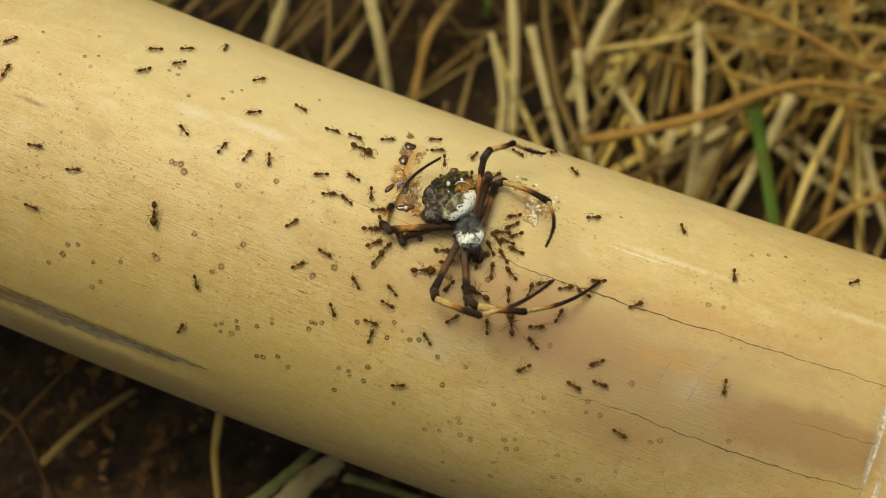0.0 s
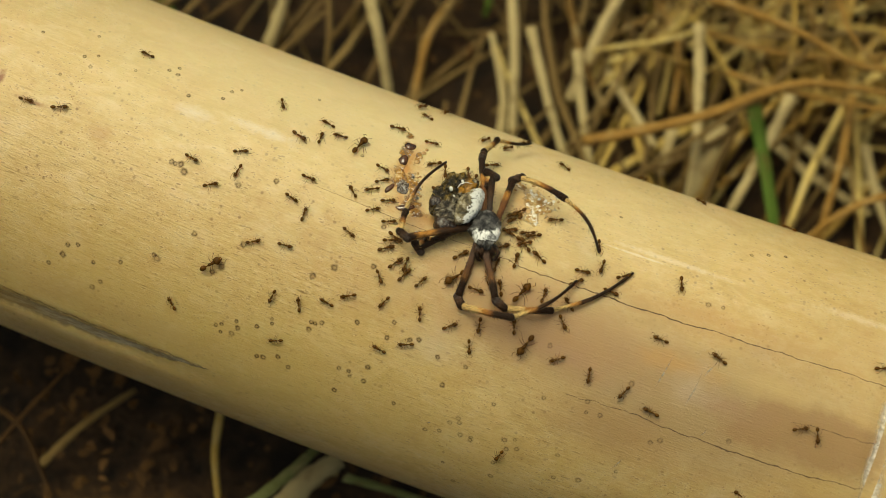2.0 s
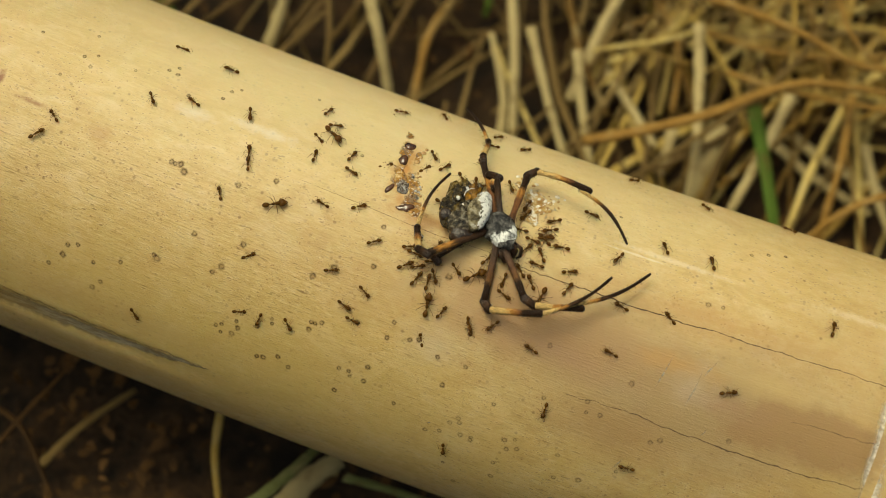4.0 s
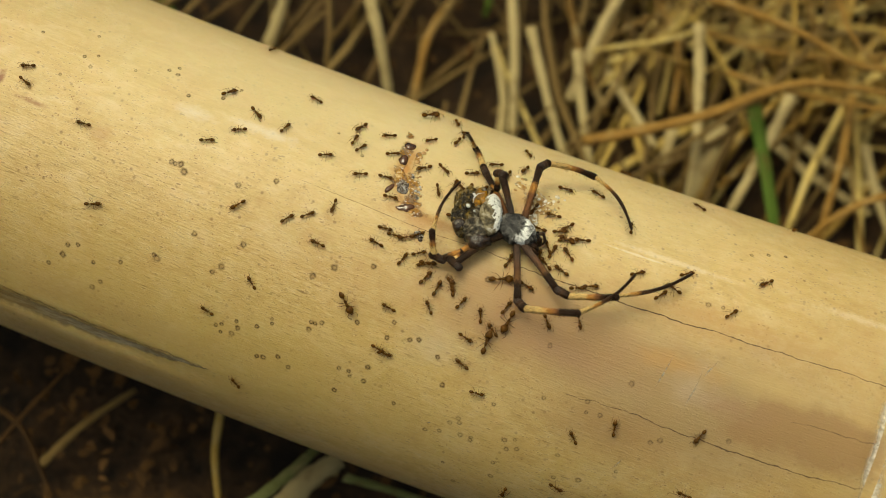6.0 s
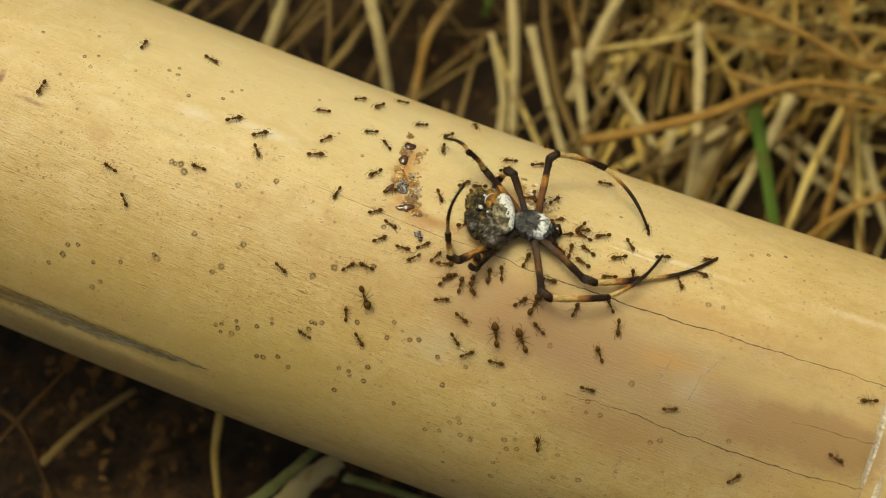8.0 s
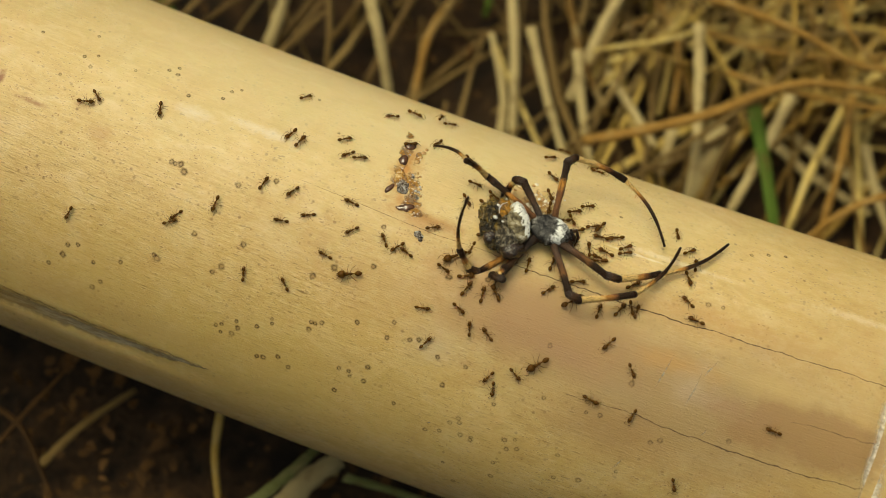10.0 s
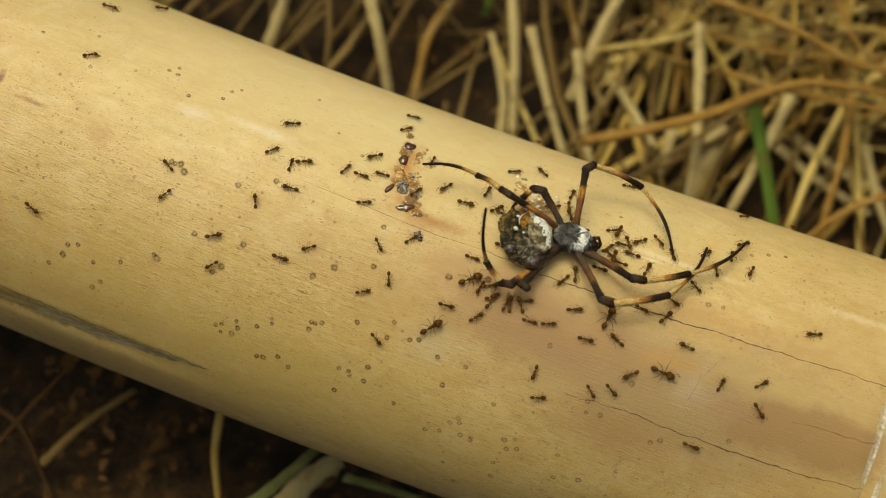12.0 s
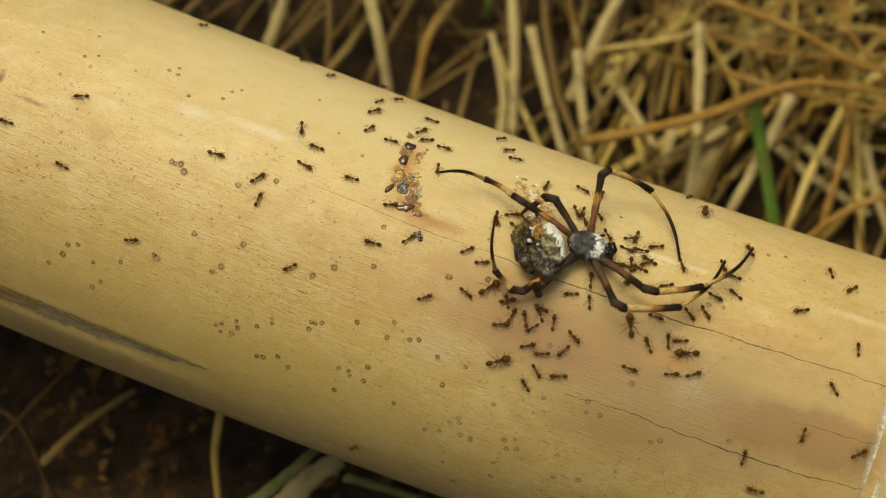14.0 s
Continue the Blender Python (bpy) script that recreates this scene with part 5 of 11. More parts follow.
def motions():
    for kind, beat, swing in zip(ANT_KINDS, (0.268, 0.32, 0.4, 0.36), (17, 15, 12, 13)):
        step_legs(kind, beat, swing)
    third = WORKER_COUNT // 3
    troops = [gather(kind, count) for kind, count in zip(ANT_KINDS, (third, third, WORKER_COUNT - 2 * third, SOLDIER_COUNT))]
    workers, soldiers = troops[0] + troops[1] + troops[2], troops[3]
    walk(spider, [(t, on_pole(mm, deg, heading, 2.6)) for t, mm, deg, heading in SPIDER_WAY])
    walk(spider_carapace, [(t, pose(0.0003, 0, 0, 0, 0, turn)) for t, turn in ((0, -8), (1.5, -28), (3, -30), (5.5, -10), (7, -2), (11, -14), (14, -13))])
    walk(spider_abdomen, [(t, pose(x / 1000, y / 1000, -0.0004, 0, 0, turn)) for t, x, y, turn in ((0, -6.2, -1.0, 8), (3, -6.3, -0.9, 6), (7, -6.7, -0.2, 0), (11, -7.3, -0.4, -4), (14, -7.8, -0.5, -5))])
    haul("lower", [
        (0, 9.4, -8.84, -0.03, 15.97, -3.39, 6.02, 12.87, 9.67, 4.77),
        (1, 8.12, -9.2, -4.46, 15.14, -3.24, 0.51, 12.75, 9.71, -2.34),
        (1.5, 7.38, -9.8, -4.54, 15.16, -4.56, 0.1, 14.09, 8.71, -2.02),
        (2, 7.2, -9.88, -4.65, 14.99, -5.04, 0.4, 14.9, 8.27, -1.7),
        (3, 6.79, -10.15, -4.73, 14.32, -6.4, 1.5, 17.1, 6.76, 2.27),
        (5.5, 5.52, -11.61, -2.39, 14.57, -9.61, 2.46, 20.01, 2.42, -0.25),
        (6.5, 5.52, -11.67, -2.02, 13.96, -11.59, 4.17, 20.93, -0.24, 2.1),
        (7.5, 4.51, -12.15, -1.13, 14.41, -8.79, -0.66, 22.04, 2.29, -1.37),
        (8, 4.56, -12.14, -0.3, 14.55, -9.03, 0.08, 22.12, 2.06, -1.12),
        (10.5, 4.88, -12.01, 0.14, 14.86, -8.86, 0.01, 22.61, 2.04, -1.6),
        (11, 5.26, -11.88, -0.21, 15.2, -8.62, 0.01, 23.03, 2.18, -1.95),
        (11.5, 5.49, -11.77, -0.07, 15.51, -9.32, 1.71, 22.88, 1.7, -0.7),
        (12.5, 5.53, -11.63, 1.06, 15.49, -8.52, 0.28, 23.5, 2.16, -1.57),
        (13.5, 4.42, -11.94, 1.72, 14.78, -10.51, 1.31, 23.22, -0.22, -0.76),
        (14, 3.58, -12.01, 2.39, 13.92, -10.77, 1.31, 23.2, -1.16, -0.41),
    ])
    haul("upper", [
        (0, 12.46, -3.67, 1.01, 15.86, 4.45, 1.97, 12.68, 18.87, -2.05),
        (1, 12.26, -4.56, -1.91, 15.77, 3.5, -2.98, 15.64, 18.78, -2.19),
        (1.5, 11.64, -4.77, -4.22, 16.52, 2.5, -2.89, 17.54, 17.74, -2.19),
        (2, 12.01, -5.37, -1.62, 16.69, 2.09, -2.56, 18.49, 17.28, -2.24),
        (3, 11.42, -6.72, -0.71, 16.5, 0.4, -2.12, 20.28, 15.22, -2.33),
        (5.5, 11.43, -6.7, -0.78, 17.68, -6.22, 5.49, 27.3, 5.31, 2.57),
        (6.5, 10.62, -7.94, -0.08, 18.28, -3.82, -1.73, 29.89, 6.12, -2.52),
        (7.5, 11.32, -6.85, -1.36, 17.27, -7.35, 5.19, 29.25, 1.86, 2.83),
        (8, 11.28, -6.96, -0.82, 19.18, -3.09, -1.88, 31.59, 5.78, -3.03),
        (10.5, 10.91, -7.4, 0.79, 18.96, -4.07, -0.8, 30.84, 5.28, -3.12),
        (11, 11.64, -6.3, -0.97, 19.89, -3.2, -1.9, 31.72, 6.12, -4.57),
        (11.5, 11.7, -6.18, -0.74, 20.04, -3.3, -1.56, 31.58, 6.22, -4.74),
        (12.5, 9.72, -8.2, 2.86, 18.18, -5.57, 2.64, 29.75, 3.83, -0.8),
        (13.5, 9.89, -8.37, 2.02, 18.35, -5.77, 1.73, 29.81, 3.37, -2.63),
        (14, 9.05, -9.05, 2.55, 17.7, -7.27, 1.92, 28.91, 2.41, -1.92),
    ])
    haul("raised", [
        (0, -9.18, 7.96, -3.45, -1.46, 13.76, 1.51, 8.56, 9.13, 9.05),
        (0.5, -8.7, 8.61, -3.53, -0.61, 14.13, 1.14, 9.92, 9.12, 7.69),
        (1, -8.13, 9.48, -3.17, 0.78, 13.94, 1.14, 11.53, 8.7, 7.11),
        (1.5, -6.97, 10.65, -3.07, 2.04, 13.57, 2.22, 13.63, 9.13, 7.19),
        (2, -6.42, 11.14, -2.88, 2.96, 13.71, 1.92, 14.78, 10.55, 7.32),
        (3, -5.22, 12.05, -2.4, 4.15, 13.06, 3, 16.25, 9.69, 7.56),
        (5.5, -1.48, 13.64, 0, 7.53, 18.08, -4.11, 17.31, 10, 0.08),
        (6.5, -0.42, 13.75, 0.77, 8.81, 17.43, -3.6, 17.52, 7.96, 0.02),
        (7.5, -0.14, 13.56, 2.37, 9.68, 16.27, -1.37, 19, 6.68, -1.15),
        (8, 0.06, 13.63, 2.05, 9.81, 16.38, -1.85, 19.68, 7.15, -3.21),
        (10.5, 2.11, 13.33, 3.04, 12.36, 12.57, -0.45, 19.46, 1.27, -1.25),
        (11, 2.27, 13.32, 2.99, 12.23, 13.02, -1.3, 19.08, 1.6, -2.54),
        (11.5, 2.19, 13.53, 2.08, 12.36, 13.01, -1.68, 18.59, 1.22, -2.64),
        (12.5, 1.87, 13.36, 3.04, 11.96, 12.14, -0.78, 17.25, -0.43, -2.42),
        (13.5, 2.91, 13.23, 2.91, 12.63, 12.71, -1.89, 16.95, -0.66, -2.47),
        (14, 2.84, 13.14, 3.31, 12.35, 12.52, -1.88, 16.47, -0.93, -2.44),
    ])
    haul("swung", [
        (0, -11.77, 5.72, 3.14, -13.62, 11.58, -0.19, -13.29, 18.21, -6.37),
        (1, -11.82, 6.53, 0.05, -14.42, 11.9, -3.59, -12.2, 19.69, -7.67),
        (1.5, -11.45, 7.16, 0.84, -13.19, 12.65, -3.11, -10.94, 20.14, -7.7),
        (2, -11.48, 7.14, 0.4, -13.72, 12.52, -3.46, -12.18, 19.64, -8.85),
        (3, -11.16, 7.63, 0.46, -13.22, 12.96, -3.57, -12.87, 19.57, -9.77),
        (5.5, -9.59, 9.17, -1.98, -12.71, 14.28, -5.6, -13.7, 11.02, 2.81),
        (6.5, -8.89, 9.55, -2.78, -12.4, 14.79, -5.79, -14.75, 11.68, 2.4),
        (7.5, -10.19, 8.87, 0.42, -13.38, 13.67, -3.53, -17.18, 9.65, 3.65),
        (8, -9.27, 9.33, -2.45, -13.03, 8.25, 3.35, -17.68, 13.57, -2.34),
        (10.5, -10.43, 8.5, -0.94, -15.38, 7.95, 3.97, -21.14, 12.92, -0.97),
        (11, -10.21, 8.61, -1.66, -15.64, 8.73, 2.74, -21.93, 12.82, -2.35),
        (11.5, -11.43, 3.68, 5.55, -15.95, 8.27, 2.8, -23.04, 11.83, -1.58),
        (12.5, -11.79, 5.61, 3.23, -16.04, 10.08, -0.07, -24.35, 8.64, 3.25),
        (13.5, -11.19, 5.04, 5.21, -15.74, 9.66, 2.61, -22.85, 13.37, -1.63),
        (14, -11.27, 7.22, 1.9, -16.21, 11.74, -0.1, -24.3, 10.25, 3.74),
    ])
    haul("hidden", [
        (0, -7.89, 5.48, 3.82, -6.82, 4.53, 0.56, -5.62, 3.69, -0.94),
        (3, -7.66, 7.3, 0.52, -5.64, 4.37, 0.65, -5.49, 3.58, -1.29),
        (6.5, -6.14, 8.09, 2.8, -5.93, 6.39, -0.32, -6.35, 5.59, -2.21),
        (8, -5.66, 8.74, 1.88, -6.94, 7.85, -1.32, -7.6, 5.9, -1.71),
        (10.5, -5.79, 8.8, 1.22, -7.35, 7.56, -1.73, -8.4, 5.79, -1.36),
        (12.5, -5.7, 8.81, 1.46, -8.2, 6.87, -0.18, -9.78, 5.83, -1.08),
        (14, -5.83, 8.63, 1.9, -8.52, 6.91, 0.32, -10.2, 6.01, -0.54),
    ])
    haul("dragged", [
        (0, -3.56, -13.56, -0.7, -7.8, -10.84, -1.79, -14.31, -0.76, -1.55),
        (1, -4.16, -13.42, 0.23, -7.73, -9.74, -0.19, -13.55, 0.72, -1.13),
        (1.5, -4.93, -13.19, 0.69, -8.4, -9.4, 0.2, -13.39, 1.44, -1.02),
        (3, -5.35, -12.97, 1.35, -9.44, -9.86, 0.93, -13.55, 1.35, -0.26),
        (5.5, -8.59, -11.43, -0.62, -11.18, -6.99, -0.21, -11.65, 4.85, -2.1),
        (6.5, -10.23, -9.75, -2.43, -11.94, -7.86, 2.05, -11.66, 4.02, 0.32),
        (8, -10.73, -8.48, -4.2, -12.59, -5.63, -0.33, -12.14, -3.18, 11.41),
        (10.5, -10.83, -7.96, -4.82, -13.86, -5.91, -1.2, -15.02, -3, 10.39),
        (11, -10.19, -9.83, -2.29, -13.46, -6.23, -0.57, -15.03, -3.48, 11),
        (12.5, -10.31, -9.87, -1.35, -13.72, -6.29, 0.1, -15.84, -3.43, 11.56),
        (14, -11.38, -8.45, -1.91, -14.94, -4.93, -0.68, -16.64, -1.3, 10.63),
    ])
    haul("folded", [
        (0, -2.04, -11.8, -1.85, -2.68, -8.67, -1.08, -1.72, -5.94, -0.96),
        (3, -4.4, -11.37, -2.59, -4.39, -8.28, -1.48, -2.48, -6.27, -0.65),
        (6.5, -7.33, -10.39, -1.08, -6.59, -7.2, -0.9, -4.62, -5.15, -1.46),
        (8, -7.51, -10.1, -2.33, -7.08, -8.68, 0.59, -5.13, -6.62, -0.01),
        (10.5, -7.64, -10.09, -1.96, -6.11, -7.21, -1.61, -4.29, -5.09, -2.39),
        (14, -9.23, -9, -0.34, -7.05, -6.54, -0.21, -5.06, -4.46, -0.51),
    ])
    crawl(workers[0], [(0, -90.1, 1.5, -125), (0.74, -106.4, 1.5, -150), (1.04, -108.7, 11.8, -90), (1.33, -111, 22.2, -30), (2.5, -85.3, 22.2, -47), (3, -83.2, 27.1, -46), (3.25, -79.8, 24.4, -104), (3.5, -76.3, 21.7, -162), (3.75, -72.8, 19, -219), (4.55, -90.7, 16.9, -208), (5.5, -84.8, 8.2, -278), (5.75, -84.7, 9.9, -328), (6, -84.6, 11.6, -378), (6.5, -77.8, 15.2, -435), (7, -73.4, 21.1, -503), (7.5, -77.6, 29.3, -548), (9.11, -113, 29.3, -540), (14, -113, 29.3, -540)])
    crawl(workers[1], [(0, -88.2, 11, 88), (0.5, -88.5, 9.9, 89), (1, -88.6, 10.3, 89), (1.17, -88.7, 10.4, 30), (1.33, -88.8, 10.4, -29), (1.5, -88.8, 10.5, -88), (1.75, -85.9, 13.5, -41), (2, -83, 16.5, 7), (2.5, -83, 10.1, 59), (3, -87.4, -0.1, 27), (3.38, -84.1, -7.7, -32), (3.75, -80.8, -15.3, -90), (4.55, -87.4, 12.4, -98), (4.87, -85.7, 9.6, -152), (5.18, -84.1, 6.9, -206), (5.5, -82.5, 4.1, -260), (5.75, -83.9, 5.6, -208), (6, -85.2, 7, -155), (6.9, -105, 7, -176), (8.07, -107.7, 8.2, -120), (9.24, -110.3, 9.3, -63), (10.41, -112.9, 10.5, -7), (11.5, -88.8, 10.5, -63), (12.03, -100.6, 10.5, -122), (12.57, -112.3, 10.5, -180), (14, -112.3, 10.5, -180)])
    crawl(workers[2], [(0, -68.2, -15, -146), (0.5, -78.9, -15.6, -144), (1.88, -108, -30.6, -184), (6.25, -107.1, -24.6, -106), (10.62, -106.3, -18.5, -28), (12, -77.2, -3.5, 35), (12.5, -69.6, -26.6, 70), (13, -64.8, -47.8, 72), (13.5, -56.8, -33.2, 48), (14, -46.5, -44, 55)])
    crawl(workers[3], [(0, -64, -20.2, 39), (0.25, -63.8, -19.3, -9), (0.5, -63.6, -18.4, -57), (1, -56.3, -19.8, 23), (1.5, -50, -3.9, -6), (1.75, -47.9, 4.5, -51), (2, -45.8, 13, -96), (2.5, -44.3, 23.2, -29), (2.75, -40.9, 23.1, -94), (3, -37.5, 23, -159), (3.75, -48, 21, -188), (4.02, -46.9, 21.1, -247), (4.28, -45.8, 21.2, -306), (4.55, -44.8, 21.3, -365), (5.5, -36, 22.6, -413), (5.75, -35.7, 21.7, -361), (6, -35.4, 20.9, -309), (6.5, -34.3, 18.4, -298), (7, -31.1, 13.2, -297), (7.5, -30.5, 11.1, -277), (7.67, -30.1, 10.3, -217), (7.83, -29.7, 9.6, -158), (8, -29.3, 8.8, -98), (8.38, -25.8, 16.3, -141), (8.75, -22.4, 23.8, -183), (9.55, -37.5, 8, -193), (10.03, -35.9, 13.5, -116), (10.5, -34.3, 19, -39), (10.75, -35, 17.1, 27), (11, -35.6, 15.1, 92), (11.5, -37.9, 7.8, 94), (12, -38.2, 6.3, 94), (12.25, -38.2, 5.1, 166), (12.5, -38.3, 3.9, 237), (13, -45, 6.8, 181), (13.25, -45.2, -2.7, 126), (13.5, -45.5, -12.3, 71), (14, -40.3, -37.6, 64)])
    crawl(workers[4], [(0, -58.7, -28.5, 101), (1.24, -63.9, -73.5, 112), (1.48, -67.6, -77.6, 189), (1.73, -71.4, -81.6, 266), (3, -65.6, -35.5, 244), (3.38, -67.1, -25.6, 298), (3.75, -68.6, -15.7, 353), (4.55, -53.3, -33, 364), (5.5, -52.5, -17.5, 395), (6, -52.5, -41.9, 440), (6.25, -50.8, -32.5, 365), (6.5, -49, -23.2, 291), (7, -47.4, 11.5, 264), (7.5, -46.1, 14.8, 267), (7.75, -49, 15.5, 224), (8, -51.9, 16.2, 181), (8.75, -61.2, 27.5, 239), (9.15, -59.3, 29.5, 292), (9.55, -57.4, 31.5, 345), (10.5, -48.3, 33.5, 422), (11, -45.2, 29.2, 390), (11.25, -43.9, 28.5, 315), (11.5, -42.6, 27.9, 240), (12, -44.4, 39.8, 229), (12.25, -46.3, 37.3, 185), (12.5, -48.2, 34.8, 140), (12.75, -49.5, 34.7, 188), (13, -50.7, 34.6, 236), (13.5, -60.8, 35, 182), (14, -73.1, 29.6, 172)])
    crawl(workers[5], [(0, -67.7, -5.9, -132), (0.25, -68.7, -6.8, -188), (0.5, -69.6, -7.8, -244), (1, -67.2, -26.9, -313), (1.5, -55.5, -37.3, -336), (1.75, -49.9, -25, -379), (2, -44.2, -12.7, -421), (2.5, -41.4, -5.5, -403), (2.75, -37, -0.9, -344), (3, -32.6, 3.7, -284), (3.38, -35.9, -3.7, -337), (3.75, -39.3, -11.1, -390), (4.55, -26.6, 9.6, -396), (5.5, -30.1, 0, -473), (6, -29, 12.7, -448), (6.25, -26.3, 15.7, -396), (6.5, -23.7, 18.6, -344), (7, -14.2, 32.6, -400), (7.5, -6.3, 40.9, -355), (8, -0.5, 38.5, -320), (8.38, -1.8, 29.4, -363), (8.75, -3, 20.3, -407), (9.55, 4.4, 47.3, -414), (10.03, 4.1, 41.6, -483), (10.5, 3.8, 35.9, -552), (10.67, 3.2, 36.7, -493), (10.83, 2.6, 37.5, -434), (11, 2, 38.2, -376), (11.5, 8.8, 41.2, -340), (12, 12.6, 43.2, -339), (12.5, 17.6, 38.5, -299), (12.75, 16.7, 41.2, -229), (13, 15.7, 44, -159), (13.5, 10.4, 41, -231), (14, 10.2, 41.2, -221)])
    crawl(workers[6], [(0, -63.3, -13.3, -133), (0.25, -64.9, -15.1, -211), (0.5, -66.5, -16.9, -289), (1, -66.6, -21.1, -292), (1.5, -62.4, -24.7, -316), (2.9, -57.4, -76, -322), (6.86, -22.9, -76.9, -379), (7.5, -19.9, -53.8, -406), (7.75, -23.1, -45.9, -455), (8, -26.3, -38, -504), (8.38, -22.9, -30.4, -449), (8.75, -19.5, -22.9, -395), (9.15, -19.1, -25.9, -332), (9.55, -18.6, -28.8, -269), (10.5, -19.7, -43.4, -282), (11.56, -24.3, -82, -252), (12.23, -25.6, -81.1, -174), (12.9, -27, -80.1, -97), (14, -27.3, -39.2, -115)])
    crawl(workers[7], [(0, -50.1, -18.7, 50), (0.5, -42.4, -23, 47), (0.75, -37.5, -19.9, -15), (1, -32.6, -16.8, -77), (1.25, -32.3, -12.9, -129), (1.5, -31.9, -8.9, -180), (2, -32.6, -8.7, -173), (2.25, -33.3, -9.9, -228), (2.5, -34.1, -11.1, -283), (3, -32.4, -13.2, -330), (3.38, -29.6, -21.4, -385), (3.75, -26.9, -29.6, -440), (4.55, -31.1, -0.6, -449), (5.03, -28.9, -5.2, -373), (5.5, -26.7, -9.8, -298), (6, -23.5, -9.2, -333), (6.5, -21.1, -21.6, -311), (7, -17.6, -36.2, -305), (7.25, -16.1, -32.1, -350), (7.5, -14.6, -28, -395), (7.75, -13.6, -33.6, -324), (8, -12.6, -39.3, -253), (8.38, -18.1, -38.1, -207), (8.75, -23.6, -37, -161), (9.15, -22.2, -35.8, -88), (9.55, -20.9, -34.6, -16), (10.5, -12.6, -31.7, 43), (11, -10, -30.7, 12), (11.5, -3.5, -32.5, 46), (12, -1.1, -53.6, 89), (12.5, -1.8, -53.6, 90), (13.23, 1.4, -80, 79), (14, 1.4, -80, 79)])
    crawl(workers[8], [(0, -47.6, -5.9, -146), (0.5, -53.4, -6, -185), (0.75, -55.7, -4.1, -137), (1, -57.9, -2.2, -90), (1.5, -59.2, 5.1, -39), (2, -46.8, 7.7, 23), (2.5, -42, 5.1, 1), (3, -39.5, 3.5, -1), (3.75, -34.3, -13, 54), (4.15, -34.4, -10.6, -24), (4.55, -34.5, -8.1, -102), (5.5, -36.7, 5.5, -114), (6, -48.4, 1.4, -151), (6.5, -62.7, -15.7, -170), (7, -64.6, 3.8, -132), (7.25, -67.4, 5.8, -173), (7.5, -70.3, 7.8, -213), (8, -70.5, -14.7, -268), (8.38, -75.5, -9.1, -194), (8.75, -80.5, -3.5, -120), (9.15, -78.8, 0.4, -78), (9.55, -77, 4.2, -36), (10.5, -67.8, 12.1, -38), (11, -66.2, 19.6, -97), (11.5, -62.8, 26.2, -28), (11.75, -59.2, 26.3, -74), (12, -55.5, 26.4, -120), (12.5, -59.3, 39.3, -173), (13, -60.9, 31.3, -235), (13.5, -70.4, 22, -193), (14, -84.4, 24.1, -178)])
    crawl(workers[9], [(0, -41.2, -13.7, -13), (0.5, -37.5, -8.6, -69), (1, -31.8, -6, -44), (1.5, -27.6, -0.7, -6), (1.75, -25.8, 1.8, -77), (2, -24.1, 4.3, -148), (2.5, -27.9, 10.1, -137), (2.75, -27.7, 11.4, -203), (3, -27.4, 12.7, -270), (3.75, -35.9, 0.7, -229), (4.15, -34.4, 1.3, -306), (4.55, -33, 1.9, -383), (5.5, -25.5, 8.1, -370), (6, -18.1, 14.8, -355), (6.5, -10.4, 17.3, -322), (6.75, -7.7, 19.4, -376), (7, -5.1, 21.5, -430), (7.5, -4, 20.8, -420), (8, -3.2, 21.2, -409), (10.5, 1.8, 19.8, -391), (11, 3.4, 20.5, -371), (11.5, 4.7, 19.7, -340), (12, 5.6, 19.6, -340), (12.5, 7.2, 21.1, -381), (13, 7.3, 21, -371), (13.5, 8.1, 20.1, -371), (14, 8.3, 20, -371)])
    crawl(workers[10], [(0, -56.7, 7.9, 151), (0.5, -66, 7.6, 182), (1, -65.9, 5.3, 115), (1.5, -66.8, -8.2, 51), (1.75, -67.7, -9.9, 113), (2, -68.7, -11.5, 175), (2.5, -74.2, -15.4, 199), (2.67, -74.5, -9.8, 257), (2.83, -74.8, -4.2, 315), (3, -75, 1.4, 373), (3.75, -63.7, 0.5, 342), (4.15, -64.6, 3.6, 285), (4.55, -65.4, 6.7, 228), (5.5, -72.3, 16.6, 187), (6, -72.4, 16.6, 187), (6.5, -71.8, 17.3, 162), (7, -72.1, 16.3, 143), (7.25, -71.4, 18.1, 215), (7.5, -70.7, 19.8, 288), (8, -61.6, 31.9, 314), (8.38, -58.5, 23.9, 355), (8.75, -55.5, 15.8, 396), (9.15, -54.4, 18.8, 340), (9.55, -53.4, 21.8, 284), (10.5, -52.4, 37, 211), (10.67, -53, 36.2, 271), (10.83, -53.5, 35.4, 330), (11, -54.1, 34.7, 390), (11.5, -50.7, 18.8, 366), (12, -42.1, 4, 406), (12.5, -31, -2.9, 348), (13, -25.6, -8.4, 387), (13.5, -25.2, -14.8, 390), (14, -24.8, -13.8, 368)])
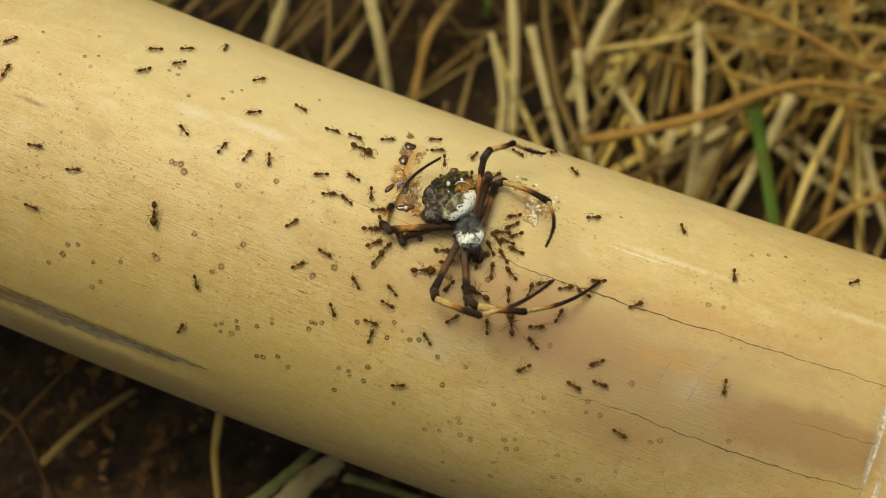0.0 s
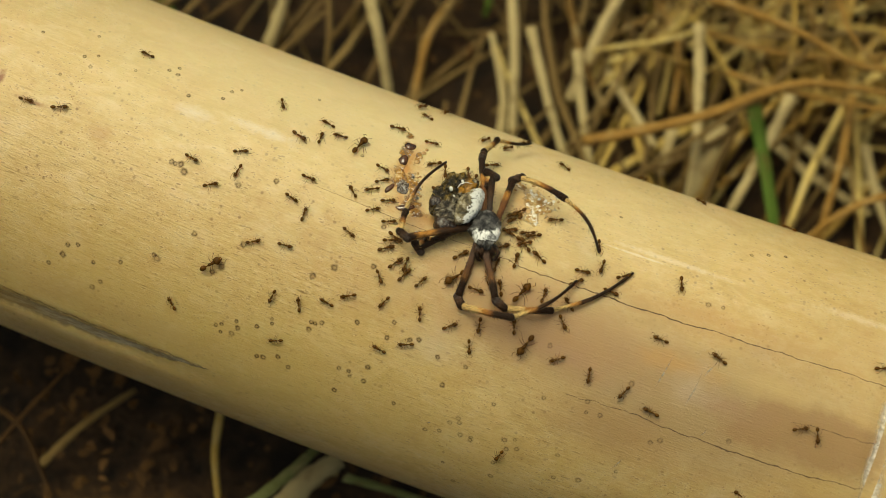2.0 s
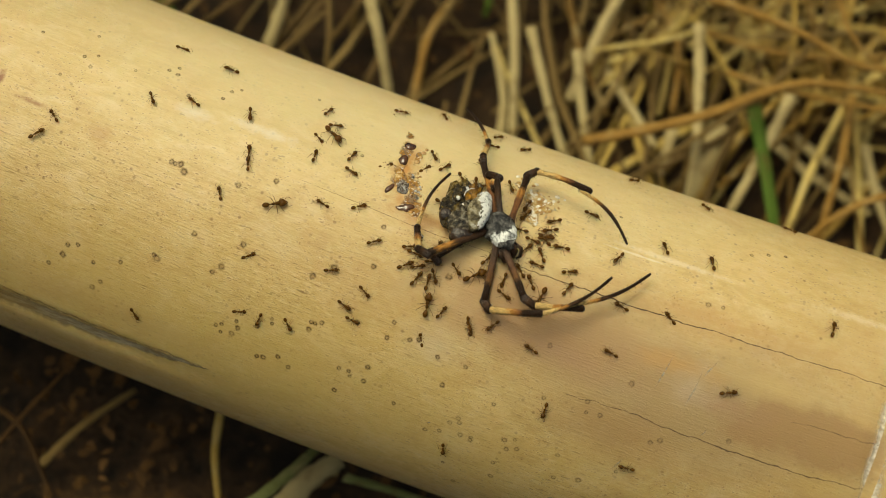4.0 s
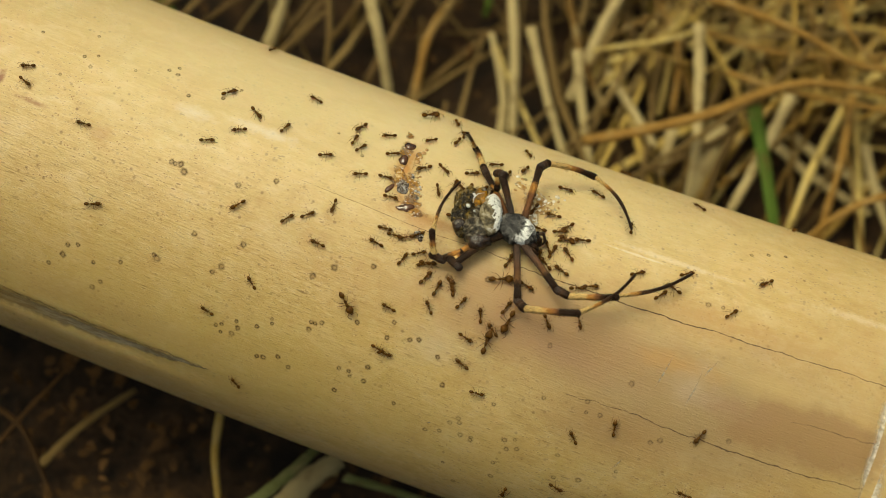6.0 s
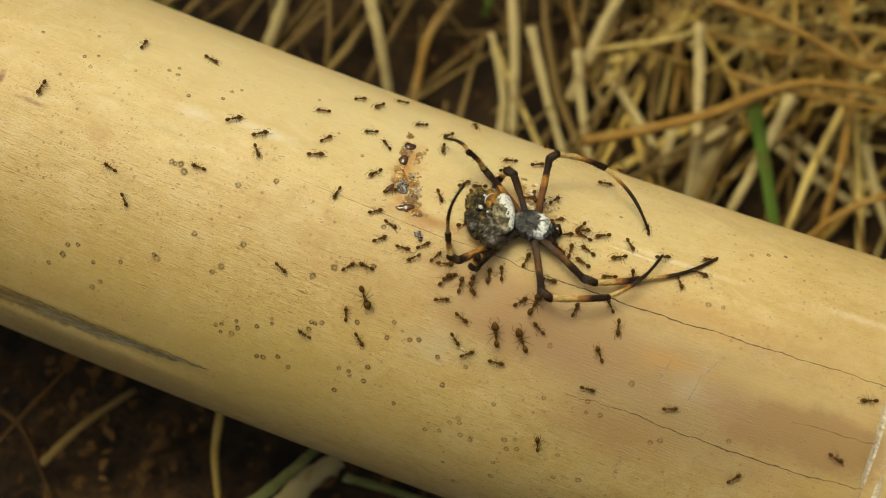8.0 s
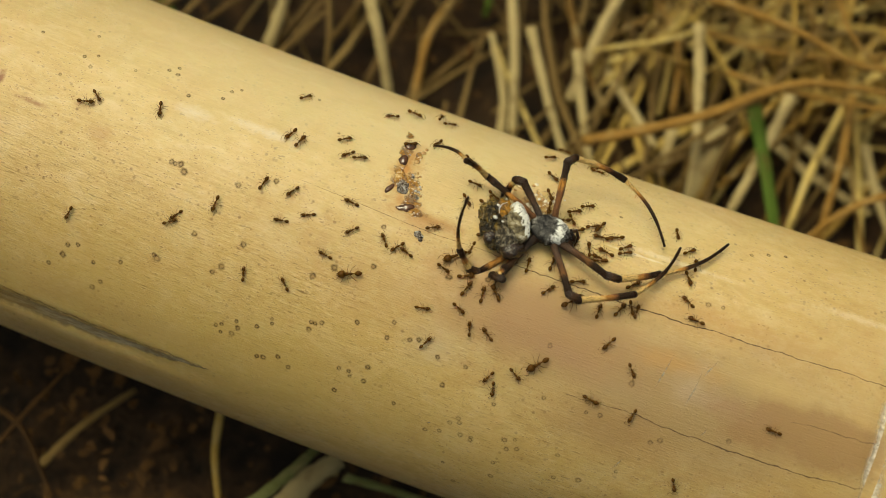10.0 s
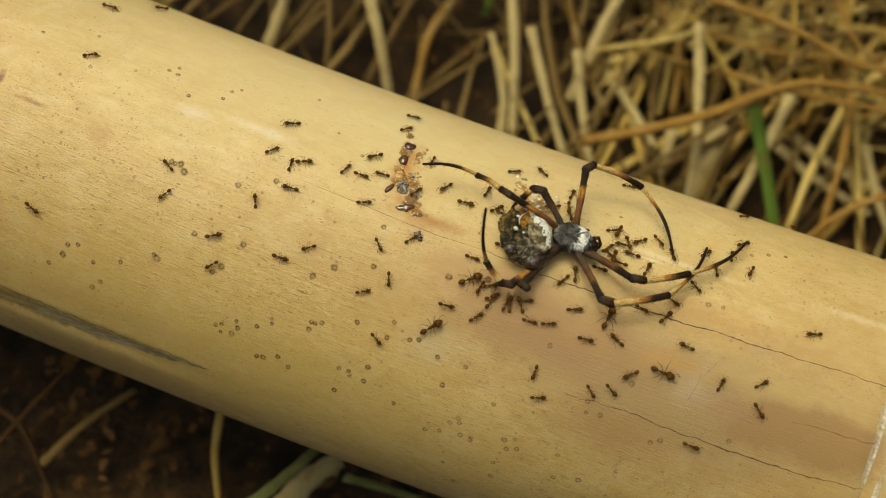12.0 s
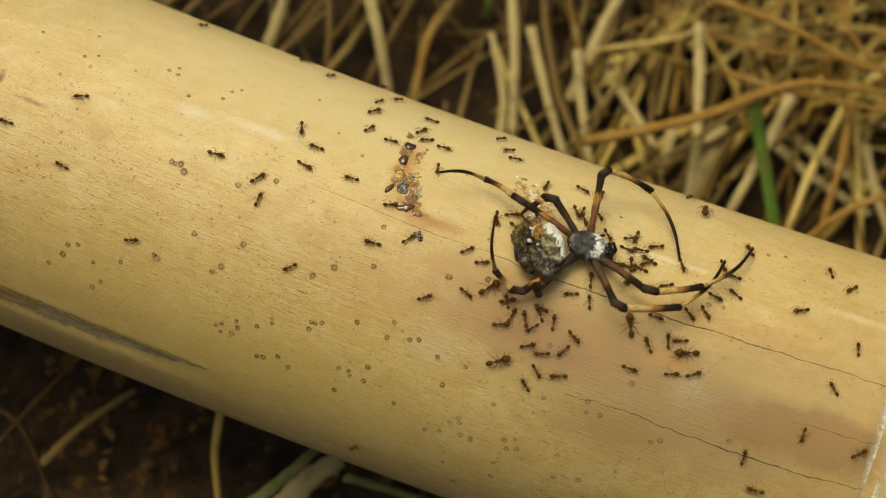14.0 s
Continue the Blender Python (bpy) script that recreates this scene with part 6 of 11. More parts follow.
    crawl(workers[11], [(0, -78.7, 27.3, 12), (0.25, -76.8, 30, -30), (0.5, -74.9, 32.7, -71), (0.75, -72.2, 33.1, -25), (1, -69.6, 33.5, 21), (1.5, -58.6, 27.9, 21), (2, -49.2, 19.7, 31), (2.25, -50, 16.4, 75), (2.5, -50.8, 13.1, 119), (2.75, -48.1, 9.8, 52), (3, -45.4, 6.6, -15), (3.38, -41.9, 13.8, 38), (3.75, -38.3, 21.1, 90), (4.55, -45.5, -6.2, 99), (4.87, -43.7, -3.7, 41), (5.18, -42, -1.1, -18), (5.5, -40.2, 1.4, -76), (5.75, -41, -1.4, -3), (6, -41.8, -4.3, 71), (6.5, -41.7, -10.1, -6), (7, -39.6, -1.9, -60), (7.25, -39.2, -3.8, -10), (7.5, -38.8, -5.6, 39), (7.67, -38.3, -9.1, 94), (7.83, -37.8, -12.5, 148), (8, -37.3, -16, 203), (8.75, -48.1, -15.4, 175), (9.02, -47.1, -16, 121), (9.28, -46.1, -16.6, 68), (9.55, -45.2, -17.2, 14), (10.03, -41, -18.8, 56), (10.5, -36.7, -20.3, 98), (11, -42.5, -28, 133), (12.25, -42.1, -74.2, 127), (12.64, -52.9, -74.8, 174), (13.04, -63.6, -75.4, 221), (14, -65.5, -39.8, 256)])
    crawl(workers[12], [(0, -71.3, 29.5, 21), (0.5, -65.4, 22.4, 21), (1, -64.6, 22, 2), (1.5, -60.7, 17.6, 37), (2, -53.8, 14.5, -9), (2.5, -53.2, 14.5, -39), (2.75, -53.1, 14.6, 32), (3, -52.9, 14.8, 103), (3.75, -56.9, -2.8, 126), (4.15, -57.5, -0.2, 193), (4.55, -58.2, 2.4, 261), (5.03, -58.5, 9.6, 322), (5.5, -58.7, 16.8, 383), (6, -52.7, 8.2, 383), (6.17, -53.7, 11, 326), (6.33, -54.6, 13.9, 269), (6.5, -55.5, 16.7, 212), (7, -57.7, 18.2, 258), (7.5, -70.7, 28.4, 211), (9.14, -106.8, 28.4, 190), (9.89, -106.5, 31.9, 243), (10.65, -106.3, 35.3, 297), (11.4, -106.1, 38.7, 350), (13, -70.9, 38.7, 381), (13.5, -64.2, 40.3, 367), (14, -58.5, 41.7, 381)])
    crawl(workers[13], [(0, -49.8, 8.8, 76), (0.17, -49.9, 9.1, 19), (0.33, -50, 9.5, -38), (0.5, -50.1, 9.9, -95), (1, -49.2, 19.7, -68), (1.5, -40.9, 31.5, -29), (2, -34.2, 27.8, 6), (2.5, -32.7, 27.3, -65), (3, -31.7, 26.9, -49), (3.75, -31, 46, -59), (4.55, -23.8, 48.8, 0), (5.5, -13.1, 46.1, -10), (6.5, -13.2, 46.8, 21), (6.67, -13.2, 47.1, -39), (6.83, -13.1, 47.4, -98), (7, -13.1, 47.6, -158), (7.5, -18.3, 51.3, -138), (8, -26.4, 49.1, -193), (8.75, -23.4, 29.3, -186), (9.55, -38.6, 46.8, -175), (9.87, -38.9, 41.7, -230), (10.18, -39.2, 36.6, -285), (10.5, -39.5, 31.4, -339), (11, -34.7, 30.4, -359), (11.5, -28, 36.1, -380), (12, -19.7, 32.2, -330), (12.5, -12, 27.8, -370), (13, -11, 27.5, -290), (13.5, -10.7, 27.8, -340), (14, -10, 28, -325)])
    crawl(workers[14], [(0, -45.5, 8.3, 76), (0.5, -49.2, -6.4, 123), (0.67, -50, -1.6, 177), (0.83, -50.8, 3.2, 231), (1, -51.6, 8, 284), (1.5, -41.8, 10.8, 340), (2, -36, 14.9, 345), (2.5, -37.2, 24, 311), (2.75, -35.7, 25.4, 256), (3, -34.2, 26.9, 200), (3.38, -38.5, 33, 121), (3.75, -42.7, 39.1, 42), (4.55, -29.6, 19.8, 42), (5.03, -32.2, 23.5, 121), (5.5, -34.8, 27.2, 200), (5.75, -33.6, 22.5, 121), (6, -32.5, 17.9, 41), (6.5, -25.3, 10.1, -21), (7, -26.1, 10.6, -10), (7.5, -26.2, 11.8, -10), (8, -22.4, 10.3, 34), (8.38, -24.2, 1.5, -32), (8.75, -26, -7.3, -97), (9.55, -23.3, 22.1, -91), (10.03, -24.8, 16.9, -140), (10.5, -26.2, 11.8, -190), (11, -26.2, 11.9, -148), (11.25, -25.8, 10.4, -79), (11.5, -25.4, 8.8, -10), (12, -24.7, 9, 22), (12.5, -21.4, 7.9, 22), (13, -20.4, 7.4, 22), (13.5, -20.3, 7.7, 22), (14, -20.5, 6.9, 22)])
    crawl(workers[15], [(0, -41.9, 6.7, -68), (0.5, -42.5, 13.6, -117), (0.75, -41.5, 16, -48), (1, -40.5, 18.5, 21), (1.5, -36.6, 9.8, 59), (2, -34.7, 7.8, -3), (2.5, -29.7, -5.2, 55), (3, -31.5, -0.9, 83), (3.75, -37.3, -16.7, 111), (4.15, -35.9, -15.6, 37), (4.55, -34.5, -14.5, -36), (5.5, -28.1, -5.4, -93), (5.75, -28.5, -6.3, -16), (6, -28.8, -7.1, 61), (6.5, -24.3, -26.2, 74), (7, -27, -42, 100), (7.5, -20, -27.7, 42), (8.76, -24.7, -73.7, 112), (9.9, -27.8, -73.6, 190), (11.04, -30.9, -73.4, 269), (12.5, -25.5, -19.9, 336), (12.75, -25.1, -20.6, 263), (13, -24.6, -21.2, 189), (13.25, -27.9, -25.2, 133), (13.5, -31.2, -29.1, 77), (14, -30, -31.2, 68)])
    crawl(workers[16], [(0, -76.2, 43.4, 2), (0.5, -64, 33.3, 21), (1, -54.1, 32, -9), (1.5, -48.2, 32.7, 6), (2, -39.3, 30, 30), (2.17, -39.3, 30, 87), (2.33, -39.4, 30, 144), (2.5, -39.5, 30, 201), (2.75, -40.1, 31.5, 278), (3, -40.8, 33.1, 356), (3.38, -36.5, 38.6, 313), (3.75, -32.3, 44.2, 271), (4.55, -40.5, 63.3, 265), (5.5, -34.1, 79.2, 250), (5.75, -35, 76.9, 192), (6, -35.8, 74.6, 133), (6.5, -32.1, 63.3, 70), (7, -26.5, 48.4, 78), (7.5, -22.4, 39.5, 40), (8, -21, 39.7, 108), (8.38, -20.5, 29.9, 151), (8.75, -20, 20, 194), (9.55, -31.1, 44, 205), (10.03, -32, 37.2, 128), (10.5, -32.9, 30.4, 50), (10.75, -31, 33.2, 7), (11, -29, 36, -35), (11.5, -21.1, 43, -42), (12, -15.2, 43, -31), (12.5, -11.5, 46.6, -43), (13, -7.6, 56.7, -83), (13.5, -10.1, 74.2, -118), (14, -13.5, 84.4, -115)])
    crawl(soldiers[0], [(0, -56.1, 32.2, -71), (0.5, -53.4, 40.3, -9), (1, -49.1, 43.6, -58), (1.5, -44.7, 42.5, -25), (2, -44.7, 40, 49), (2.5, -44.8, 39.7, 31), (3, -43.7, 37.3, 49), (3.75, -40.1, 18.4, 44), (4.55, -33.6, 20.7, -27), (5.5, -24.9, 31.2, -65), (6, -21.7, 36.4, -41), (6.5, -18.1, 45.9, -10), (7, -18.2, 37.9, 50), (7.5, -17.3, 31.8, 74), (7.75, -18.2, 32.5, 12), (8, -19.1, 33.2, -50), (8.25, -18.6, 39.4, 7), (8.5, -18, 45.5, 64), (8.75, -17.5, 51.7, 121), (9.55, -22.6, 23.2, 115), (9.87, -22.5, 27, 175), (10.18, -22.4, 30.8, 235), (10.5, -22.3, 34.5, 294), (11, -17.2, 42.1, 324), (11.5, -11, 48.7, 349), (12, -7.4, 35, 410), (12.5, -3.7, 34.7, 390), (13, 5.1, 36.2, 380), (13.5, 5.8, 37.3, 380), (14, 4.5, 37.4, 395)])
    crawl(workers[17], [(0, -34.6, -9.7, 8), (0.5, -33.6, -4.3, -23), (1, -26.5, 4.3, -42), (1.5, -25.7, 4.9, -69), (1.75, -26.3, 6.1, -145), (2, -26.9, 7.2, -221), (2.25, -27.9, 6.5, -168), (2.5, -28.8, 5.8, -115), (3, -31.2, 14, -88), (3.38, -25.8, 17, -44), (3.75, -20.5, 20, 0), (4.15, -21, 16.9, 61), (4.55, -21.5, 13.9, 121), (5.5, -26.9, 2.2, 111), (5.75, -26.9, 1.6, 157), (6, -26.9, 1.1, 204), (6.5, -28.9, -1, 265), (7, -31.8, 6, 203), (7.25, -34.5, 16.8, 247), (7.5, -37.2, 27.6, 290), (8, -33.6, 33.8, 338), (8.38, -30.8, 25.6, 388), (8.75, -28, 17.4, 438), (9.15, -29.9, 17.7, 500), (9.55, -31.7, 18.1, 562), (10.5, -39.4, 25.2, 531), (11, -39.6, 24.5, 526), (11.5, -40.1, 22.4, 511), (12, -41.2, 19.6, 476), (12.5, -40.8, 20.7, 471), (13, -40.6, 20.1, 476), (13.5, -40.6, 20.1, 452), (14, -40.9, 18.9, 447)])
    crawl(workers[18], [(0, -30.6, -10.5, 0), (0.5, -30.3, -10.6, 28), (1, -28.4, -12, 8), (1.17, -28.4, -11.6, 65), (1.33, -28.4, -11.2, 123), (1.5, -28.4, -10.8, 180), (1.75, -32, -8.1, 137), (2, -35.6, -5.3, 94), (2.5, -35, -17.5, 33), (3, -35.1, -18.7, 37), (3.38, -35.2, -27.6, -19), (3.75, -35.3, -36.4, -74), (4.55, -32.9, -6.1, -77), (5.03, -32.7, -11.2, -1), (5.5, -32.6, -16.3, 74), (5.75, -36, -17.9, 119), (6, -39.4, -19.5, 165), (6.25, -37, -19.5, 100), (6.5, -34.7, -19.4, 35), (7, -32.8, -22.6, 63), (7.5, -32.3, -24.4, 87), (8, -33.1, -28.4, 44), (8.75, -22.1, -28.6, -9), (9.15, -23.4, -27.3, -85), (9.55, -24.7, -26.1, -160), (10.5, -32.7, -22.1, -129), (11, -44.2, -5.7, -140), (11.5, -49, 11.3, -158), (12, -56.7, 18.9, -208), (12.5, -60, 15.2, -189), (13, -60.4, 15.1, -189), (13.5, -65.9, 12.4, -173), (14, -74.7, 9.5, -156)])
    crawl(soldiers[1], [(0, -28.7, -6.7, -6), (0.5, -27.6, -8.3, -6), (1, -25.9, -10.8, 28), (1.25, -26.3, -9.6, 104), (1.5, -26.6, -8.4, 180), (1.75, -27.9, -7.9, 128), (2, -29.1, -7.3, 75), (2.5, -30, -24.7, 80), (2.75, -33.8, -25.3, 10), (3, -37.7, -25.9, -61), (3.75, -35.1, -7.1, -55), (4.15, -33.4, -9.3, -1), (4.55, -31.7, -11.4, 53), (5.5, -27.2, -25, 47), (6, -20.8, -33.9, 51), (6.5, -17.1, -39.2, 22), (7.47, -12, -74.1, 22), (12.88, 35.6, -74.7, -29), (14, 30.5, -34.1, -94)])
    crawl(workers[19], [(0, -25.4, -13.8, 30), (0.5, -25.9, -16.8, 57), (1, -24.9, -26.1, 40), (1.5, -18.7, -34, 51), (2, -18.7, -43.9, 81), (2.99, -15, -80.3, 31), (4.6, 9, -72.1, -39), (5.5, 14.4, -40.1, -48), (5.96, 16.1, -56.9, 12), (6.42, 17.8, -73.7, 72), (6.56, 19, -74.5, 14), (6.7, 20.1, -75.3, -44), (6.84, 21.3, -76.1, -102), (7.5, 15.4, -53.7, -97), (8, 14.8, -53.6, -111), (8.75, 3.6, -48.6, -142), (9.15, 4.9, -45.4, -90), (9.55, 6.2, -42.2, -39), (10.5, 14.3, -34.2, 12), (11, 14.6, -34.7, -54), (11.5, 15.7, -32.7, 11), (12, 16.4, -33.7, 12), (12.5, 16.2, -33.4, 11), (13, 23.8, -35.6, 47), (13.5, 28.6, -53.8, 83), (14, 31.4, -53.8, 88)])
    crawl(workers[20], [(0, -17.8, -21.5, -145), (0.5, -18.7, -22.7, -144), (1, -18.7, -22.7, -144), (1.5, -19.4, -25.8, -195), (2, -20.9, -32.7, -206), (2.5, -24.6, -30.4, -167), (3, -28.2, -14.8, -104), (3.38, -22.3, -14.6, -53), (3.75, -16.5, -14.4, -3), (4.02, -17.1, -14.3, -61), (4.28, -17.8, -14.2, -120), (4.55, -18.5, -14.1, -178), (5.5, -25.8, -13.9, -133), (6, -25.2, -15.8, -149), (6.25, -25, -16.2, -221), (6.5, -24.7, -16.6, -294), (6.67, -25.1, -17.8, -236), (6.83, -25.5, -19, -178), (7, -25.9, -20.1, -120), (7.5, -21.7, -13.3, -151), (8, -28.3, -14.7, -149), (8.75, -38.7, -8.2, -150), (9.15, -37.2, -7.8, -74), (9.55, -35.7, -7.5, 2), (10.03, -31.6, -8.1, 42), (10.5, -27.4, -8.7, 83), (11, -24.6, -17.6, 46), (11.5, -22.9, -23.2, 100), (11.75, -23.1, -26.2, 56), (12, -23.3, -29.3, 12), (12.25, -22.3, -27.2, -32), (12.5, -21.4, -25.1, -76), (13, -19.5, -22.2, -91), (13.5, -19.3, -15.6, -93), (13.75, -17.7, -17.3, -42), (14, -16.1, -19, 8)])
    crawl(workers[21], [(0, -16.9, -16.8, 31), (1, -17.4, -17.1, 31), (1.5, -18, -18.8, 0), (2, -18.3, -19.1, 8), (2.17, -18.4, -19.3, -52), (2.33, -18.5, -19.5, -111), (2.5, -18.5, -19.7, -171), (3, -19.9, -23, -170), (3.25, -23.3, -25.5, -227), (3.5, -26.7, -28, -284), (3.75, -30.2, -30.5, -341), (4.55, -12.5, -27.3, -350), (5.03, -15.5, -30.7, -419), (5.5, -18.4, -34, -489), (6, -18.4, -20.5, -492), (6.5, -18.8, -15.2, -510), (6.75, -19, -18.3, -585), (7, -19.2, -21.5, -660), (7.5, -20.9, -19.3, -662), (7.67, -21, -21.7, -608), (7.83, -21, -24.2, -554), (8, -21.1, -26.6, -500), (8.75, -29.2, -13.6, -481), (9.15, -27.5, -13.5, -414), (9.55, -25.8, -13.4, -348), (10.5, -17.6, -17.8, -295), (10.75, -17.4, -16.8, -216), (11, -17.3, -15.9, -136), (11.5, -17.4, -13.9, -127), (12, -16.8, -11.9, -94), (12.5, -16.5, -10.2, -95), (13, -15.6, -10.5, -95), (13.5, -15, -11.5, -66), (14, -15.5, -9.9, -80)])
    crawl(workers[22], [(0, -32.8, 5.4, -157), (0.5, -42.2, -4.4, -223), (0.75, -41.1, -1.9, -145), (1, -40, 0.6, -68), (1.25, -35.5, 0.7, -22), (1.5, -31, 0.8, 24), (2, -24.1, -3.2, -12), (2.5, -14.5, -25, 38), (3, -13.1, -23.5, -31), (3.38, -8.6, -28.1, -98), (3.75, -4, -32.7, -164), (4.55, -20.4, -20, -161), (5.03, -17.9, -23, -213), (5.5, -15.4, -26, -266), (6, -13.8, -29, -258), (6.5, -13.8, -29, -258), (6.75, -12.6, -29.5, -303), (7, -11.3, -30, -348), (7.5, -8.6, -22.7, -285), (9.05, -12.3, -80, -300), (10.24, -0.4, -80.5, -353), (11.42, 11.5, -81, -406), (12.5, 9.6, -41.2, -464), (12.75, 6.8, -34.1, -512), (13, 3.9, -27, -561), (13.5, -1.1, -29.1, -595), (13.75, -3.2, -29.7, -546), (14, -5.3, -30.3, -497)])
    crawl(workers[23], [(0, -27.7, 2.9, 169), (0.25, -28, 0.9, 97), (0.5, -28.4, -1.2, 24), (1, -23.5, -5.4, 26), (1.25, -24.7, -4.5, 81), (1.5, -25.9, -3.7, 136), (2, -35.4, -11.4, 167), (2.5, -37.6, -10.9, 239), (2.75, -38.5, -9.9, 164), (3, -39.3, -8.9, 89), (3.38, -38, -18.1, 19), (3.75, -36.6, -27.4, -52), (4.55, -34, 2.3, -62), (5.03, -32.3, -3.2, 9), (5.5, -30.7, -8.8, 80), (6, -30.3, -9.1, 84), (6.17, -30.6, -8.8, 140), (6.33, -31, -8.5, 195), (6.5, -31.3, -8.2, 251), (7, -32.5, -7.9, 231), (7.5, -32.5, -6.5, 259), (7.75, -33.7, -6.1, 338), (8, -34.8, -5.8, 416), (8.75, -24.5, -12.6, 372), (9.15, -25.5, -10.6, 296), (9.55, -26.4, -8.7, 220), (10.5, -33.1, -0.3, 272), (10.75, -32.6, -0.9, 329), (11, -32, -1.5, 385), (11.25, -31.3, -3.6, 326), (11.5, -30.5, -5.7, 267), (11.75, -30, -2.1, 347), (12, -29.6, 1.5, 427), (12.5, -28.1, -15.5, 406), (13, -31.2, -12.2, 473), (13.5, -30.1, -14.1, 469), (14, -29, -15.4, 421)])
    crawl(workers[24], [(0, -24.1, 5.5, -70), (0.5, -24.4, 13, -69), (1, -23.5, 16, -30), (1.5, -22.7, 18.2, -50), (2, -18, 26.7, -50), (2.5, -15, 25.9, 0), (3, -9, 24.2, 33), (4.25, -11.6, 10, 79), (5.5, -14.3, -4.2, 125), (5.67, -14.2, -3.7, 182), (5.83, -14.2, -3.3, 239), (6, -14.1, -2.8, 297), (6.25, -12.5, -4.6, 357), (6.5, -10.8, -6.4, 418), (7, -11, -5.6, 408), (7.5, -10.9, -6.8, 397), (8, -10.5, -7.7, 409), (10.5, -7.3, -10.4, 346), (10.75, -5.5, -13.9, 388), (11, -3.7, -17.3, 431), (11.5, -3.4, -18.8, 450), (12, -3.3, -19.5, 392), (12.25, 3.4, -14.5, 328), (12.5, 10.2, -9.5, 264), (13, 12.8, 4.5, 326), (13.25, 16, 2.9, 269), (13.5, 19.1, 1.3, 212), (14, 12.3, 13.5, 200)])
    crawl(workers[25], [(0, -30.6, 10.2, 22), (0.5, -23.4, -1.8, -12), (1, -23, -1.3, -12), (1.5, -24.2, 0, -17), (2, -23.3, 0.9, 35), (2.5, -24.9, 0.7, 102), (2.75, -23.6, 1.9, 163), (3, -22.3, 3.1, 225), (3.75, -31, 14.6, 209), (4.15, -30.4, 12.3, 132), (4.55, -29.8, 10, 56), (5.5, -24.8, -1.2, -12), (6, -23, -0.7, 6), (6.25, -23.6, 1.4, -52), (6.5, -24.2, 3.5, -110), (6.75, -23.6, 5, -44), (7, -23.1, 6.6, 22), (7.5, -21, 4.5, 34), (8, -21.4, 3, 34), (8.75, -17.9, -15.4, -45), (9.55, -14.7, 14.4, -56), (9.87, -13.2, 10.7, 0), (10.18, -11.8, 7, 56), (10.5, -10.4, 3.4, 112), (10.75, -10.6, 3.7, 192), (11, -10.8, 4, 271), (11.5, -13.4, 5.4, 234), (12, -16.4, 26.4, 290), (12.25, -16.7, 26.9, 340), (12.5, -17.1, 27.3, 390), (13, -11.3, 21.4, 380), (13.5, -9.7, 17.6, 396), (14, -4, 22.8, 340)])
    crawl(workers[26], [(0, -27.3, 10, 159), (0.25, -27.4, 7.5, 99), (0.5, -27.5, 5, 39), (1, -21.3, 3.7, 23), (1.5, -20.8, 3, 23), (2, -21.1, 6, 22), (2.5, -22.1, 5.2, 0), (2.67, -22, 5.2, -58), (2.83, -21.9, 5.2, -116), (3, -21.9, 5.3, -174), (3.38, -27.3, 2.1, -95), (3.75, -32.8, -1, -16), (4.55, -16.7, 7.8, -17), (5.03, -20.1, 5.8, -87), (5.5, -23.6, 3.8, -157), (5.67, -22.7, 4.1, -103), (5.83, -21.9, 4.4, -49), (6, -21, 4.7, 6), (6.17, -21.1, 6.2, 63), (6.33, -21.2, 7.8, 120), (6.5, -21.2, 9.4, 177), (7, -26.6, 16.8, 242), (7.17, -24.9, 15.2, 297), (7.33, -23.3, 13.6, 352), (7.5, -21.7, 11.9, 407), (8, -19.3, 12.2, 345), (8.38, -18.4, 21.9, 300), (8.75, -17.5, 31.6, 254), (9.15, -20, 31.2, 206), (9.55, -22.4, 30.8, 158), (10.5, -30.7, 22.5, 210), (11, -30.3, 24.7, 250), (11.5, -30.1, 26.1, 215), (12.5, -30.4, 25.9, 220), (13, -30.4, 26.1, 240), (13.5, -30.7, 27.1, 250), (14, -32.1, 32.7, 225)])
    crawl(workers[27], [(0, -34.4, 21.6, 51), (0.5, -33.9, 21.6, 21), (1.5, -32.4, 20.6, 51), (2, -33, 18.2, 92), (2.17, -33.4, 19.5, 35), (2.33, -33.9, 20.7, -22), (2.5, -34.3, 22, -79), (3, -31.4, 22.1, -14), (3.75, -27.3, 40.8, 36), (4.55, -22.5, 11.3, 47), (5.5, -17.2, 22.5, 18), (6, -15.4, 20.3, 70), (6.5, -14.7, 16.7, 61), (7, -14.4, 14.5, 71), (7.5, -14.3, 14.8, 61), (8, -13.1, 14.8, 43), (8.38, -14.4, 5.8, -3), (8.75, -15.8, -3.3, -49), (9.55, -8.4, 23.8, -55), (10.03, -8.8, 18.1, -14), (10.5, -9.3, 12.5, 27), (11, -7.4, 12.1, 5), (11.5, -6, 12.9, -6), (13, -3.4, 13.4, 21), (14, -3.2, 13.6, 20)])
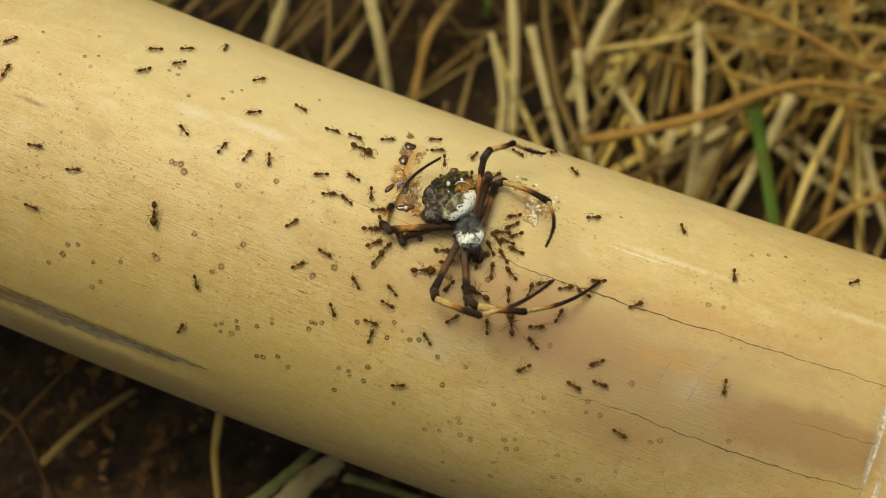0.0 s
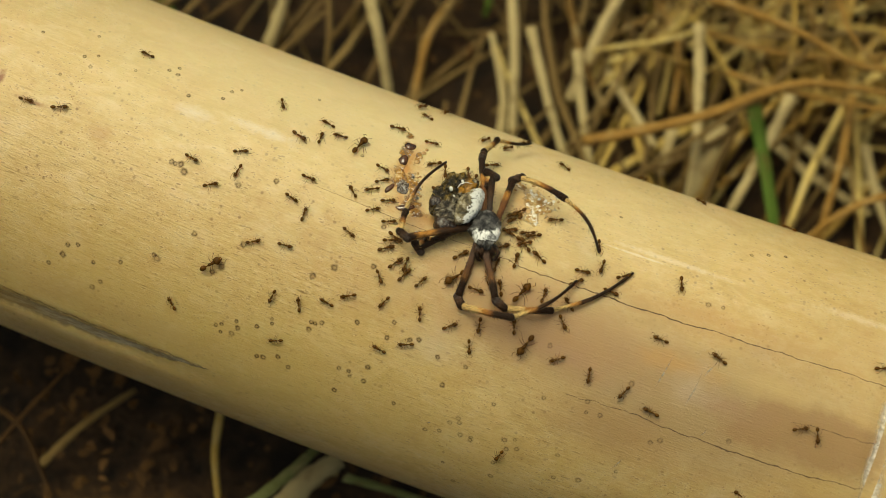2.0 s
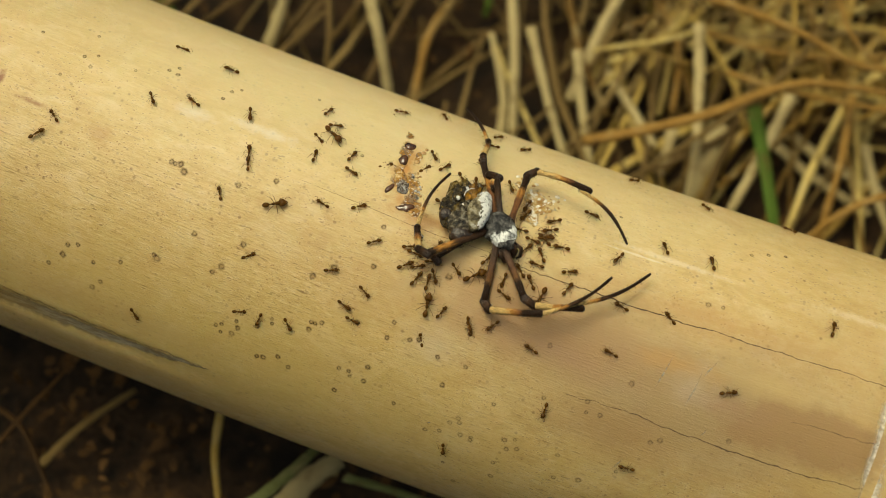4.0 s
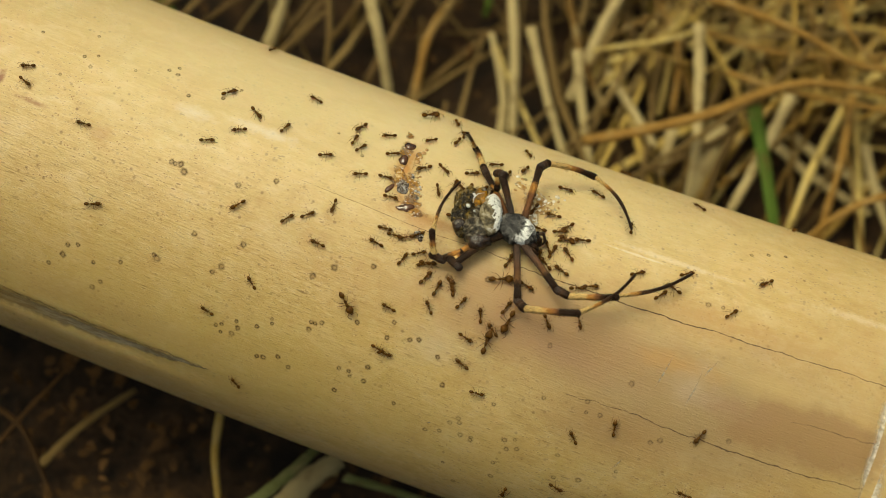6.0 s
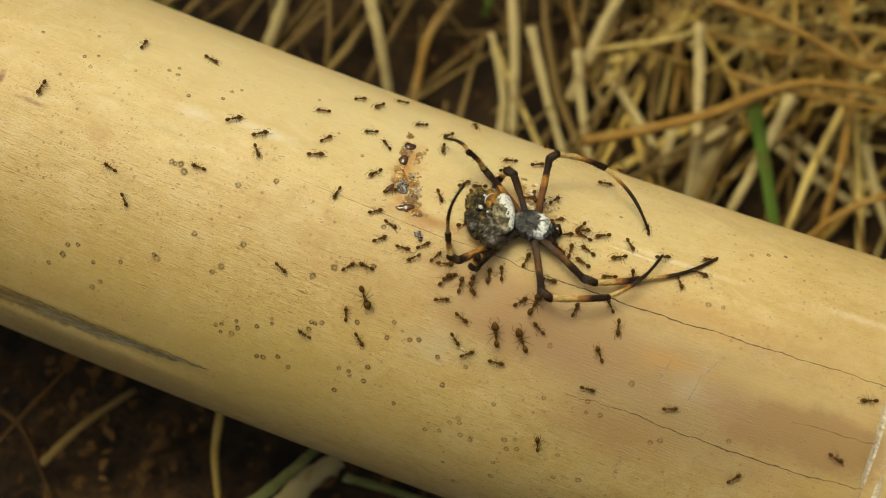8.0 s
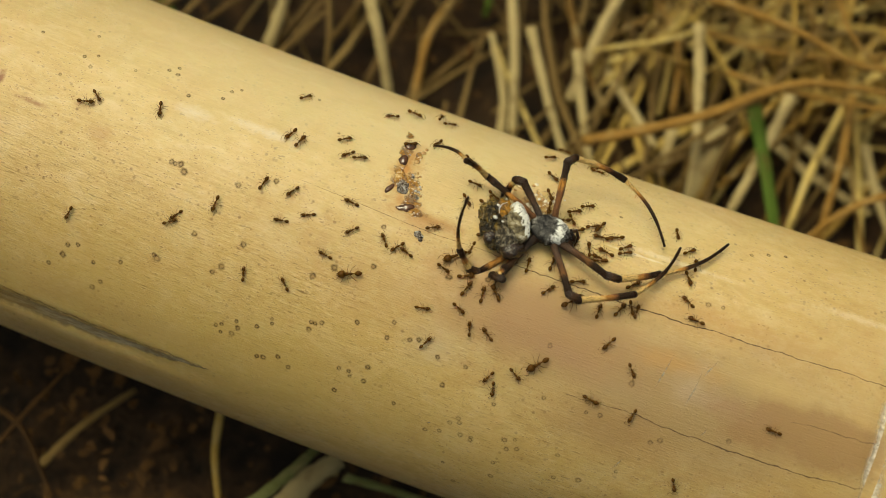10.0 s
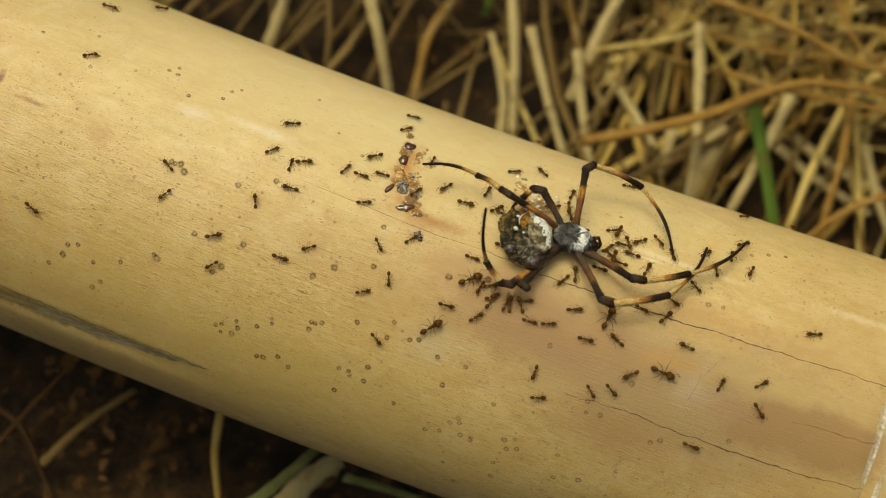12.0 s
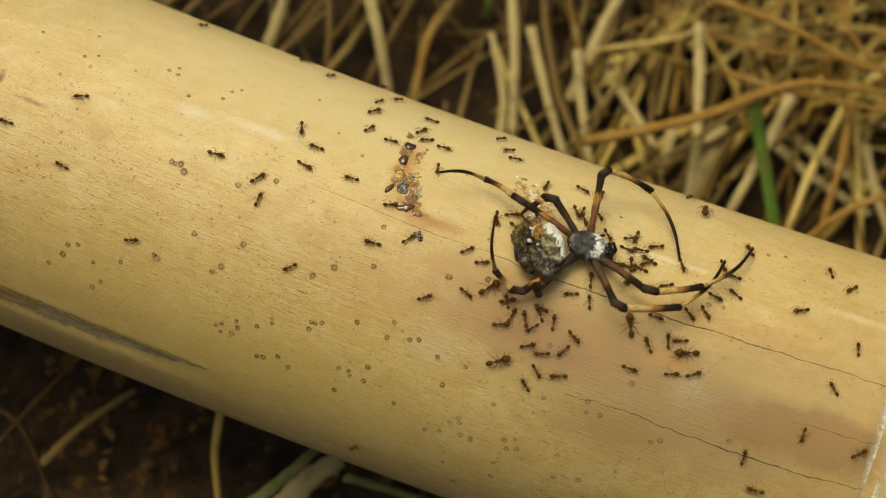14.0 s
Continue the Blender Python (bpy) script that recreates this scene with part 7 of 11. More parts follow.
    crawl(workers[28], [(0, -31.1, 31.6, 45), (0.25, -30.8, 27.7, -32), (0.5, -30.5, 23.7, -110), (1, -29.6, 34.7, -86), (1.5, -30, 38.9, -87), (2, -33.4, 42, -97), (2.5, -32.8, 46, -69), (2.67, -32.4, 46.6, -127), (2.83, -32, 47.2, -185), (3, -31.7, 47.9, -243), (3.75, -27.4, 28.7, -318), (4.15, -24.6, 30.7, -358), (4.55, -21.7, 32.6, -398), (5.5, -14.7, 45.7, -370), (6, -14.4, 45.5, -370), (6.5, -15.5, 45.4, -392), (7, -14, 42.4, -360), (7.5, -10.2, 34.9, -330), (8, -3.1, 35.6, -399), (8.38, -6.9, 42.6, -355), (8.75, -10.7, 49.7, -311), (9.55, 0.8, 28, -311), (10.03, -1.6, 32.4, -246), (10.5, -4, 36.7, -180), (10.67, -3.4, 35.4, -233), (10.83, -2.8, 34.1, -287), (11, -2.2, 32.8, -340), (11.5, 6.4, 28.8, -355), (12, 10.2, 23.4, -341), (12.5, 15.7, 21.9, -356), (12.75, 14.7, 20.1, -314), (13, 13.8, 18.2, -271), (13.5, 16.2, 21, -281), (14, 15.4, 14.3, -252)])
    crawl(workers[29], [(0, -27.7, 25.9, -9), (0.5, -27.2, 29.7, -75), (1, -26.4, 49.2, -102), (1.5, -28.4, 46.2, -174), (2, -28.8, 41.9, -247), (2.5, -28.4, 32.5, -320), (3, -29.4, 27.4, -374), (3.75, -24, 43.2, -370), (4.55, -11.5, 33, -365), (5.5, -2.9, 46.2, -381), (6, 3.1, 47.9, -355), (6.5, 10, 38, -310), (6.75, 13.2, 40, -358), (7, 16.4, 42.1, -406), (7.5, 23.8, 34.5, -341), (8, 32.9, 34.3, -341), (8.25, 36, 38, -286), (8.5, 39, 41.6, -231), (8.75, 42, 45.3, -176), (9.55, 25.4, 35.1, -185), (9.87, 27, 37.9, -129), (10.18, 28.6, 40.7, -73), (10.5, 30.2, 43.5, -17), (11, 37.6, 42.6, 20), (11.5, 42.1, 34.9, 45), (12, 45.3, 20.4, 44), (12.5, 54.8, 10.2, 3), (12.75, 56.5, 7.7, 47), (13, 58.1, 5.1, 91), (13.5, 58.5, 4.2, 74), (14, 58.9, 2.6, 99)])
    crawl(workers[30], [(0, -46.2, 46, -59), (0.5, -38.9, 48.5, -38), (1, -31.5, 54.7, -23), (1.5, -30.1, 53.6, 23), (1.67, -30.3, 53.7, -37), (1.83, -30.5, 53.9, -97), (2, -30.7, 54, -157), (2.25, -32.5, 53, -202), (2.5, -34.4, 52, -246), (2.75, -35.6, 45, -177), (3, -36.7, 38, -109), (3.38, -39, 46.7, -48), (3.75, -41.4, 55.4, 13), (4.55, -28.4, 34.8, 23), (4.87, -28.9, 38.8, -32), (5.18, -29.4, 42.9, -88), (5.5, -29.8, 47, -144), (6, -37.2, 40.8, -221), (6.17, -38.4, 42.4, -162), (6.33, -39.7, 44.1, -102), (6.5, -40.9, 45.7, -43), (7, -30.6, 46.5, -10), (7.5, -26, 35.2, 40), (8, -23.3, 27.3, 50), (8.75, -24.8, 8, 120), (9.15, -26.8, 9.8, 172), (9.55, -28.8, 11.5, 225), (10.5, -34.4, 24, 183), (10.75, -34.1, 24.8, 262), (11, -33.9, 25.5, 341), (11.5, -22.1, 15.4, 321), (12, -19.9, 18.6, 315), (12.5, -14, 20.5, 380), (13, -7.2, 16.1, 411), (13.5, -7.9, 14.1, 431), (14, -6.1, 11.8, 401)])
    crawl(workers[31], [(0, -46.9, 61.9, 75), (0.5, -47, 60.4, 35), (1, -47.2, 59.6, 24), (1.17, -47.6, 59.6, 79), (1.33, -47.9, 59.7, 133), (1.5, -48.2, 59.7, 188), (2, -49.1, 55.2, 133), (2.5, -54.6, 47.8, 159), (2.75, -55.1, 45.6, 225), (3, -55.6, 43.5, 291), (3.75, -56.4, 63.3, 292), (4.15, -53.8, 62.7, 338), (4.55, -51.2, 62.1, 384), (5.5, -43, 53.1, 344), (5.67, -43, 53.1, 284), (5.83, -43, 53.1, 224), (6, -43, 53.1, 164), (6.5, -46.4, 48.7, 136), (7, -53.8, 25.8, 121), (7.5, -63.7, 24.6, 186), (8, -65.4, 25.2, 167), (8.75, -76.3, 31.6, 223), (9.15, -74.9, 34.7, 274), (9.55, -73.5, 37.7, 325), (10.03, -69.3, 41.2, 254), (10.5, -65.1, 44.7, 182), (12.41, -107.1, 44.7, 180), (14, -107.1, 44.7, 180)])
    crawl(workers[32], [(0, -21.1, 30.7, 140), (0.5, -25, 21, 121), (1, -27.5, 10.9, 58), (1.5, -25.6, 9.4, 33), (2, -22.9, 10.1, 32), (2.5, -20.7, 8.5, 43), (2.75, -22.1, 9.6, 120), (3, -23.5, 10.7, 196), (3.75, -30, -4.3, 124), (4.02, -29.4, -3.1, 66), (4.28, -28.8, -1.9, 8), (4.55, -28.1, -0.7, -51), (5.5, -23, 10.1, 6), (6, -19.9, 13.9, 5), (6.5, -19.7, 12.9, 42), (7, -19.6, 13.3, 5), (7.5, -18.7, 17.1, 21), (7.75, -16.2, 17.8, -57), (8, -13.7, 18.6, -134), (8.75, -16.4, 37.3, -82), (9.15, -14.3, 36.5, -26), (9.55, -12.2, 35.8, 29), (10.5, -5, 26.6, -10), (11, 2.6, 29.6, 30), (11.5, 9.8, 31, 30), (12, 20.2, 36.6, -41), (12.5, 33, 43.4, -12), (13, 45.8, 38.7, 4), (13.25, 48, 33.1, 46), (13.5, 50.2, 27.5, 88), (13.67, 51.5, 28.1, 29), (13.83, 52.8, 28.8, -31), (14, 54.1, 29.4, -91)])
    crawl(workers[33], [(0, -23.4, 39.6, -51), (0.5, -21.1, 41.6, 21), (1, -18.7, 39.5, 60), (1.25, -16.7, 39.9, 12), (1.5, -14.7, 40.3, -36), (1.75, -14.4, 43, -113), (2, -14, 45.6, -190), (2.25, -16.1, 45.7, -254), (2.5, -18.2, 45.8, -318), (3, -15.6, 22.7, -340), (5.5, -11.9, 19.1, -320), (6, -13.3, 17.2, -329), (6.5, -13, 16.5, -319), (7, -11.2, 17, -309), (7.5, -10.6, 17.5, -309), (8, -10.5, 16.6, -299), (8.75, -6.3, -0.7, -306, 5.2), (9.15, -5.9, 1.8, -375, 5.2), (9.55, -5.4, 4.4, -445, 5.2), (10.5, -5.4, 18.8, -460), (10.67, -4.9, 18.6, -403), (10.83, -4.5, 18.5, -347), (11, -4, 18.4, -290), (11.17, -3.6, 18.7, -347), (11.33, -3.1, 19, -403), (11.5, -2.7, 19.2, -460), (12, -2, 20.1, -460), (12.5, -0.5, 20.4, -500), (12.67, -0.4, 20.1, -441), (12.83, -0.3, 19.9, -383), (13, -0.2, 19.7, -324), (13.25, 3.2, 22.1, -367), (13.5, 6.6, 24.5, -411), (14, 8.1, 25.7, -490)])
    crawl(workers[34], [(0, -15.1, 29.2, 150), (0.5, -22.6, 22.1, 115), (1, -21.9, 22.3, 112), (1.5, -27.9, 20.1, 140), (1.67, -27, 19.5, 87), (1.83, -26.1, 18.9, 34), (2, -25.2, 18.3, -20), (2.5, -23.4, 14.8, -10), (2.75, -22.5, 14.6, -69), (3, -21.7, 14.5, -128), (3.75, -20, 33.1, -67), (4.15, -19.1, 30.8, 2), (4.55, -18.2, 28.4, 70), (5.5, -16.1, 14.5, 21), (5.67, -16, 14.4, -36), (5.83, -16, 14.3, -92), (6, -16, 14.1, -149), (6.5, -18.4, 15.1, -190), (7, -21.2, 17.1, -175), (7.5, -22.5, 19.9, -139), (7.67, -21.7, 19, -199), (7.83, -20.9, 18.1, -259), (8, -20.1, 17.2, -319), (8.75, -9.5, 11.7, -351), (9.15, -10.6, 13.3, -429), (9.55, -11.7, 15, -506), (10.03, -15.3, 18.5, -563), (10.5, -18.9, 22.1, -620), (11, -21.4, 5.3, -558), (11.25, -21.9, 4.2, -627), (11.5, -22.3, 3.1, -697), (12, -17.4, 0.6, -664), (12.5, -14.6, -5.7, -683), (13, -6.9, -22.7, -672), (13.5, -6.8, -23.8, -684), (14, -4, -26.1, -710)])
    crawl(workers[35], [(0, -15.3, 33, -10), (0.5, -15, 32.2, 20), (1, -10.2, 25.1, 20), (1.17, -11.3, 26.5, -33), (1.33, -12.4, 28, -87), (1.5, -13.5, 29.5, -140), (2, -15.8, 32.7, -115), (2.17, -15.1, 32.4, -62), (2.33, -14.3, 32.2, -9), (2.5, -13.5, 31.9, 45), (3, -13.3, 32.6, 11), (3.38, -9.3, 39, 62), (3.75, -5.3, 45.4, 113), (4.55, -16.1, 21.9, 119), (5.03, -13.4, 25.3, 172), (5.5, -10.7, 28.8, 226), (6, -14.7, 33.8, 170), (6.5, -23.3, 24.5, 200), (6.75, -23.4, 23.8, 120), (7, -23.6, 23.2, 40), (7.5, -14.8, 28.2, -15), (8, -7.3, 26.9, 20), (8.75, -5.7, 8.4, 68, 5.2), (9.15, -4.9, 10.7, -2, 2.6), (9.55, -4, 13, -71), (10.5, -2, 26.9, -124), (10.75, -1.2, 27.9, -67), (11, -0.4, 28.8, -10), (11.5, 3.2, 27.8, 5), (12, 7.2, 24.4, 4), (12.5, 18, 28.7, -1), (13, 22.6, 27.3, -21), (13.5, 27.4, 28.1, -6), (14, 31.3, 25.4, 19)])
    crawl(workers[36], [(0, -16.9, 39.2, 0), (0.5, -11.1, 38.1, 30), (0.75, -11, 40.8, 95), (1, -10.9, 43.5, 159), (1.5, -15.6, 33.2, 223), (2, -24.5, 38.4, 170), (2.5, -34.2, 32.5, 130), (3, -34.8, 19, 82), (3.75, -45.5, 12, 137), (4.15, -43.9, 9.5, 82), (4.55, -42.4, 7, 27), (5.5, -33.8, 2, 67), (6, -33.7, -0.6, 25), (6.5, -32.8, -2.8, 25), (7, -32, -1.3, 7), (7.5, -26.9, -7.8, 39), (7.75, -25.9, -9.7, 91), (8, -24.9, -11.6, 142), (8.75, -35.5, -5.9, 210), (9.15, -34, -5.1, 282), (9.55, -32.5, -4.2, 353), (10.5, -24.1, -3.6, 385), (11, -23.4, -2.7, 385), (11.5, -24, -1.2, 348), (11.67, -23.8, -1.2, 294), (11.83, -23.6, -1.2, 240), (12, -23.5, -1.2, 186), (12.5, -26.5, -2.8, 257), (13, -24.9, -3, 238), (13.5, -24.5, -0.4, 227), (14, -27.9, 3.4, 186)])
    crawl(workers[37], [(0, -16.1, 43.2, 89), (0.5, -16.1, 43.9, 79), (1, -13.1, 40.2, 31), (1.5, -12.2, 35, 45), (2, -11.4, 24.5, 60), (2.5, -8.7, 17.6, 30), (3, -8.9, 18.1, 30), (3.83, -7.1, 17.8, -26), (4.67, -5.3, 17.6, -83), (5.5, -3.6, 17.3, -140), (6, -11.8, 19.5, -150), (6.17, -11.5, 19.9, -203), (6.33, -11.2, 20.3, -256), (6.5, -10.9, 20.7, -310), (7, -8.9, 18.9, -330), (7.5, -8.6, 19.6, -340), (8, -7.3, 20.4, -320), (8.38, -5.7, 11.4, -378, 2.6), (8.75, -4.1, 2.5, -435, 5.2), (9.55, -5.5, 32.2, -443), (10.03, -4.1, 26.9, -376), (10.5, -2.7, 21.7, -310), (11, -1.6, 21.9, -310), (11.5, -0.2, 21.8, -320), (12, 0.2, 21.6, -320), (12.5, 1.2, 22.6, -320), (13, 2.8, 22.4, -300), (13.5, 2.8, 22.4, -300), (14, 2.9, 21.6, -241)])
    crawl(workers[38], [(0, -7.2, 38.3, 139), (0.5, -8.7, 35, 109), (1, -9.8, 34.4, 40), (1.5, -6.7, 32.3, 30), (2, -9.7, 32.7, 109), (2.5, -10.3, 32.1, 140), (3, -8.3, 29.2, 65), (5.5, -6.1, 32.3, 99), (6, -8.6, 30.2, 130), (6.25, -8, 28.8, 75), (6.5, -7.5, 27.3, 20), (7, 1.7, 23.9, 40), (7.25, 3.6, 26.1, 0), (7.5, 5.6, 28.3, -41), (8, 19.5, 36.4, 4), (8.75, 19.7, 17.3, 68), (9.15, 21.4, 19.1, 10), (9.55, 23.1, 20.8, -48), (10.5, 28.2, 33.2, -51), (11, 31.3, 30.4, 4), (11.5, 33.1, 29.1, 79), (12, 39.3, 24, 79), (12.5, 50.9, 14.6, 29), (13, 63.5, 16.8, 18), (13.25, 63.8, 16.9, -57), (13.5, 64.1, 17, -131), (13.75, 60.4, 16.3, -178), (14, 56.6, 15.5, -225)])
    crawl(workers[39], [(0, -9.4, 53.8, 23), (0.5, -7.3, 42.4, 51), (1, 1, 36.1, -10), (1.5, -3, 38.3, 5), (2, -0.5, 36.2, -70), (2.5, 5.7, 42.3, -16), (3, 16.2, 33.8, -6), (3.25, 19.4, 30.5, 50), (3.5, 22.7, 27.2, 106), (3.75, 25.9, 23.9, 162), (4.55, 8.4, 29.4, 172), (5.5, 13.6, 20.9, 96), (5.75, 14.2, 20.4, 17), (6, 14.8, 19.9, -62), (6.17, 15.2, 19.6, -118), (6.33, 15.6, 19.3, -175), (6.5, 16, 19, -232), (7, 16.9, 16.7, -232), (7.17, 17.3, 15.8, -289), (7.33, 17.7, 15, -346), (7.5, 18.1, 14.1, -403), (7.67, 18.4, 13.9, -345), (7.83, 18.6, 13.6, -288), (8, 18.9, 13.4, -230), (8.38, 13.5, 14.4, -292), (8.75, 8.2, 15.5, -353), (9.55, 26, 11.9, -353), (9.87, 24, 12.3, -299), (10.18, 21.9, 12.7, -245), (10.5, 19.9, 13.1, -192), (10.67, 20.4, 12.8, -132), (10.83, 20.9, 12.5, -72), (11, 21.4, 12.2, -12), (11.5, 22.4, 12.4, -33), (12, 23.6, 10.9, -12), (12.5, 24.9, 10.1, -12), (13.5, 25.9, 10.3, -1), (14, 26.1, 11.9, -1)])
    crawl(soldiers[2], [(0, -11.8, 21.3, 20), (0.5, -9.5, 17.8, 25), (1, -8.3, 16.7, 20), (1.5, -7.5, 17.2, 30), (1.67, -7, 18.1, -23), (1.83, -6.6, 18.9, -76), (2, -6.2, 19.7, -130), (2.5, -5.4, 20.4, -150), (2.75, -5, 19.4, -230), (3, -4.7, 18.3, -310), (5.5, -0.6, 17.7, -325), (6, 0.6, 16.4, -340), (6.5, 1.2, 17.2, -330), (6.67, 1.9, 17.2, -386), (6.83, 2.5, 17.3, -443), (7, 3.2, 17.3, -500), (7.25, 3.1, 19, -455), (7.5, 2.9, 20.7, -411), (7.67, 4.4, 23.9, -471), (7.83, 5.9, 27, -530), (8, 7.3, 30.2, -590), (8.25, 6.3, 24.2, -531), (8.5, 5.3, 18.3, -472), (8.75, 4.3, 12.3, -413), (9.55, 11.5, 39.4, -418), (10.03, 10.9, 33.8, -497), (10.5, 10.3, 28.3, -576), (10.75, 11, 27.6, -633), (11, 11.6, 26.9, -691), (11.5, 18.5, 24, -701), (12, 29.8, 25.7, -726), (12.5, 40.6, 15.8, -746), (12.75, 45.3, 11.5, -704), (13, 50, 7.2, -662), (13.25, 44.5, 12.1, -584), (13.5, 39.1, 16.9, -506), (14, 32.8, 18.6, -521)])
    crawl(workers[40], [(0, -22.1, 9.6, 22), (0.5, -20.8, 10.3, 22), (1.5, -19.5, 11.6, 32), (2, -19.7, 11.7, 21), (2.5, -19.4, 12.6, 21), (3, -18, 12.9, 21), (5.5, -2.1, 26.2, 0), (6, -4.1, 26.1, 65), (6.5, -3.3, 19.3, 80), (7, 1.9, 13.1, 61), (7.5, 2.2, 11.2, 99), (8, 0.5, -10.9, 27), (9.25, 5.5, -9.2, -22), (10.5, 10.4, -7.5, -70), (10.75, 11.3, -6.6, -12), (11, 12.2, -5.7, 46), (11.5, 13.9, -3.8, 54), (12, 15.5, -3, 54), (12.5, 16.9, -5, -14), (13, 17.5, -5.3, -14), (13.5, 17.9, -4.7, -14), (14, 18.5, -5, -8)])
    crawl(workers[41], [(0, -21.2, 14.7, 21), (0.5, -20.4, 16.1, 21), (1, -19.8, 16.6, 21), (1.5, -18.8, 16.6, 31), (2, -18.4, 16.5, 21), (2.5, -17.6, 16.8, 31), (3, -16.7, 16.6, 21), (5.5, -13.9, 15.7, 21), (5.75, -14.2, 14, -59), (6, -14.4, 12.3, -138), (6.5, -17.1, 11.6, -148), (7, -16.9, 12.3, -138), (7.5, -16.3, 16.3, -144), (7.75, -16.2, 16.8, -69), (8, -16.1, 17.2, 5), (8.25, -12.6, 14.8, -52), (8.5, -9.1, 12.4, -110), (8.75, -5.6, 10, -167), (9.55, -21.9, 19.4, -165), (10.03, -18.8, 17, -237), (10.5, -15.6, 14.6, -309), (13.5, -15.2, 14.3, -308), (14, -15.7, 14.6, -309)])
    crawl(workers[42], [(0, -18.7, 19.2, 61), (0.17, -18.2, 19.7, 7), (0.33, -17.7, 20.3, -46), (0.5, -17.2, 20.9, -100), (2, -14.6, 21.1, -90), (2.17, -14.4, 21.2, -36), (2.33, -14.2, 21.4, 17), (2.5, -13.9, 21.5, 70), (2.75, -13.2, 21.5, 7), (3, -12.4, 21.5, -57), (5.5, -7, 21.8, -50), (6, -6.7, 22.2, -50), (6.5, -6.4, 22.3, -70), (7, -7.8, 23.1, -140), (7.5, -13.1, 22.5, -175), (8, -20.3, 25.4, -184), (8.38, -19.5, 16.2, -237), (8.75, -18.6, 7, -289), (9.15, -18, 9.3, -364), (9.55, -17.5, 11.7, -439), (10.5, -16.3, 25.7, -507), (10.75, -17.2, 29.6, -454), (11, -18, 33.4, -400), (11.5, -8.9, 36.3, -340), (12, -1.1, 28.3, -310), (12.5, 5.7, 28.4, -340), (13, 10.2, 25.1, -306), (13.5, 10.3, 24.9, -301), (14, 11, 22.8, -261)])
    crawl(workers[43], [(0, -6.8, 22.6, -115), (0.5, -9.1, 26.4, -100), (0.75, -8.1, 27, -29), (1, -7.2, 27.6, 43), (1.5, -1.6, 29.1, 40), (1.75, -0.8, 29.4, -20), (2, -0.1, 29.8, -80), (2.5, 1.1, 29.4, -70), (3, 3, 28.4, -65), (4.25, 1.6, 28.8, -143), (5.5, 0.1, 29.2, -220), (6, -0.4, 27.6, -250), (6.5, -1.4, 22.2, -260), (7, -0.7, 20.8, -260), (7.5, -1, 17.9, -270), (8, -1.3, 16.7, -261), (10.5, 0.3, 17.4, -300), (11, -0.1, -10.4, -324), (11.5, 0, -10.6, -301), (11.75, 0.8, -17.2, -260), (12, 1.5, -23.9, -219), (12.5, 0.8, -28.8, -140), (12.75, 2, -25.3, -94), (13, 3.1, -21.8, -48), (13.5, 2.3, -16.2, -97), (14, 2.7, -18.5, -97)])
    crawl(soldiers[3], [(0, -1.8, 22, 170), (0.17, -1.2, 21.8, 111), (0.33, -0.6, 21.7, 53), (0.5, -0.1, 21.6, -5), (0.75, 1.1, 21.2, 49), (1, 2.3, 20.8, 104), (1.5, 3, 19.6, 89), (2, 4.5, 18.2, 65), (2.5, 5.8, 18.4, 50), (2.75, 6.1, 17.8, -20), (3, 6.4, 17.2, -91), (5.5, 9, 19.6, -101), (6, 4.1, 26.2, -100), (6.5, 2.4, 29.6, -100), (7, 4, 30.2, -100), (7.5, 3.2, 31.4, -65), (7.67, 3.1, 31.3, -125), (7.83, 3.1, 31.2, -185), (8, 3, 31.1, -245), (8.75, 4, 11, -248), (9.15, 1.1, 10.9, -206), (9.55, -1.9, 10.9, -164), (10.5, -11.1, 18.3, -134), (10.67, -10.7, 18.1, -194), (10.83, -10.3, 17.8, -254), (11, -9.9, 17.5, -314), (11.5, -6.7, 18.6, -335), (12, -4.1, 19.3, -320), (12.5, -4.1, 18.1, -315), (13, -4, 19, -320), (13.5, -1.5, 19.3, -320), (14, -0.7, 19.7, -310)])
    crawl(workers[44], [(0, -8.6, 16.7, 26), (1, -3.9, 21.1, 0), (1.5, -4.2, 21, 0), (2, -2.7, 21.2, 0), (2.5, -2, 20.1, 20), (3, -0.5, 20.2, -10), (5.5, 3.9, 17.2, -21), (6.5, 5.6, 14.7, 5), (7, 6.1, 15.1, 20), (7.5, 6.9, 11.7, -1), (8, 7.9, 12, 5), (10.5, 12.8, 9.5, 20), (10.67, 12, 10.7, -33), (10.83, 11.3, 12, -86), (11, 10.6, 13.2, -140), (11.25, 11.5, 13.7, -60), (11.5, 12.5, 14.2, 20), (12, 13.4, 17.4, 20), (12.5, 15.8, 15.2, 60), (13, 17.2, 14.2, 18), (13.5, 19.8, 20.5, -21), (14, 24.7, 27.5, -1)])
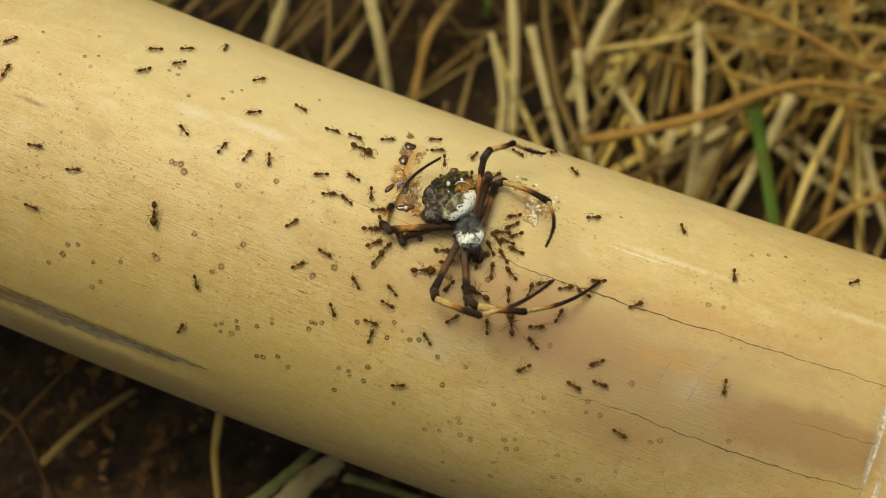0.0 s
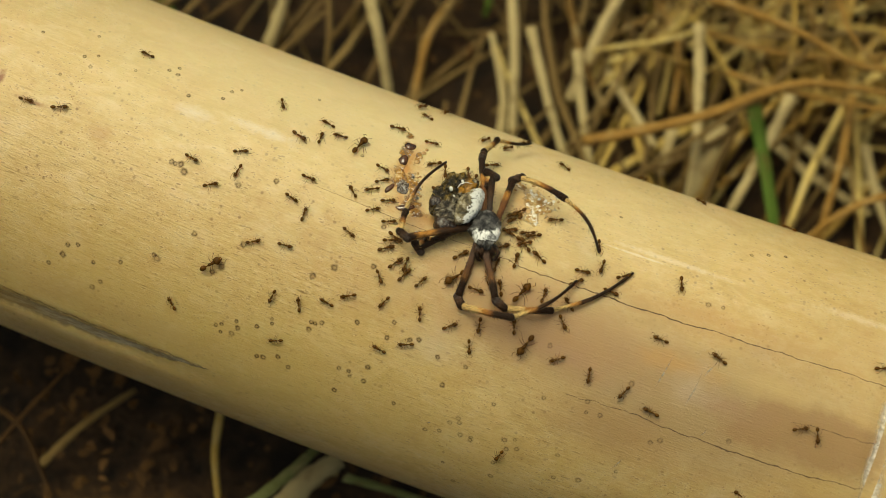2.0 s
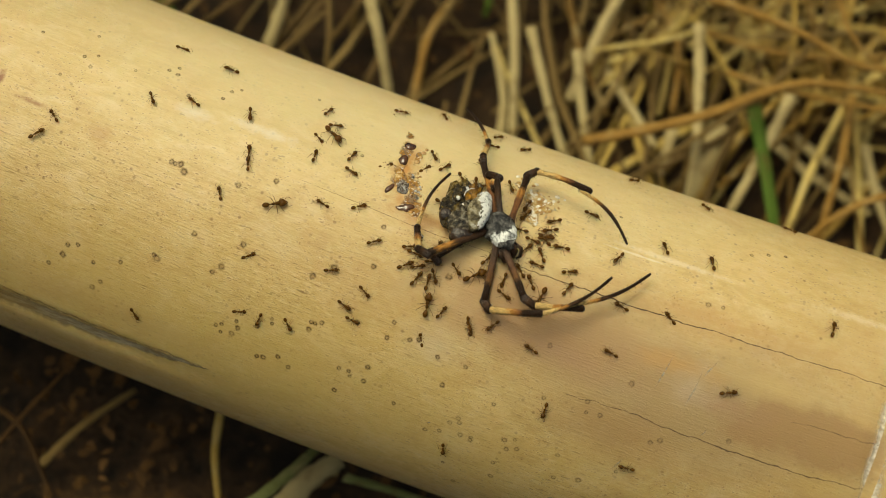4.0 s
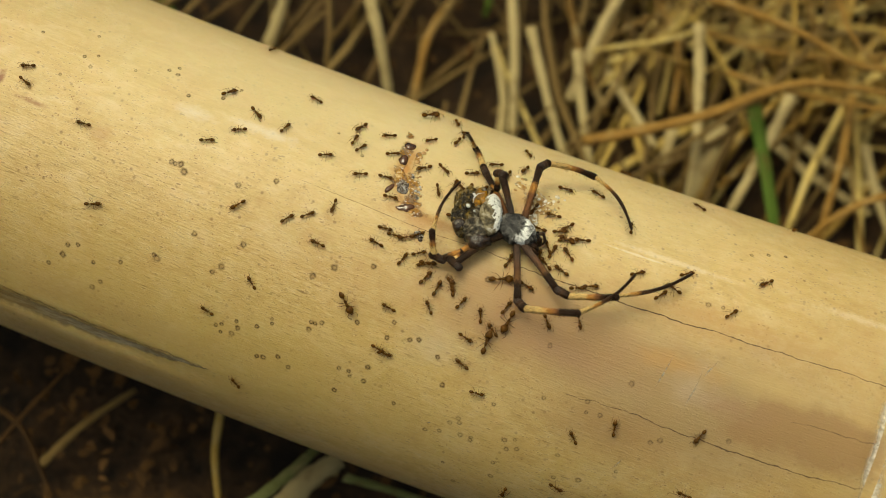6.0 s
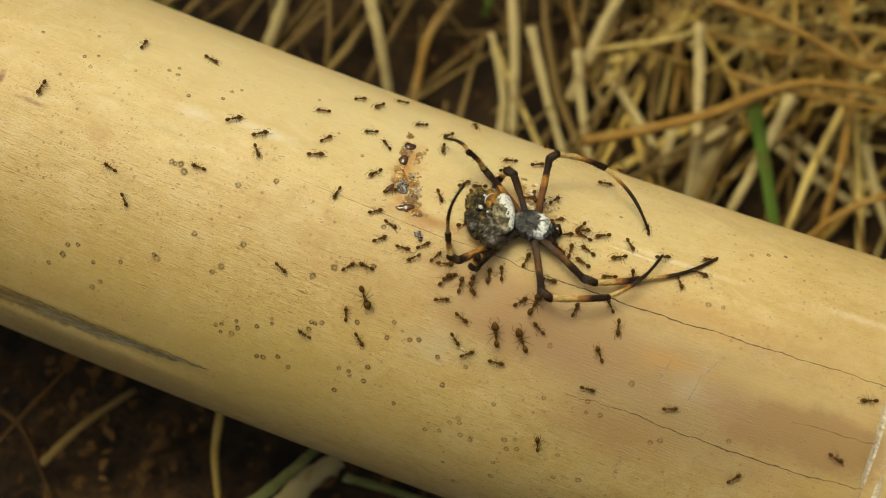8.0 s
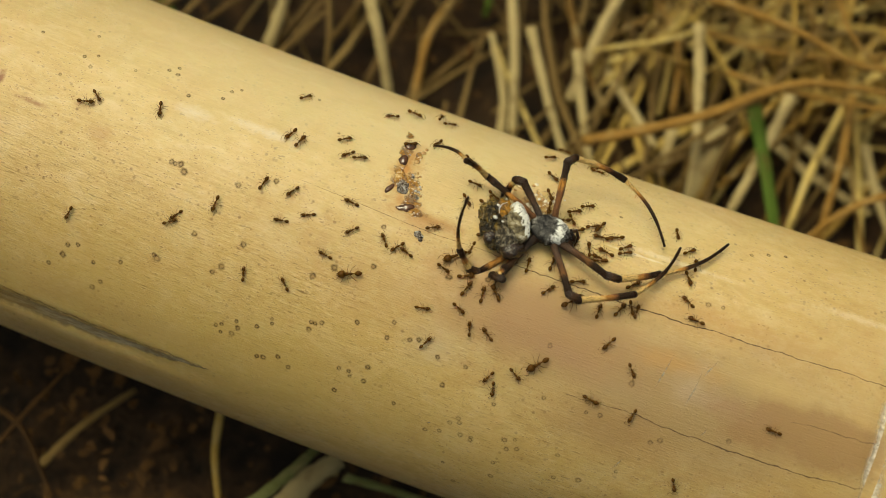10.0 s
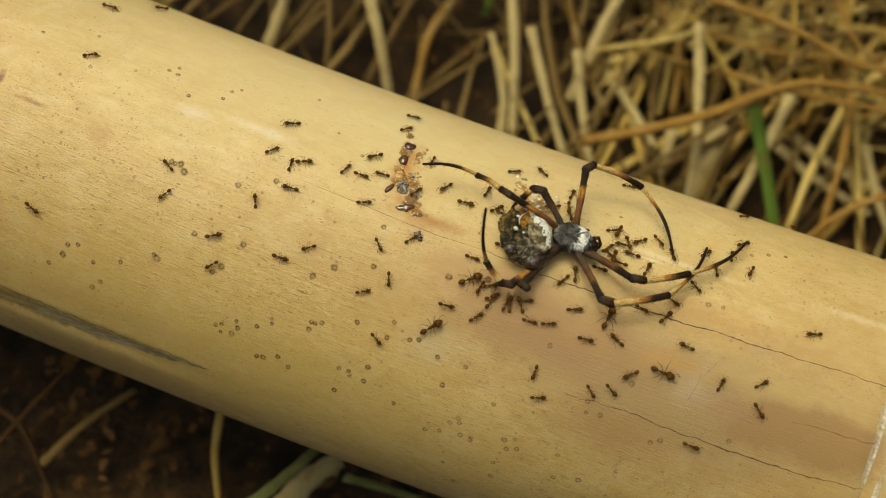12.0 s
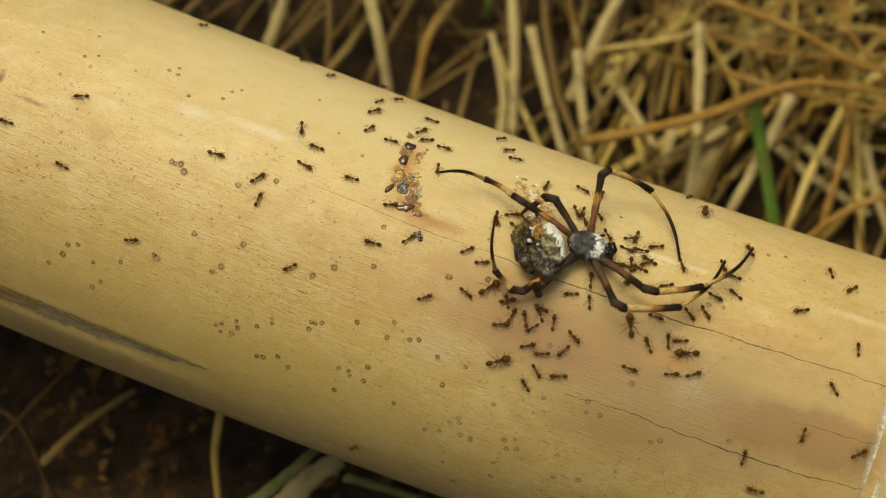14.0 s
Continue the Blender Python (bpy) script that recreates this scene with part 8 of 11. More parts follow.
    crawl(workers[45], [(0, -4.6, 30.9, 50), (0.5, -4, 30.6, 40), (0.67, -4.1, 31.5, -14), (0.83, -4.2, 32.5, -67), (1, -4.3, 33.4, -120), (1.5, -5.4, 33.8, -100), (1.75, -5, 33.4, -30), (2, -4.6, 33, 40), (2.5, -2.3, 30.3, 30), (3, -1.5, 29.8, -30), (5.5, -2.1, 33.1, -71), (6, -1.6, 34.3, -15), (6.5, -0.4, 36.1, -41), (7, 1, 37.7, -36), (7.5, 2.5, 38, -36), (8, 4.3, 37.9, 5), (8.38, 6.5, 29.3, -42), (8.75, 8.8, 20.8, -88), (9.55, 4.5, 49.7, -94), (10.5, 8, 39.9, -41), (11, 14.4, 46.7, 5), (11.5, 24.9, 37.1, 20), (12, 23.2, 34.5, -31), (12.5, 25.6, 35.5, 19), (13, 25.6, 29.2, 19), (13.5, 30.8, 29.7, 19), (14, 34.6, 23.6, 34)])
    crawl(workers[46], [(0, 1.2, 29.8, 110), (0.17, 1.5, 29.7, 166), (0.33, 1.8, 29.7, 223), (0.5, 2.1, 29.6, 280), (0.67, 2.6, 29.5, 340), (0.83, 3, 29.4, 400), (1, 3.4, 29.3, 460), (2, 5.3, 27.4, 469), (2.5, 6.8, 26.5, 474), (3, 7.9, 25.3, 474), (3.75, 10.8, 6.8, 433), (4.02, 10.7, 8.1, 376), (4.28, 10.7, 9.4, 318), (4.55, 10.6, 10.7, 260), (5.5, 9.1, 23.5, 279), (6, 9.9, 22.8, 309), (6.5, 11.1, 21.9, 319), (7, 11.8, 20.7, 319), (7.25, 12.1, 19.9, 389), (7.5, 12.5, 19.1, 459), (8, 13.6, 17.6, 444), (10.5, 17.5, 14.5, 450), (11, 17.9, 12.6, 439), (11.5, 19.3, 13.5, 391), (11.75, 18.9, 3.1, 435), (12, 18.6, -7.2, 479), (12.5, 20.3, -14.9, 472), (13, 21.6, -15.3, 438), (13.25, 18.2, -20, 506), (13.5, 14.8, -24.8, 574), (13.75, 13.7, -19.3, 620), (14, 12.6, -13.8, 666)])
    crawl(soldiers[4], [(0, 4.7, 26.9, 114), (0.5, 5.9, 26.7, 109), (1, 6.7, 27.3, 104), (1.25, 7.4, 26.5, 44), (1.5, 8.1, 25.6, -16), (1.75, 8, 28, -63), (2, 8, 30.5, -110), (2.5, 3, 34.9, -160), (3, -0.2, 38.8, -150), (3.75, -9.8, 29.5, -213), (4.02, -8.9, 30, -270), (4.28, -8, 30.6, -327), (4.55, -7.2, 31.1, -384), (5.5, 0.2, 37, -335), (6, 1.9, 33.9, -270), (6.5, 6.9, 25.1, -291), (7.5, 7.5, 21.6, -281), (8, 7.1, 19.9, -281), (10.5, 14.4, 15.5, -320), (11, 15.8, 15.5, -320), (11.5, 17.1, 17.2, -325), (12, 19, 16.9, -281), (12.5, 20.2, 16.2, -281), (13, 21.9, 16, -262), (14, 22.8, 16.8, -248)])
    crawl(workers[47], [(0, 8.5, 25.2, 19), (0.5, 9.9, 18.2, 40), (0.75, 9.4, 19.2, -16), (1, 8.9, 20.1, -71), (1.5, 10.6, 23.1, -51), (2, 12.3, 21.6, -50), (2.25, 14.1, 22, -90), (2.5, 15.9, 22.3, -131), (2.75, 14.1, 28.4, -178), (3, 12.4, 34.4, -225), (4.25, 8.3, 30, -182), (5.5, 4.3, 25.6, -139), (6, 2.3, 30.1, -216), (6.5, -4.8, 31, -175), (7, -6.5, 28.5, -185), (7.17, -5.9, 28.8, -242), (7.33, -5.2, 29, -298), (7.5, -4.6, 29.3, -355), (8, -3.3, 29.6, -380), (8.75, 4.5, 42.9, -394), (9.15, 4.2, 40.4, -321), (9.55, 3.9, 37.8, -247), (10.5, 0, 25.2, -210), (11, 1.8, 23, -241), (11.5, 1.9, 21.4, -241), (12, 2.8, 22.4, -280), (12.25, 3.7, 22.3, -346), (12.5, 4.7, 22.1, -411), (13, 13.1, 34.8, -411), (13.25, 12.4, 33.2, -481), (13.5, 11.8, 31.6, -551), (14, 11, 31.4, -520)])
    crawl(workers[48], [(0, 11.4, 20.6, 79), (0.5, 12.7, 20.1, 89), (1, 14.5, 16.5, 158), (1.5, 14.4, 21.2, 219), (1.75, 13.4, 19, 179), (2, 12.5, 16.7, 138), (2.25, 13.1, 12.9, 90), (2.5, 13.8, 9.2, 41), (3, 14.4, 7.9, 21), (3.38, 19.7, 11.4, 94), (3.75, 24.9, 14.8, 167), (4.55, 8.4, 5.7, 165), (5.03, 11.6, 8, 93), (5.5, 14.8, 10.3, 20), (6, 14.7, 9.8, 20), (6.5, 18.1, 7.9, 97), (7, 19, 6.5, 60), (7.5, 19.9, 3.5, 42), (8, 20.8, 3, 102), (8.38, 24.4, -4.1, 182), (8.75, 28.1, -11.2, 262), (9.55, 19.7, 15.1, 254), (10.03, 22.3, 11.3, 301), (10.5, 24.9, 7.5, 348), (11.5, 27, 7.1, 342), (12, 28, 5.9, 336), (12.5, 29.5, 5.2, 325), (13, 29.7, 5.8, 314), (13.5, 30.5, 6.3, 314), (14, 31.2, 8, 320)])
    crawl(workers[49], [(0, 9.1, 29.7, 149), (0.5, 8.9, 25.6, 139), (1, 5.3, 19.4, 109), (1.5, 6.9, 17.9, 79), (2, 8.1, 16.7, 89), (2.5, 8.7, 16.7, 79), (3, 9.6, 15.5, 94), (5.5, 12.6, 11.3, 20), (6, 12.7, 11.6, 20), (6.5, 14.5, 9.3, 31), (7.5, 16.3, 6.4, 21), (7.67, 16.7, 6, -39), (7.83, 17, 5.6, -99), (8, 17.3, 5.2, -159), (10.5, 14.3, 1.7, -158), (10.67, 14.8, 1.9, -98), (10.83, 15.3, 2, -38), (11, 15.8, 2.2, 22), (11.5, 16.8, 1.9, 22), (12, 15.2, 3.9, -1), (12.5, 19.1, 1.3, 32), (12.75, 19.9, 0.3, 75), (13, 20.7, -0.7, 119), (13.5, 22.9, -11.6, 79), (13.75, 22.7, -7.2, 151), (14, 22.4, -2.8, 224)])
    crawl(workers[50], [(0, 9, 36.6, -135), (0.5, -3.3, 41.4, -159), (1, -10.5, 47.9, -202), (1.5, -19.5, 35.4, -251), (1.75, -20.5, 35, -200), (2, -21.5, 34.5, -150), (2.5, -25.7, 35.5, -220), (3, -26.2, 28.2, -230), (3.75, -25.6, 9.6, -284), (4.15, -24.9, 11.8, -358), (4.55, -24.1, 14, -432), (5.5, -22, 27.8, -435), (5.75, -25.6, 26, -490), (6, -29.1, 24.2, -544), (6.5, -28.8, 27.9, -549), (6.75, -33.1, 21.5, -592), (7, -37.4, 15.1, -636), (7.25, -39.4, 12.4, -593), (7.5, -41.3, 9.8, -550), (7.75, -42.9, 7.6, -480), (8, -44.4, 5.5, -409), (8.75, -38.2, 22, -418), (9.02, -38.6, 21, -358), (9.28, -39, 20, -298), (9.55, -39.3, 19, -238), (10.03, -41.3, 13.6, -288), (10.5, -43.3, 8.3, -337), (11, -36.1, 9.9, -338), (11.5, -30.7, -2.8, -301), (12, -23.3, -21.1, -311), (12.5, -18, -36.5, -304), (12.67, -19.1, -34.4, -247), (12.83, -20.1, -32.4, -191), (13, -21.1, -30.4, -135), (13.5, -20.4, -24.9, -64), (13.75, -19.7, -22.3, -105), (14, -19.1, -19.8, -147)])
    crawl(workers[51], [(0, 19.7, 28.7, -141), (0.5, 13.6, 27, -191), (1, 9.7, 24.3, -241), (1.25, 12.1, 26.6, -297), (1.5, 14.4, 28.9, -352), (1.75, 14, 30.2, -429), (2, 13.6, 31.4, -505), (2.5, 7.7, 39.4, -504), (3, 4, 37.9, -535), (3.38, -0.2, 31.9, -479), (3.75, -4.5, 25.9, -423), (4.55, 7.2, 48.2, -417), (5.03, 4.4, 45, -476), (5.5, 1.6, 41.8, -535), (6, -0.5, 41.6, -561), (6.5, -3.8, 36.2, -611), (7, -3.2, 30, -655), (7.5, -0.1, 23.7, -670), (8, 0.5, 14.8, -611), (10.5, 5.9, 9.8, -642), (10.67, 6.6, 9.6, -695), (10.83, 7.4, 9.4, -748), (11, 8.2, 9.2, -802), (11.5, 9.5, 10.1, -802), (12, 10.3, 10.5, -840), (12.5, 10.7, 13.6, -802), (13, 11.1, 17, -811), (13.5, 12.3, 20.5, -825), (14, 14.7, 24.3, -751)])
    crawl(workers[52], [(0, 17.3, 36.7, -11), (0.5, 19.4, 45.1, -61), (1, 19.3, 49.6, -131), (1.5, 16, 54.2, -157), (2, 10.2, 64.3, -104), (2.5, 9.6, 81.2, -67), (3.92, 17.6, 132.3, -75), (14, 17.6, 132.3, -75)])
    crawl(workers[53], [(0, 21.1, 33.9, -1), (0.25, 23.4, 37.6, -75), (0.5, 25.6, 41.3, -149), (1, 10.9, 38.1, -123), (1.5, -1.5, 42.6, -170), (2, -10.1, 41.6, -159), (2.5, -19.4, 23.7, -175), (2.75, -23.3, 22.6, -115), (3, -27.1, 21.4, -54), (3.75, -22.5, 38.7, -48), (4.15, -21.7, 36, 14), (4.55, -20.8, 33.3, 77), (5.5, -19.8, 18.7, 141), (6, -20.2, 18.5, 170), (6.25, -20.6, 19.5, 215), (6.5, -20.9, 20.6, 261), (7, -20.3, 23.4, 300), (7.5, -19.8, 28, 270), (8, -17.8, 44.8, 318), (8.75, -20.9, 25.9, 355), (9.55, -7.5, 46.3, 344), (9.87, -7.4, 41.7, 399), (10.18, -7.4, 37.1, 454), (10.5, -7.3, 32.5, 510), (11, -9, 28.2, 560), (11.17, -8.9, 28.1, 620), (11.33, -8.9, 27.9, 680), (11.5, -8.8, 27.8, 740), (12, -6.3, 27.9, 725), (12.5, 0, 28.6, 710), (13, 7.8, 31.2, 679), (13.5, 8, 31.1, 679), (14, 8.2, 30.8, 750)])
    crawl(workers[54], [(0, 26.8, 45, -12), (1.16, 48.8, 67, -24), (2.55, 50.5, 66.6, 31), (3.95, 52.2, 66.2, 86), (5.34, 53.9, 65.8, 141), (6.5, 31.9, 43.8, 183), (6.67, 34, 39.6, 128), (6.83, 36, 35.3, 73), (7, 38.1, 31, 19), (7.5, 50.2, 30.8, 44), (8, 60, 32.7, -15), (8.38, 61.2, 23.1, -92), (8.75, 62.5, 13.6, -169), (9.55, 50.2, 35.9, -158), (10.5, 49.7, 22.4, -215), (11, 50.2, 18.7, -137), (11.5, 38.9, 21.8, -202), (12, 32.5, 17, -187), (12.5, 31.9, 17.2, -161), (13, 31.7, 17.9, -161), (13.5, 27.8, 20.7, -161), (13.75, 28.5, 19, -207), (14, 29.3, 17.4, -253)])
    crawl(workers[55], [(0, 40, 23.8, -82), (0.5, 44, 37.1, -70), (1, 47.9, 41.2, -41), (1.5, 46.6, 38.7, 4), (2, 53.3, 28.4, 25), (2.25, 51.6, 18.1, 68), (2.5, 50, 7.9, 112), (3, 51.5, -26.5, 78), (3.75, 47.8, -44.8, 132), (4.15, 46.1, -42.3, 185), (4.55, 44.5, -39.9, 238), (4.87, 43.2, -35.1, 297), (5.18, 42, -30.4, 355), (5.5, 40.8, -25.6, 413), (6, 47.5, -45.9, 438), (6.96, 52.1, -80.5, 442), (8.32, 51.5, -80.6, 502), (9.68, 51, -80.7, 562), (11.04, 50.4, -80.7, 621), (13, 45.6, -8.3, 574), (13.17, 46.9, -10.6, 515), (13.33, 48.3, -12.8, 455), (13.5, 49.6, -15, 396), (14, 53.1, -21.6, 464)])
    crawl(workers[56], [(0, 22.5, 10.7, 42), (0.5, 33.2, 14.8, 15), (0.75, 30.4, 16.4, -39), (1, 27.5, 17.9, -92), (1.5, 25.5, 31.2, -135), (2, 25.3, 33.9, -115), (2.5, 24.9, 45.1, -98), (3, 24.2, 52.7, -79), (3.38, 29.6, 53.5, -127), (3.75, 34.9, 54.2, -174), (4.55, 16.9, 53.9, -177), (5.03, 20, 54.6, -254), (5.5, 23, 55.3, -331), (5.75, 21.7, 53.1, -279), (6, 20.4, 50.9, -228), (6.5, 14.2, 36.6, -241), (7, 9.8, 27.3, -261), (8, 9.2, 25.5, -209), (8.75, -0.6, 35, -131), (9.15, 1.1, 36.5, -71), (9.55, 2.8, 38.1, -12), (10.5, 11.7, 39.3, -52), (11, 10.8, 37.4, -46), (11.5, 11, 36.9, -41), (12, 10.8, 36.7, -90), (12.5, 10.6, 36.6, -56), (14, 10.9, 36.3, -41)])
    crawl(workers[57], [(0, 11.8, -12, 26), (0.25, 13.6, -12.8, 106), (0.5, 15.4, -13.5, 186), (1, 7.4, -10.3, 218), (1.5, 7.5, -9.2, 205), (2, 6.1, -6.5, 204), (2.5, 5.8, -5.7, 226), (3, 6.3, -5.7, 231), (5.5, 5.3, -7.3, 186), (6.5, 5.9, -8, 186), (7, 6, -7.4, 205), (7.5, 6, -7.4, 205), (7.67, 6, -7.1, 149), (7.83, 6.1, -6.8, 92), (8, 6.1, -6.5, 36), (10.5, 21.4, -3.1, 28), (11, 23.7, -7.6, 30), (11.5, 28.5, -8.5, 45), (12.5, 32.8, -16, 57), (13, 33.7, -14.3, 77), (13.17, 33.8, -14, 137), (13.33, 33.9, -13.7, 197), (13.5, 34, -13.3, 257), (14, 26.5, 2.1, 212)])
    crawl(workers[58], [(0, 26.9, -20.1, -70), (0.5, 27.3, -14.1, -116), (1, 26.9, 0.5, -86), (1.25, 25.5, 6.4, -127), (1.5, 24, 12.3, -167), (1.75, 21.6, 22.4, -124), (2, 19.1, 32.6, -80), (2.5, 14.4, 47.3, -159), (3, 6.5, 54, -90), (3.75, 0.3, 69.7, -108), (4.15, 2, 69.1, -41), (4.55, 3.6, 68.5, 26), (5.5, 10.9, 61, -42), (6, 20.8, 68.8, -15), (6.5, 27.9, 65, -75), (7.66, 49.9, 87, 2), (10.25, 59.2, 74.7, 49), (12.84, 68.6, 62.5, 97), (14, 46.6, 40.5, 94)])
    crawl(workers[59], [(0, 36.8, -8.6, -82), (0.17, 36.4, -8.9, -24), (0.33, 35.9, -9.2, 33), (0.5, 35.4, -9.5, 91), (1, 33.3, -16.8, 103), (1.5, 22.5, -23.5, 148), (1.75, 18.3, -13.2, 216), (2, 14.1, -2.9, 284), (2.17, 14.4, -3.9, 341), (2.33, 14.8, -4.8, 398), (2.5, 15.1, -5.7, 455), (3, 16.3, -5.6, 455), (3.38, 11.7, -10.8, 406), (3.75, 7.1, -16, 357), (4.55, 23.5, -5, 350), (5.03, 21, -8.8, 405), (5.5, 18.4, -12.6, 460), (6, 18.4, -12.6, 460), (6.5, 19.2, -13.2, 485), (7, 19.5, -14.7, 467), (7.5, 20.5, -15, 466), (8, 21.2, -14.2, 468), (8.75, 27.2, -29.9, 406), (9.15, 27.2, -27.3, 333), (9.55, 27.3, -24.7, 259), (10.5, 25.1, -11, 312), (11, 25.4, -10.5, 280), (11.5, 26.7, -7.8, 298), (12, 26.1, -8.5, 297), (13, 27.2, -7.6, 298), (13.5, 28.2, -6.9, 298), (14, 28, -6.1, 298)])
    crawl(workers[60], [(0, 57, -21, 44), (1.54, 59.1, -78.1, 87), (14, 59.1, -78.1, 87)])
    crawl(workers[61], [(0, 6.5, -31.2, -59), (1, 6.5, -31.6, -60), (1.5, 5.2, -32.5, -61), (1.75, 5, -32.2, -140), (2, 4.8, -31.8, -219), (2.5, 3, -32.3, -168), (3, 0.7, -29.9, -138), (3.75, -3.8, -12.6, -96), (4.15, -2.1, -13.3, -34), (4.55, -0.3, -14.1, 29), (5.5, 6.8, -22.6, 33), (6, 5.9, -19.6, -1), (6.5, 10.1, -23.9, -21), (7, 7.9, -16.8, 3), (7.5, 16.3, -10.3, -71), (8, 18.9, -7, -51), (9.25, 18.6, -5.9, 2), (10.5, 18.2, -4.9, 55), (10.75, 25.4, -5.9, 7), (11, 32.6, -6.9, -41), (11.5, 38.4, -9.9, -32), (12, 39.5, -11.9, -104), (12.5, 35.8, 3.4, -95), (12.67, 35.6, 0.7, -37), (12.83, 35.5, -2, 20), (13, 35.3, -4.7, 78), (13.25, 37.9, -2.3, 11), (13.5, 40.5, 0.1, -55), (13.75, 39.2, -1, -131), (14, 37.8, -2.1, -207)])
    crawl(workers[62], [(0, -4, -30.4, -26), (0.25, -3.9, -30.5, -70), (0.5, -3.8, -30.6, -114), (1, -5.5, -29.1, -115), (1.5, -6.7, -30.8, -156), (2, -5.7, -31.4, -122), (2.17, -6.1, -31.9, -178), (2.33, -6.5, -32.3, -235), (2.5, -6.9, -32.8, -291), (2.75, -7.4, -33.1, -214), (3, -8, -33.4, -136), (3.75, -19, -36.8, -207), (4.15, -17.6, -38.7, -272), (4.55, -16.3, -40.5, -336), (5.03, -12.1, -42.7, -385), (5.5, -8, -44.9, -434), (6, -2.1, -32.3, -419), (6.5, -2.9, -30.2, -349), (6.75, -1.9, -32.9, -419), (7, -0.8, -35.6, -489), (7.5, -4, -23.9, -491), (8, -4.4, -24.2, -510), (8.25, -7.8, -26.9, -568), (8.5, -11.3, -29.6, -626), (8.75, -14.8, -32.4, -684), (9.55, 3.1, -33.5, -695), (10.5, -2.8, -42, -643), (11, -7.4, -53.6, -629), (11.5, -5.6, -44.7, -637), (12.39, -9.5, -77.1, -619), (14, -9.5, -77.1, -619)])
    crawl(workers[63], [(0, -1.3, -35.7, -165), (0.5, -1.4, -37.2, -125), (1, -8.7, -30, -137), (1.5, -11, -25.7, -179), (2, -16.2, -11.2, -140), (2.5, -16.1, -10.7, -140), (2.67, -15.9, -10.5, -80), (2.83, -15.7, -10.2, -20), (3, -15.5, -9.9, 40), (5.5, -11.3, -13, 62), (6, -9.9, -12.5, 28), (6.25, -10.7, -14.2, 83), (6.5, -11.5, -15.9, 138), (7, -12, -9.3, 189), (7.5, -15.3, -2.5, 264), (8, -13.5, -1.2, 307), (10.5, -8.4, -3, 313), (11, -7.3, -2.7, 287), (11.17, -6.8, -1.9, 227), (11.33, -6.3, -1, 167), (11.5, -5.8, -0.2, 107), (12, -6.3, -7.7, 79), (12.25, -8.5, -8.2, 132), (12.5, -10.7, -8.7, 186), (13, -14.5, -23.6, 133), (13.5, -15.7, -45, 88), (13.75, -17.8, -38.2, 138), (14, -19.9, -31.4, 187)])
    crawl(workers[64], [(0, 2.1, -41.8, -114), (0.5, 1.8, -42.8, -186), (0.75, 1.3, -43.4, -145), (1, 0.7, -44.1, -103), (1.5, -1.2, -43, -147), (2, -3.2, -40.7, -116), (2.5, -3.8, -40.9, -115), (3, -5.4, -40.7, -116), (5.5, 2.4, -21, -139), (6, -4, -17.1, -96), (6.5, -2.9, -14.9, -118), (6.75, -4.3, -16.9, -177), (7, -5.8, -19, -235), (7.5, -6.4, -19.6, -235), (8, -4.9, -18.9, -312), (10.5, 16.5, -15.1, -333), (11, 21.2, -17.5, -332), (11.25, 19.7, -19.5, -384), (11.5, 18.1, -21.4, -437), (12, 23.3, -11.8, -403), (12.5, 23.4, -7.6, -388), (13, 32.8, 3.5, -437), (13.25, 34.5, 3.7, -477), (13.5, 36.1, 3.9, -518), (14, 31.2, 16, -521)])
    crawl(workers[65], [(0, -6, -14.7, 62), (1.69, -10.9, -76.7, 102), (2.53, -11.8, -75.8, 157), (3.37, -12.7, -74.9, 212), (4.22, -13.5, -73.9, 266), (5.5, -12.9, -26.3, 268), (6, -14.3, -24.5, 260), (6.5, -15, -22.1, 259), (6.67, -15.1, -23, 316), (6.83, -15.3, -24, 373), (7, -15.4, -25, 431), (7.25, -16.2, -25.4, 505), (7.5, -17.1, -25.8, 579), (8, -16, -18.8, 639), (8.38, -10.2, -17, 582), (8.75, -4.5, -15.3, 524), (9.55, -20.9, -21.1, 526), (9.87, -18.4, -20.4, 585), (10.18, -15.9, -19.7, 644), (10.5, -13.5, -19, 703), (11, -11.1, -17.1, 699), (11.5, -12.2, -10.3, 654), (12, -12.9, -4.6, 598), (12.5, -13.9, 1.4, 605), (12.75, -14.1, -2, 670), (13, -14.3, -5.4, 735), (13.5, -10.6, -14.1, 805), (14, -7.6, -36.3, 774)])
    crawl(workers[66], [(0, -0.6, -3.2, -145), (2, -0.6, -3.4, -151), (2.25, -6.4, -8.1, -208), (2.5, -12.3, -12.9, -264), (2.67, -12.5, -13.7, -208), (2.83, -12.8, -14.5, -151), (3, -13.1, -15.3, -94), (3.38, -16.8, -8.9, -19), (3.75, -20.5, -2.6, 57), (4.55, -8.9, -25.9, 54), (5.03, -11.2, -22.5, -24), (5.5, -13.5, -19, -103), (6, -14.6, -10.6, -33), (6.5, -13.3, -9.8, 8), (7, -6, -39.1, 39), (7.5, -2.8, -32.1, 58), (8.84, 1.6, -81.3, 93), (9.7, -0.3, -81.3, 147), (10.56, -2.2, -81.3, 201), (11.42, -4.1, -81.3, 255), (12.5, -4.9, -41.2, 246), (13.05, -5.5, -61.5, 169), (13.6, -6, -81.9, 93), (14, -6, -81.9, 93)])
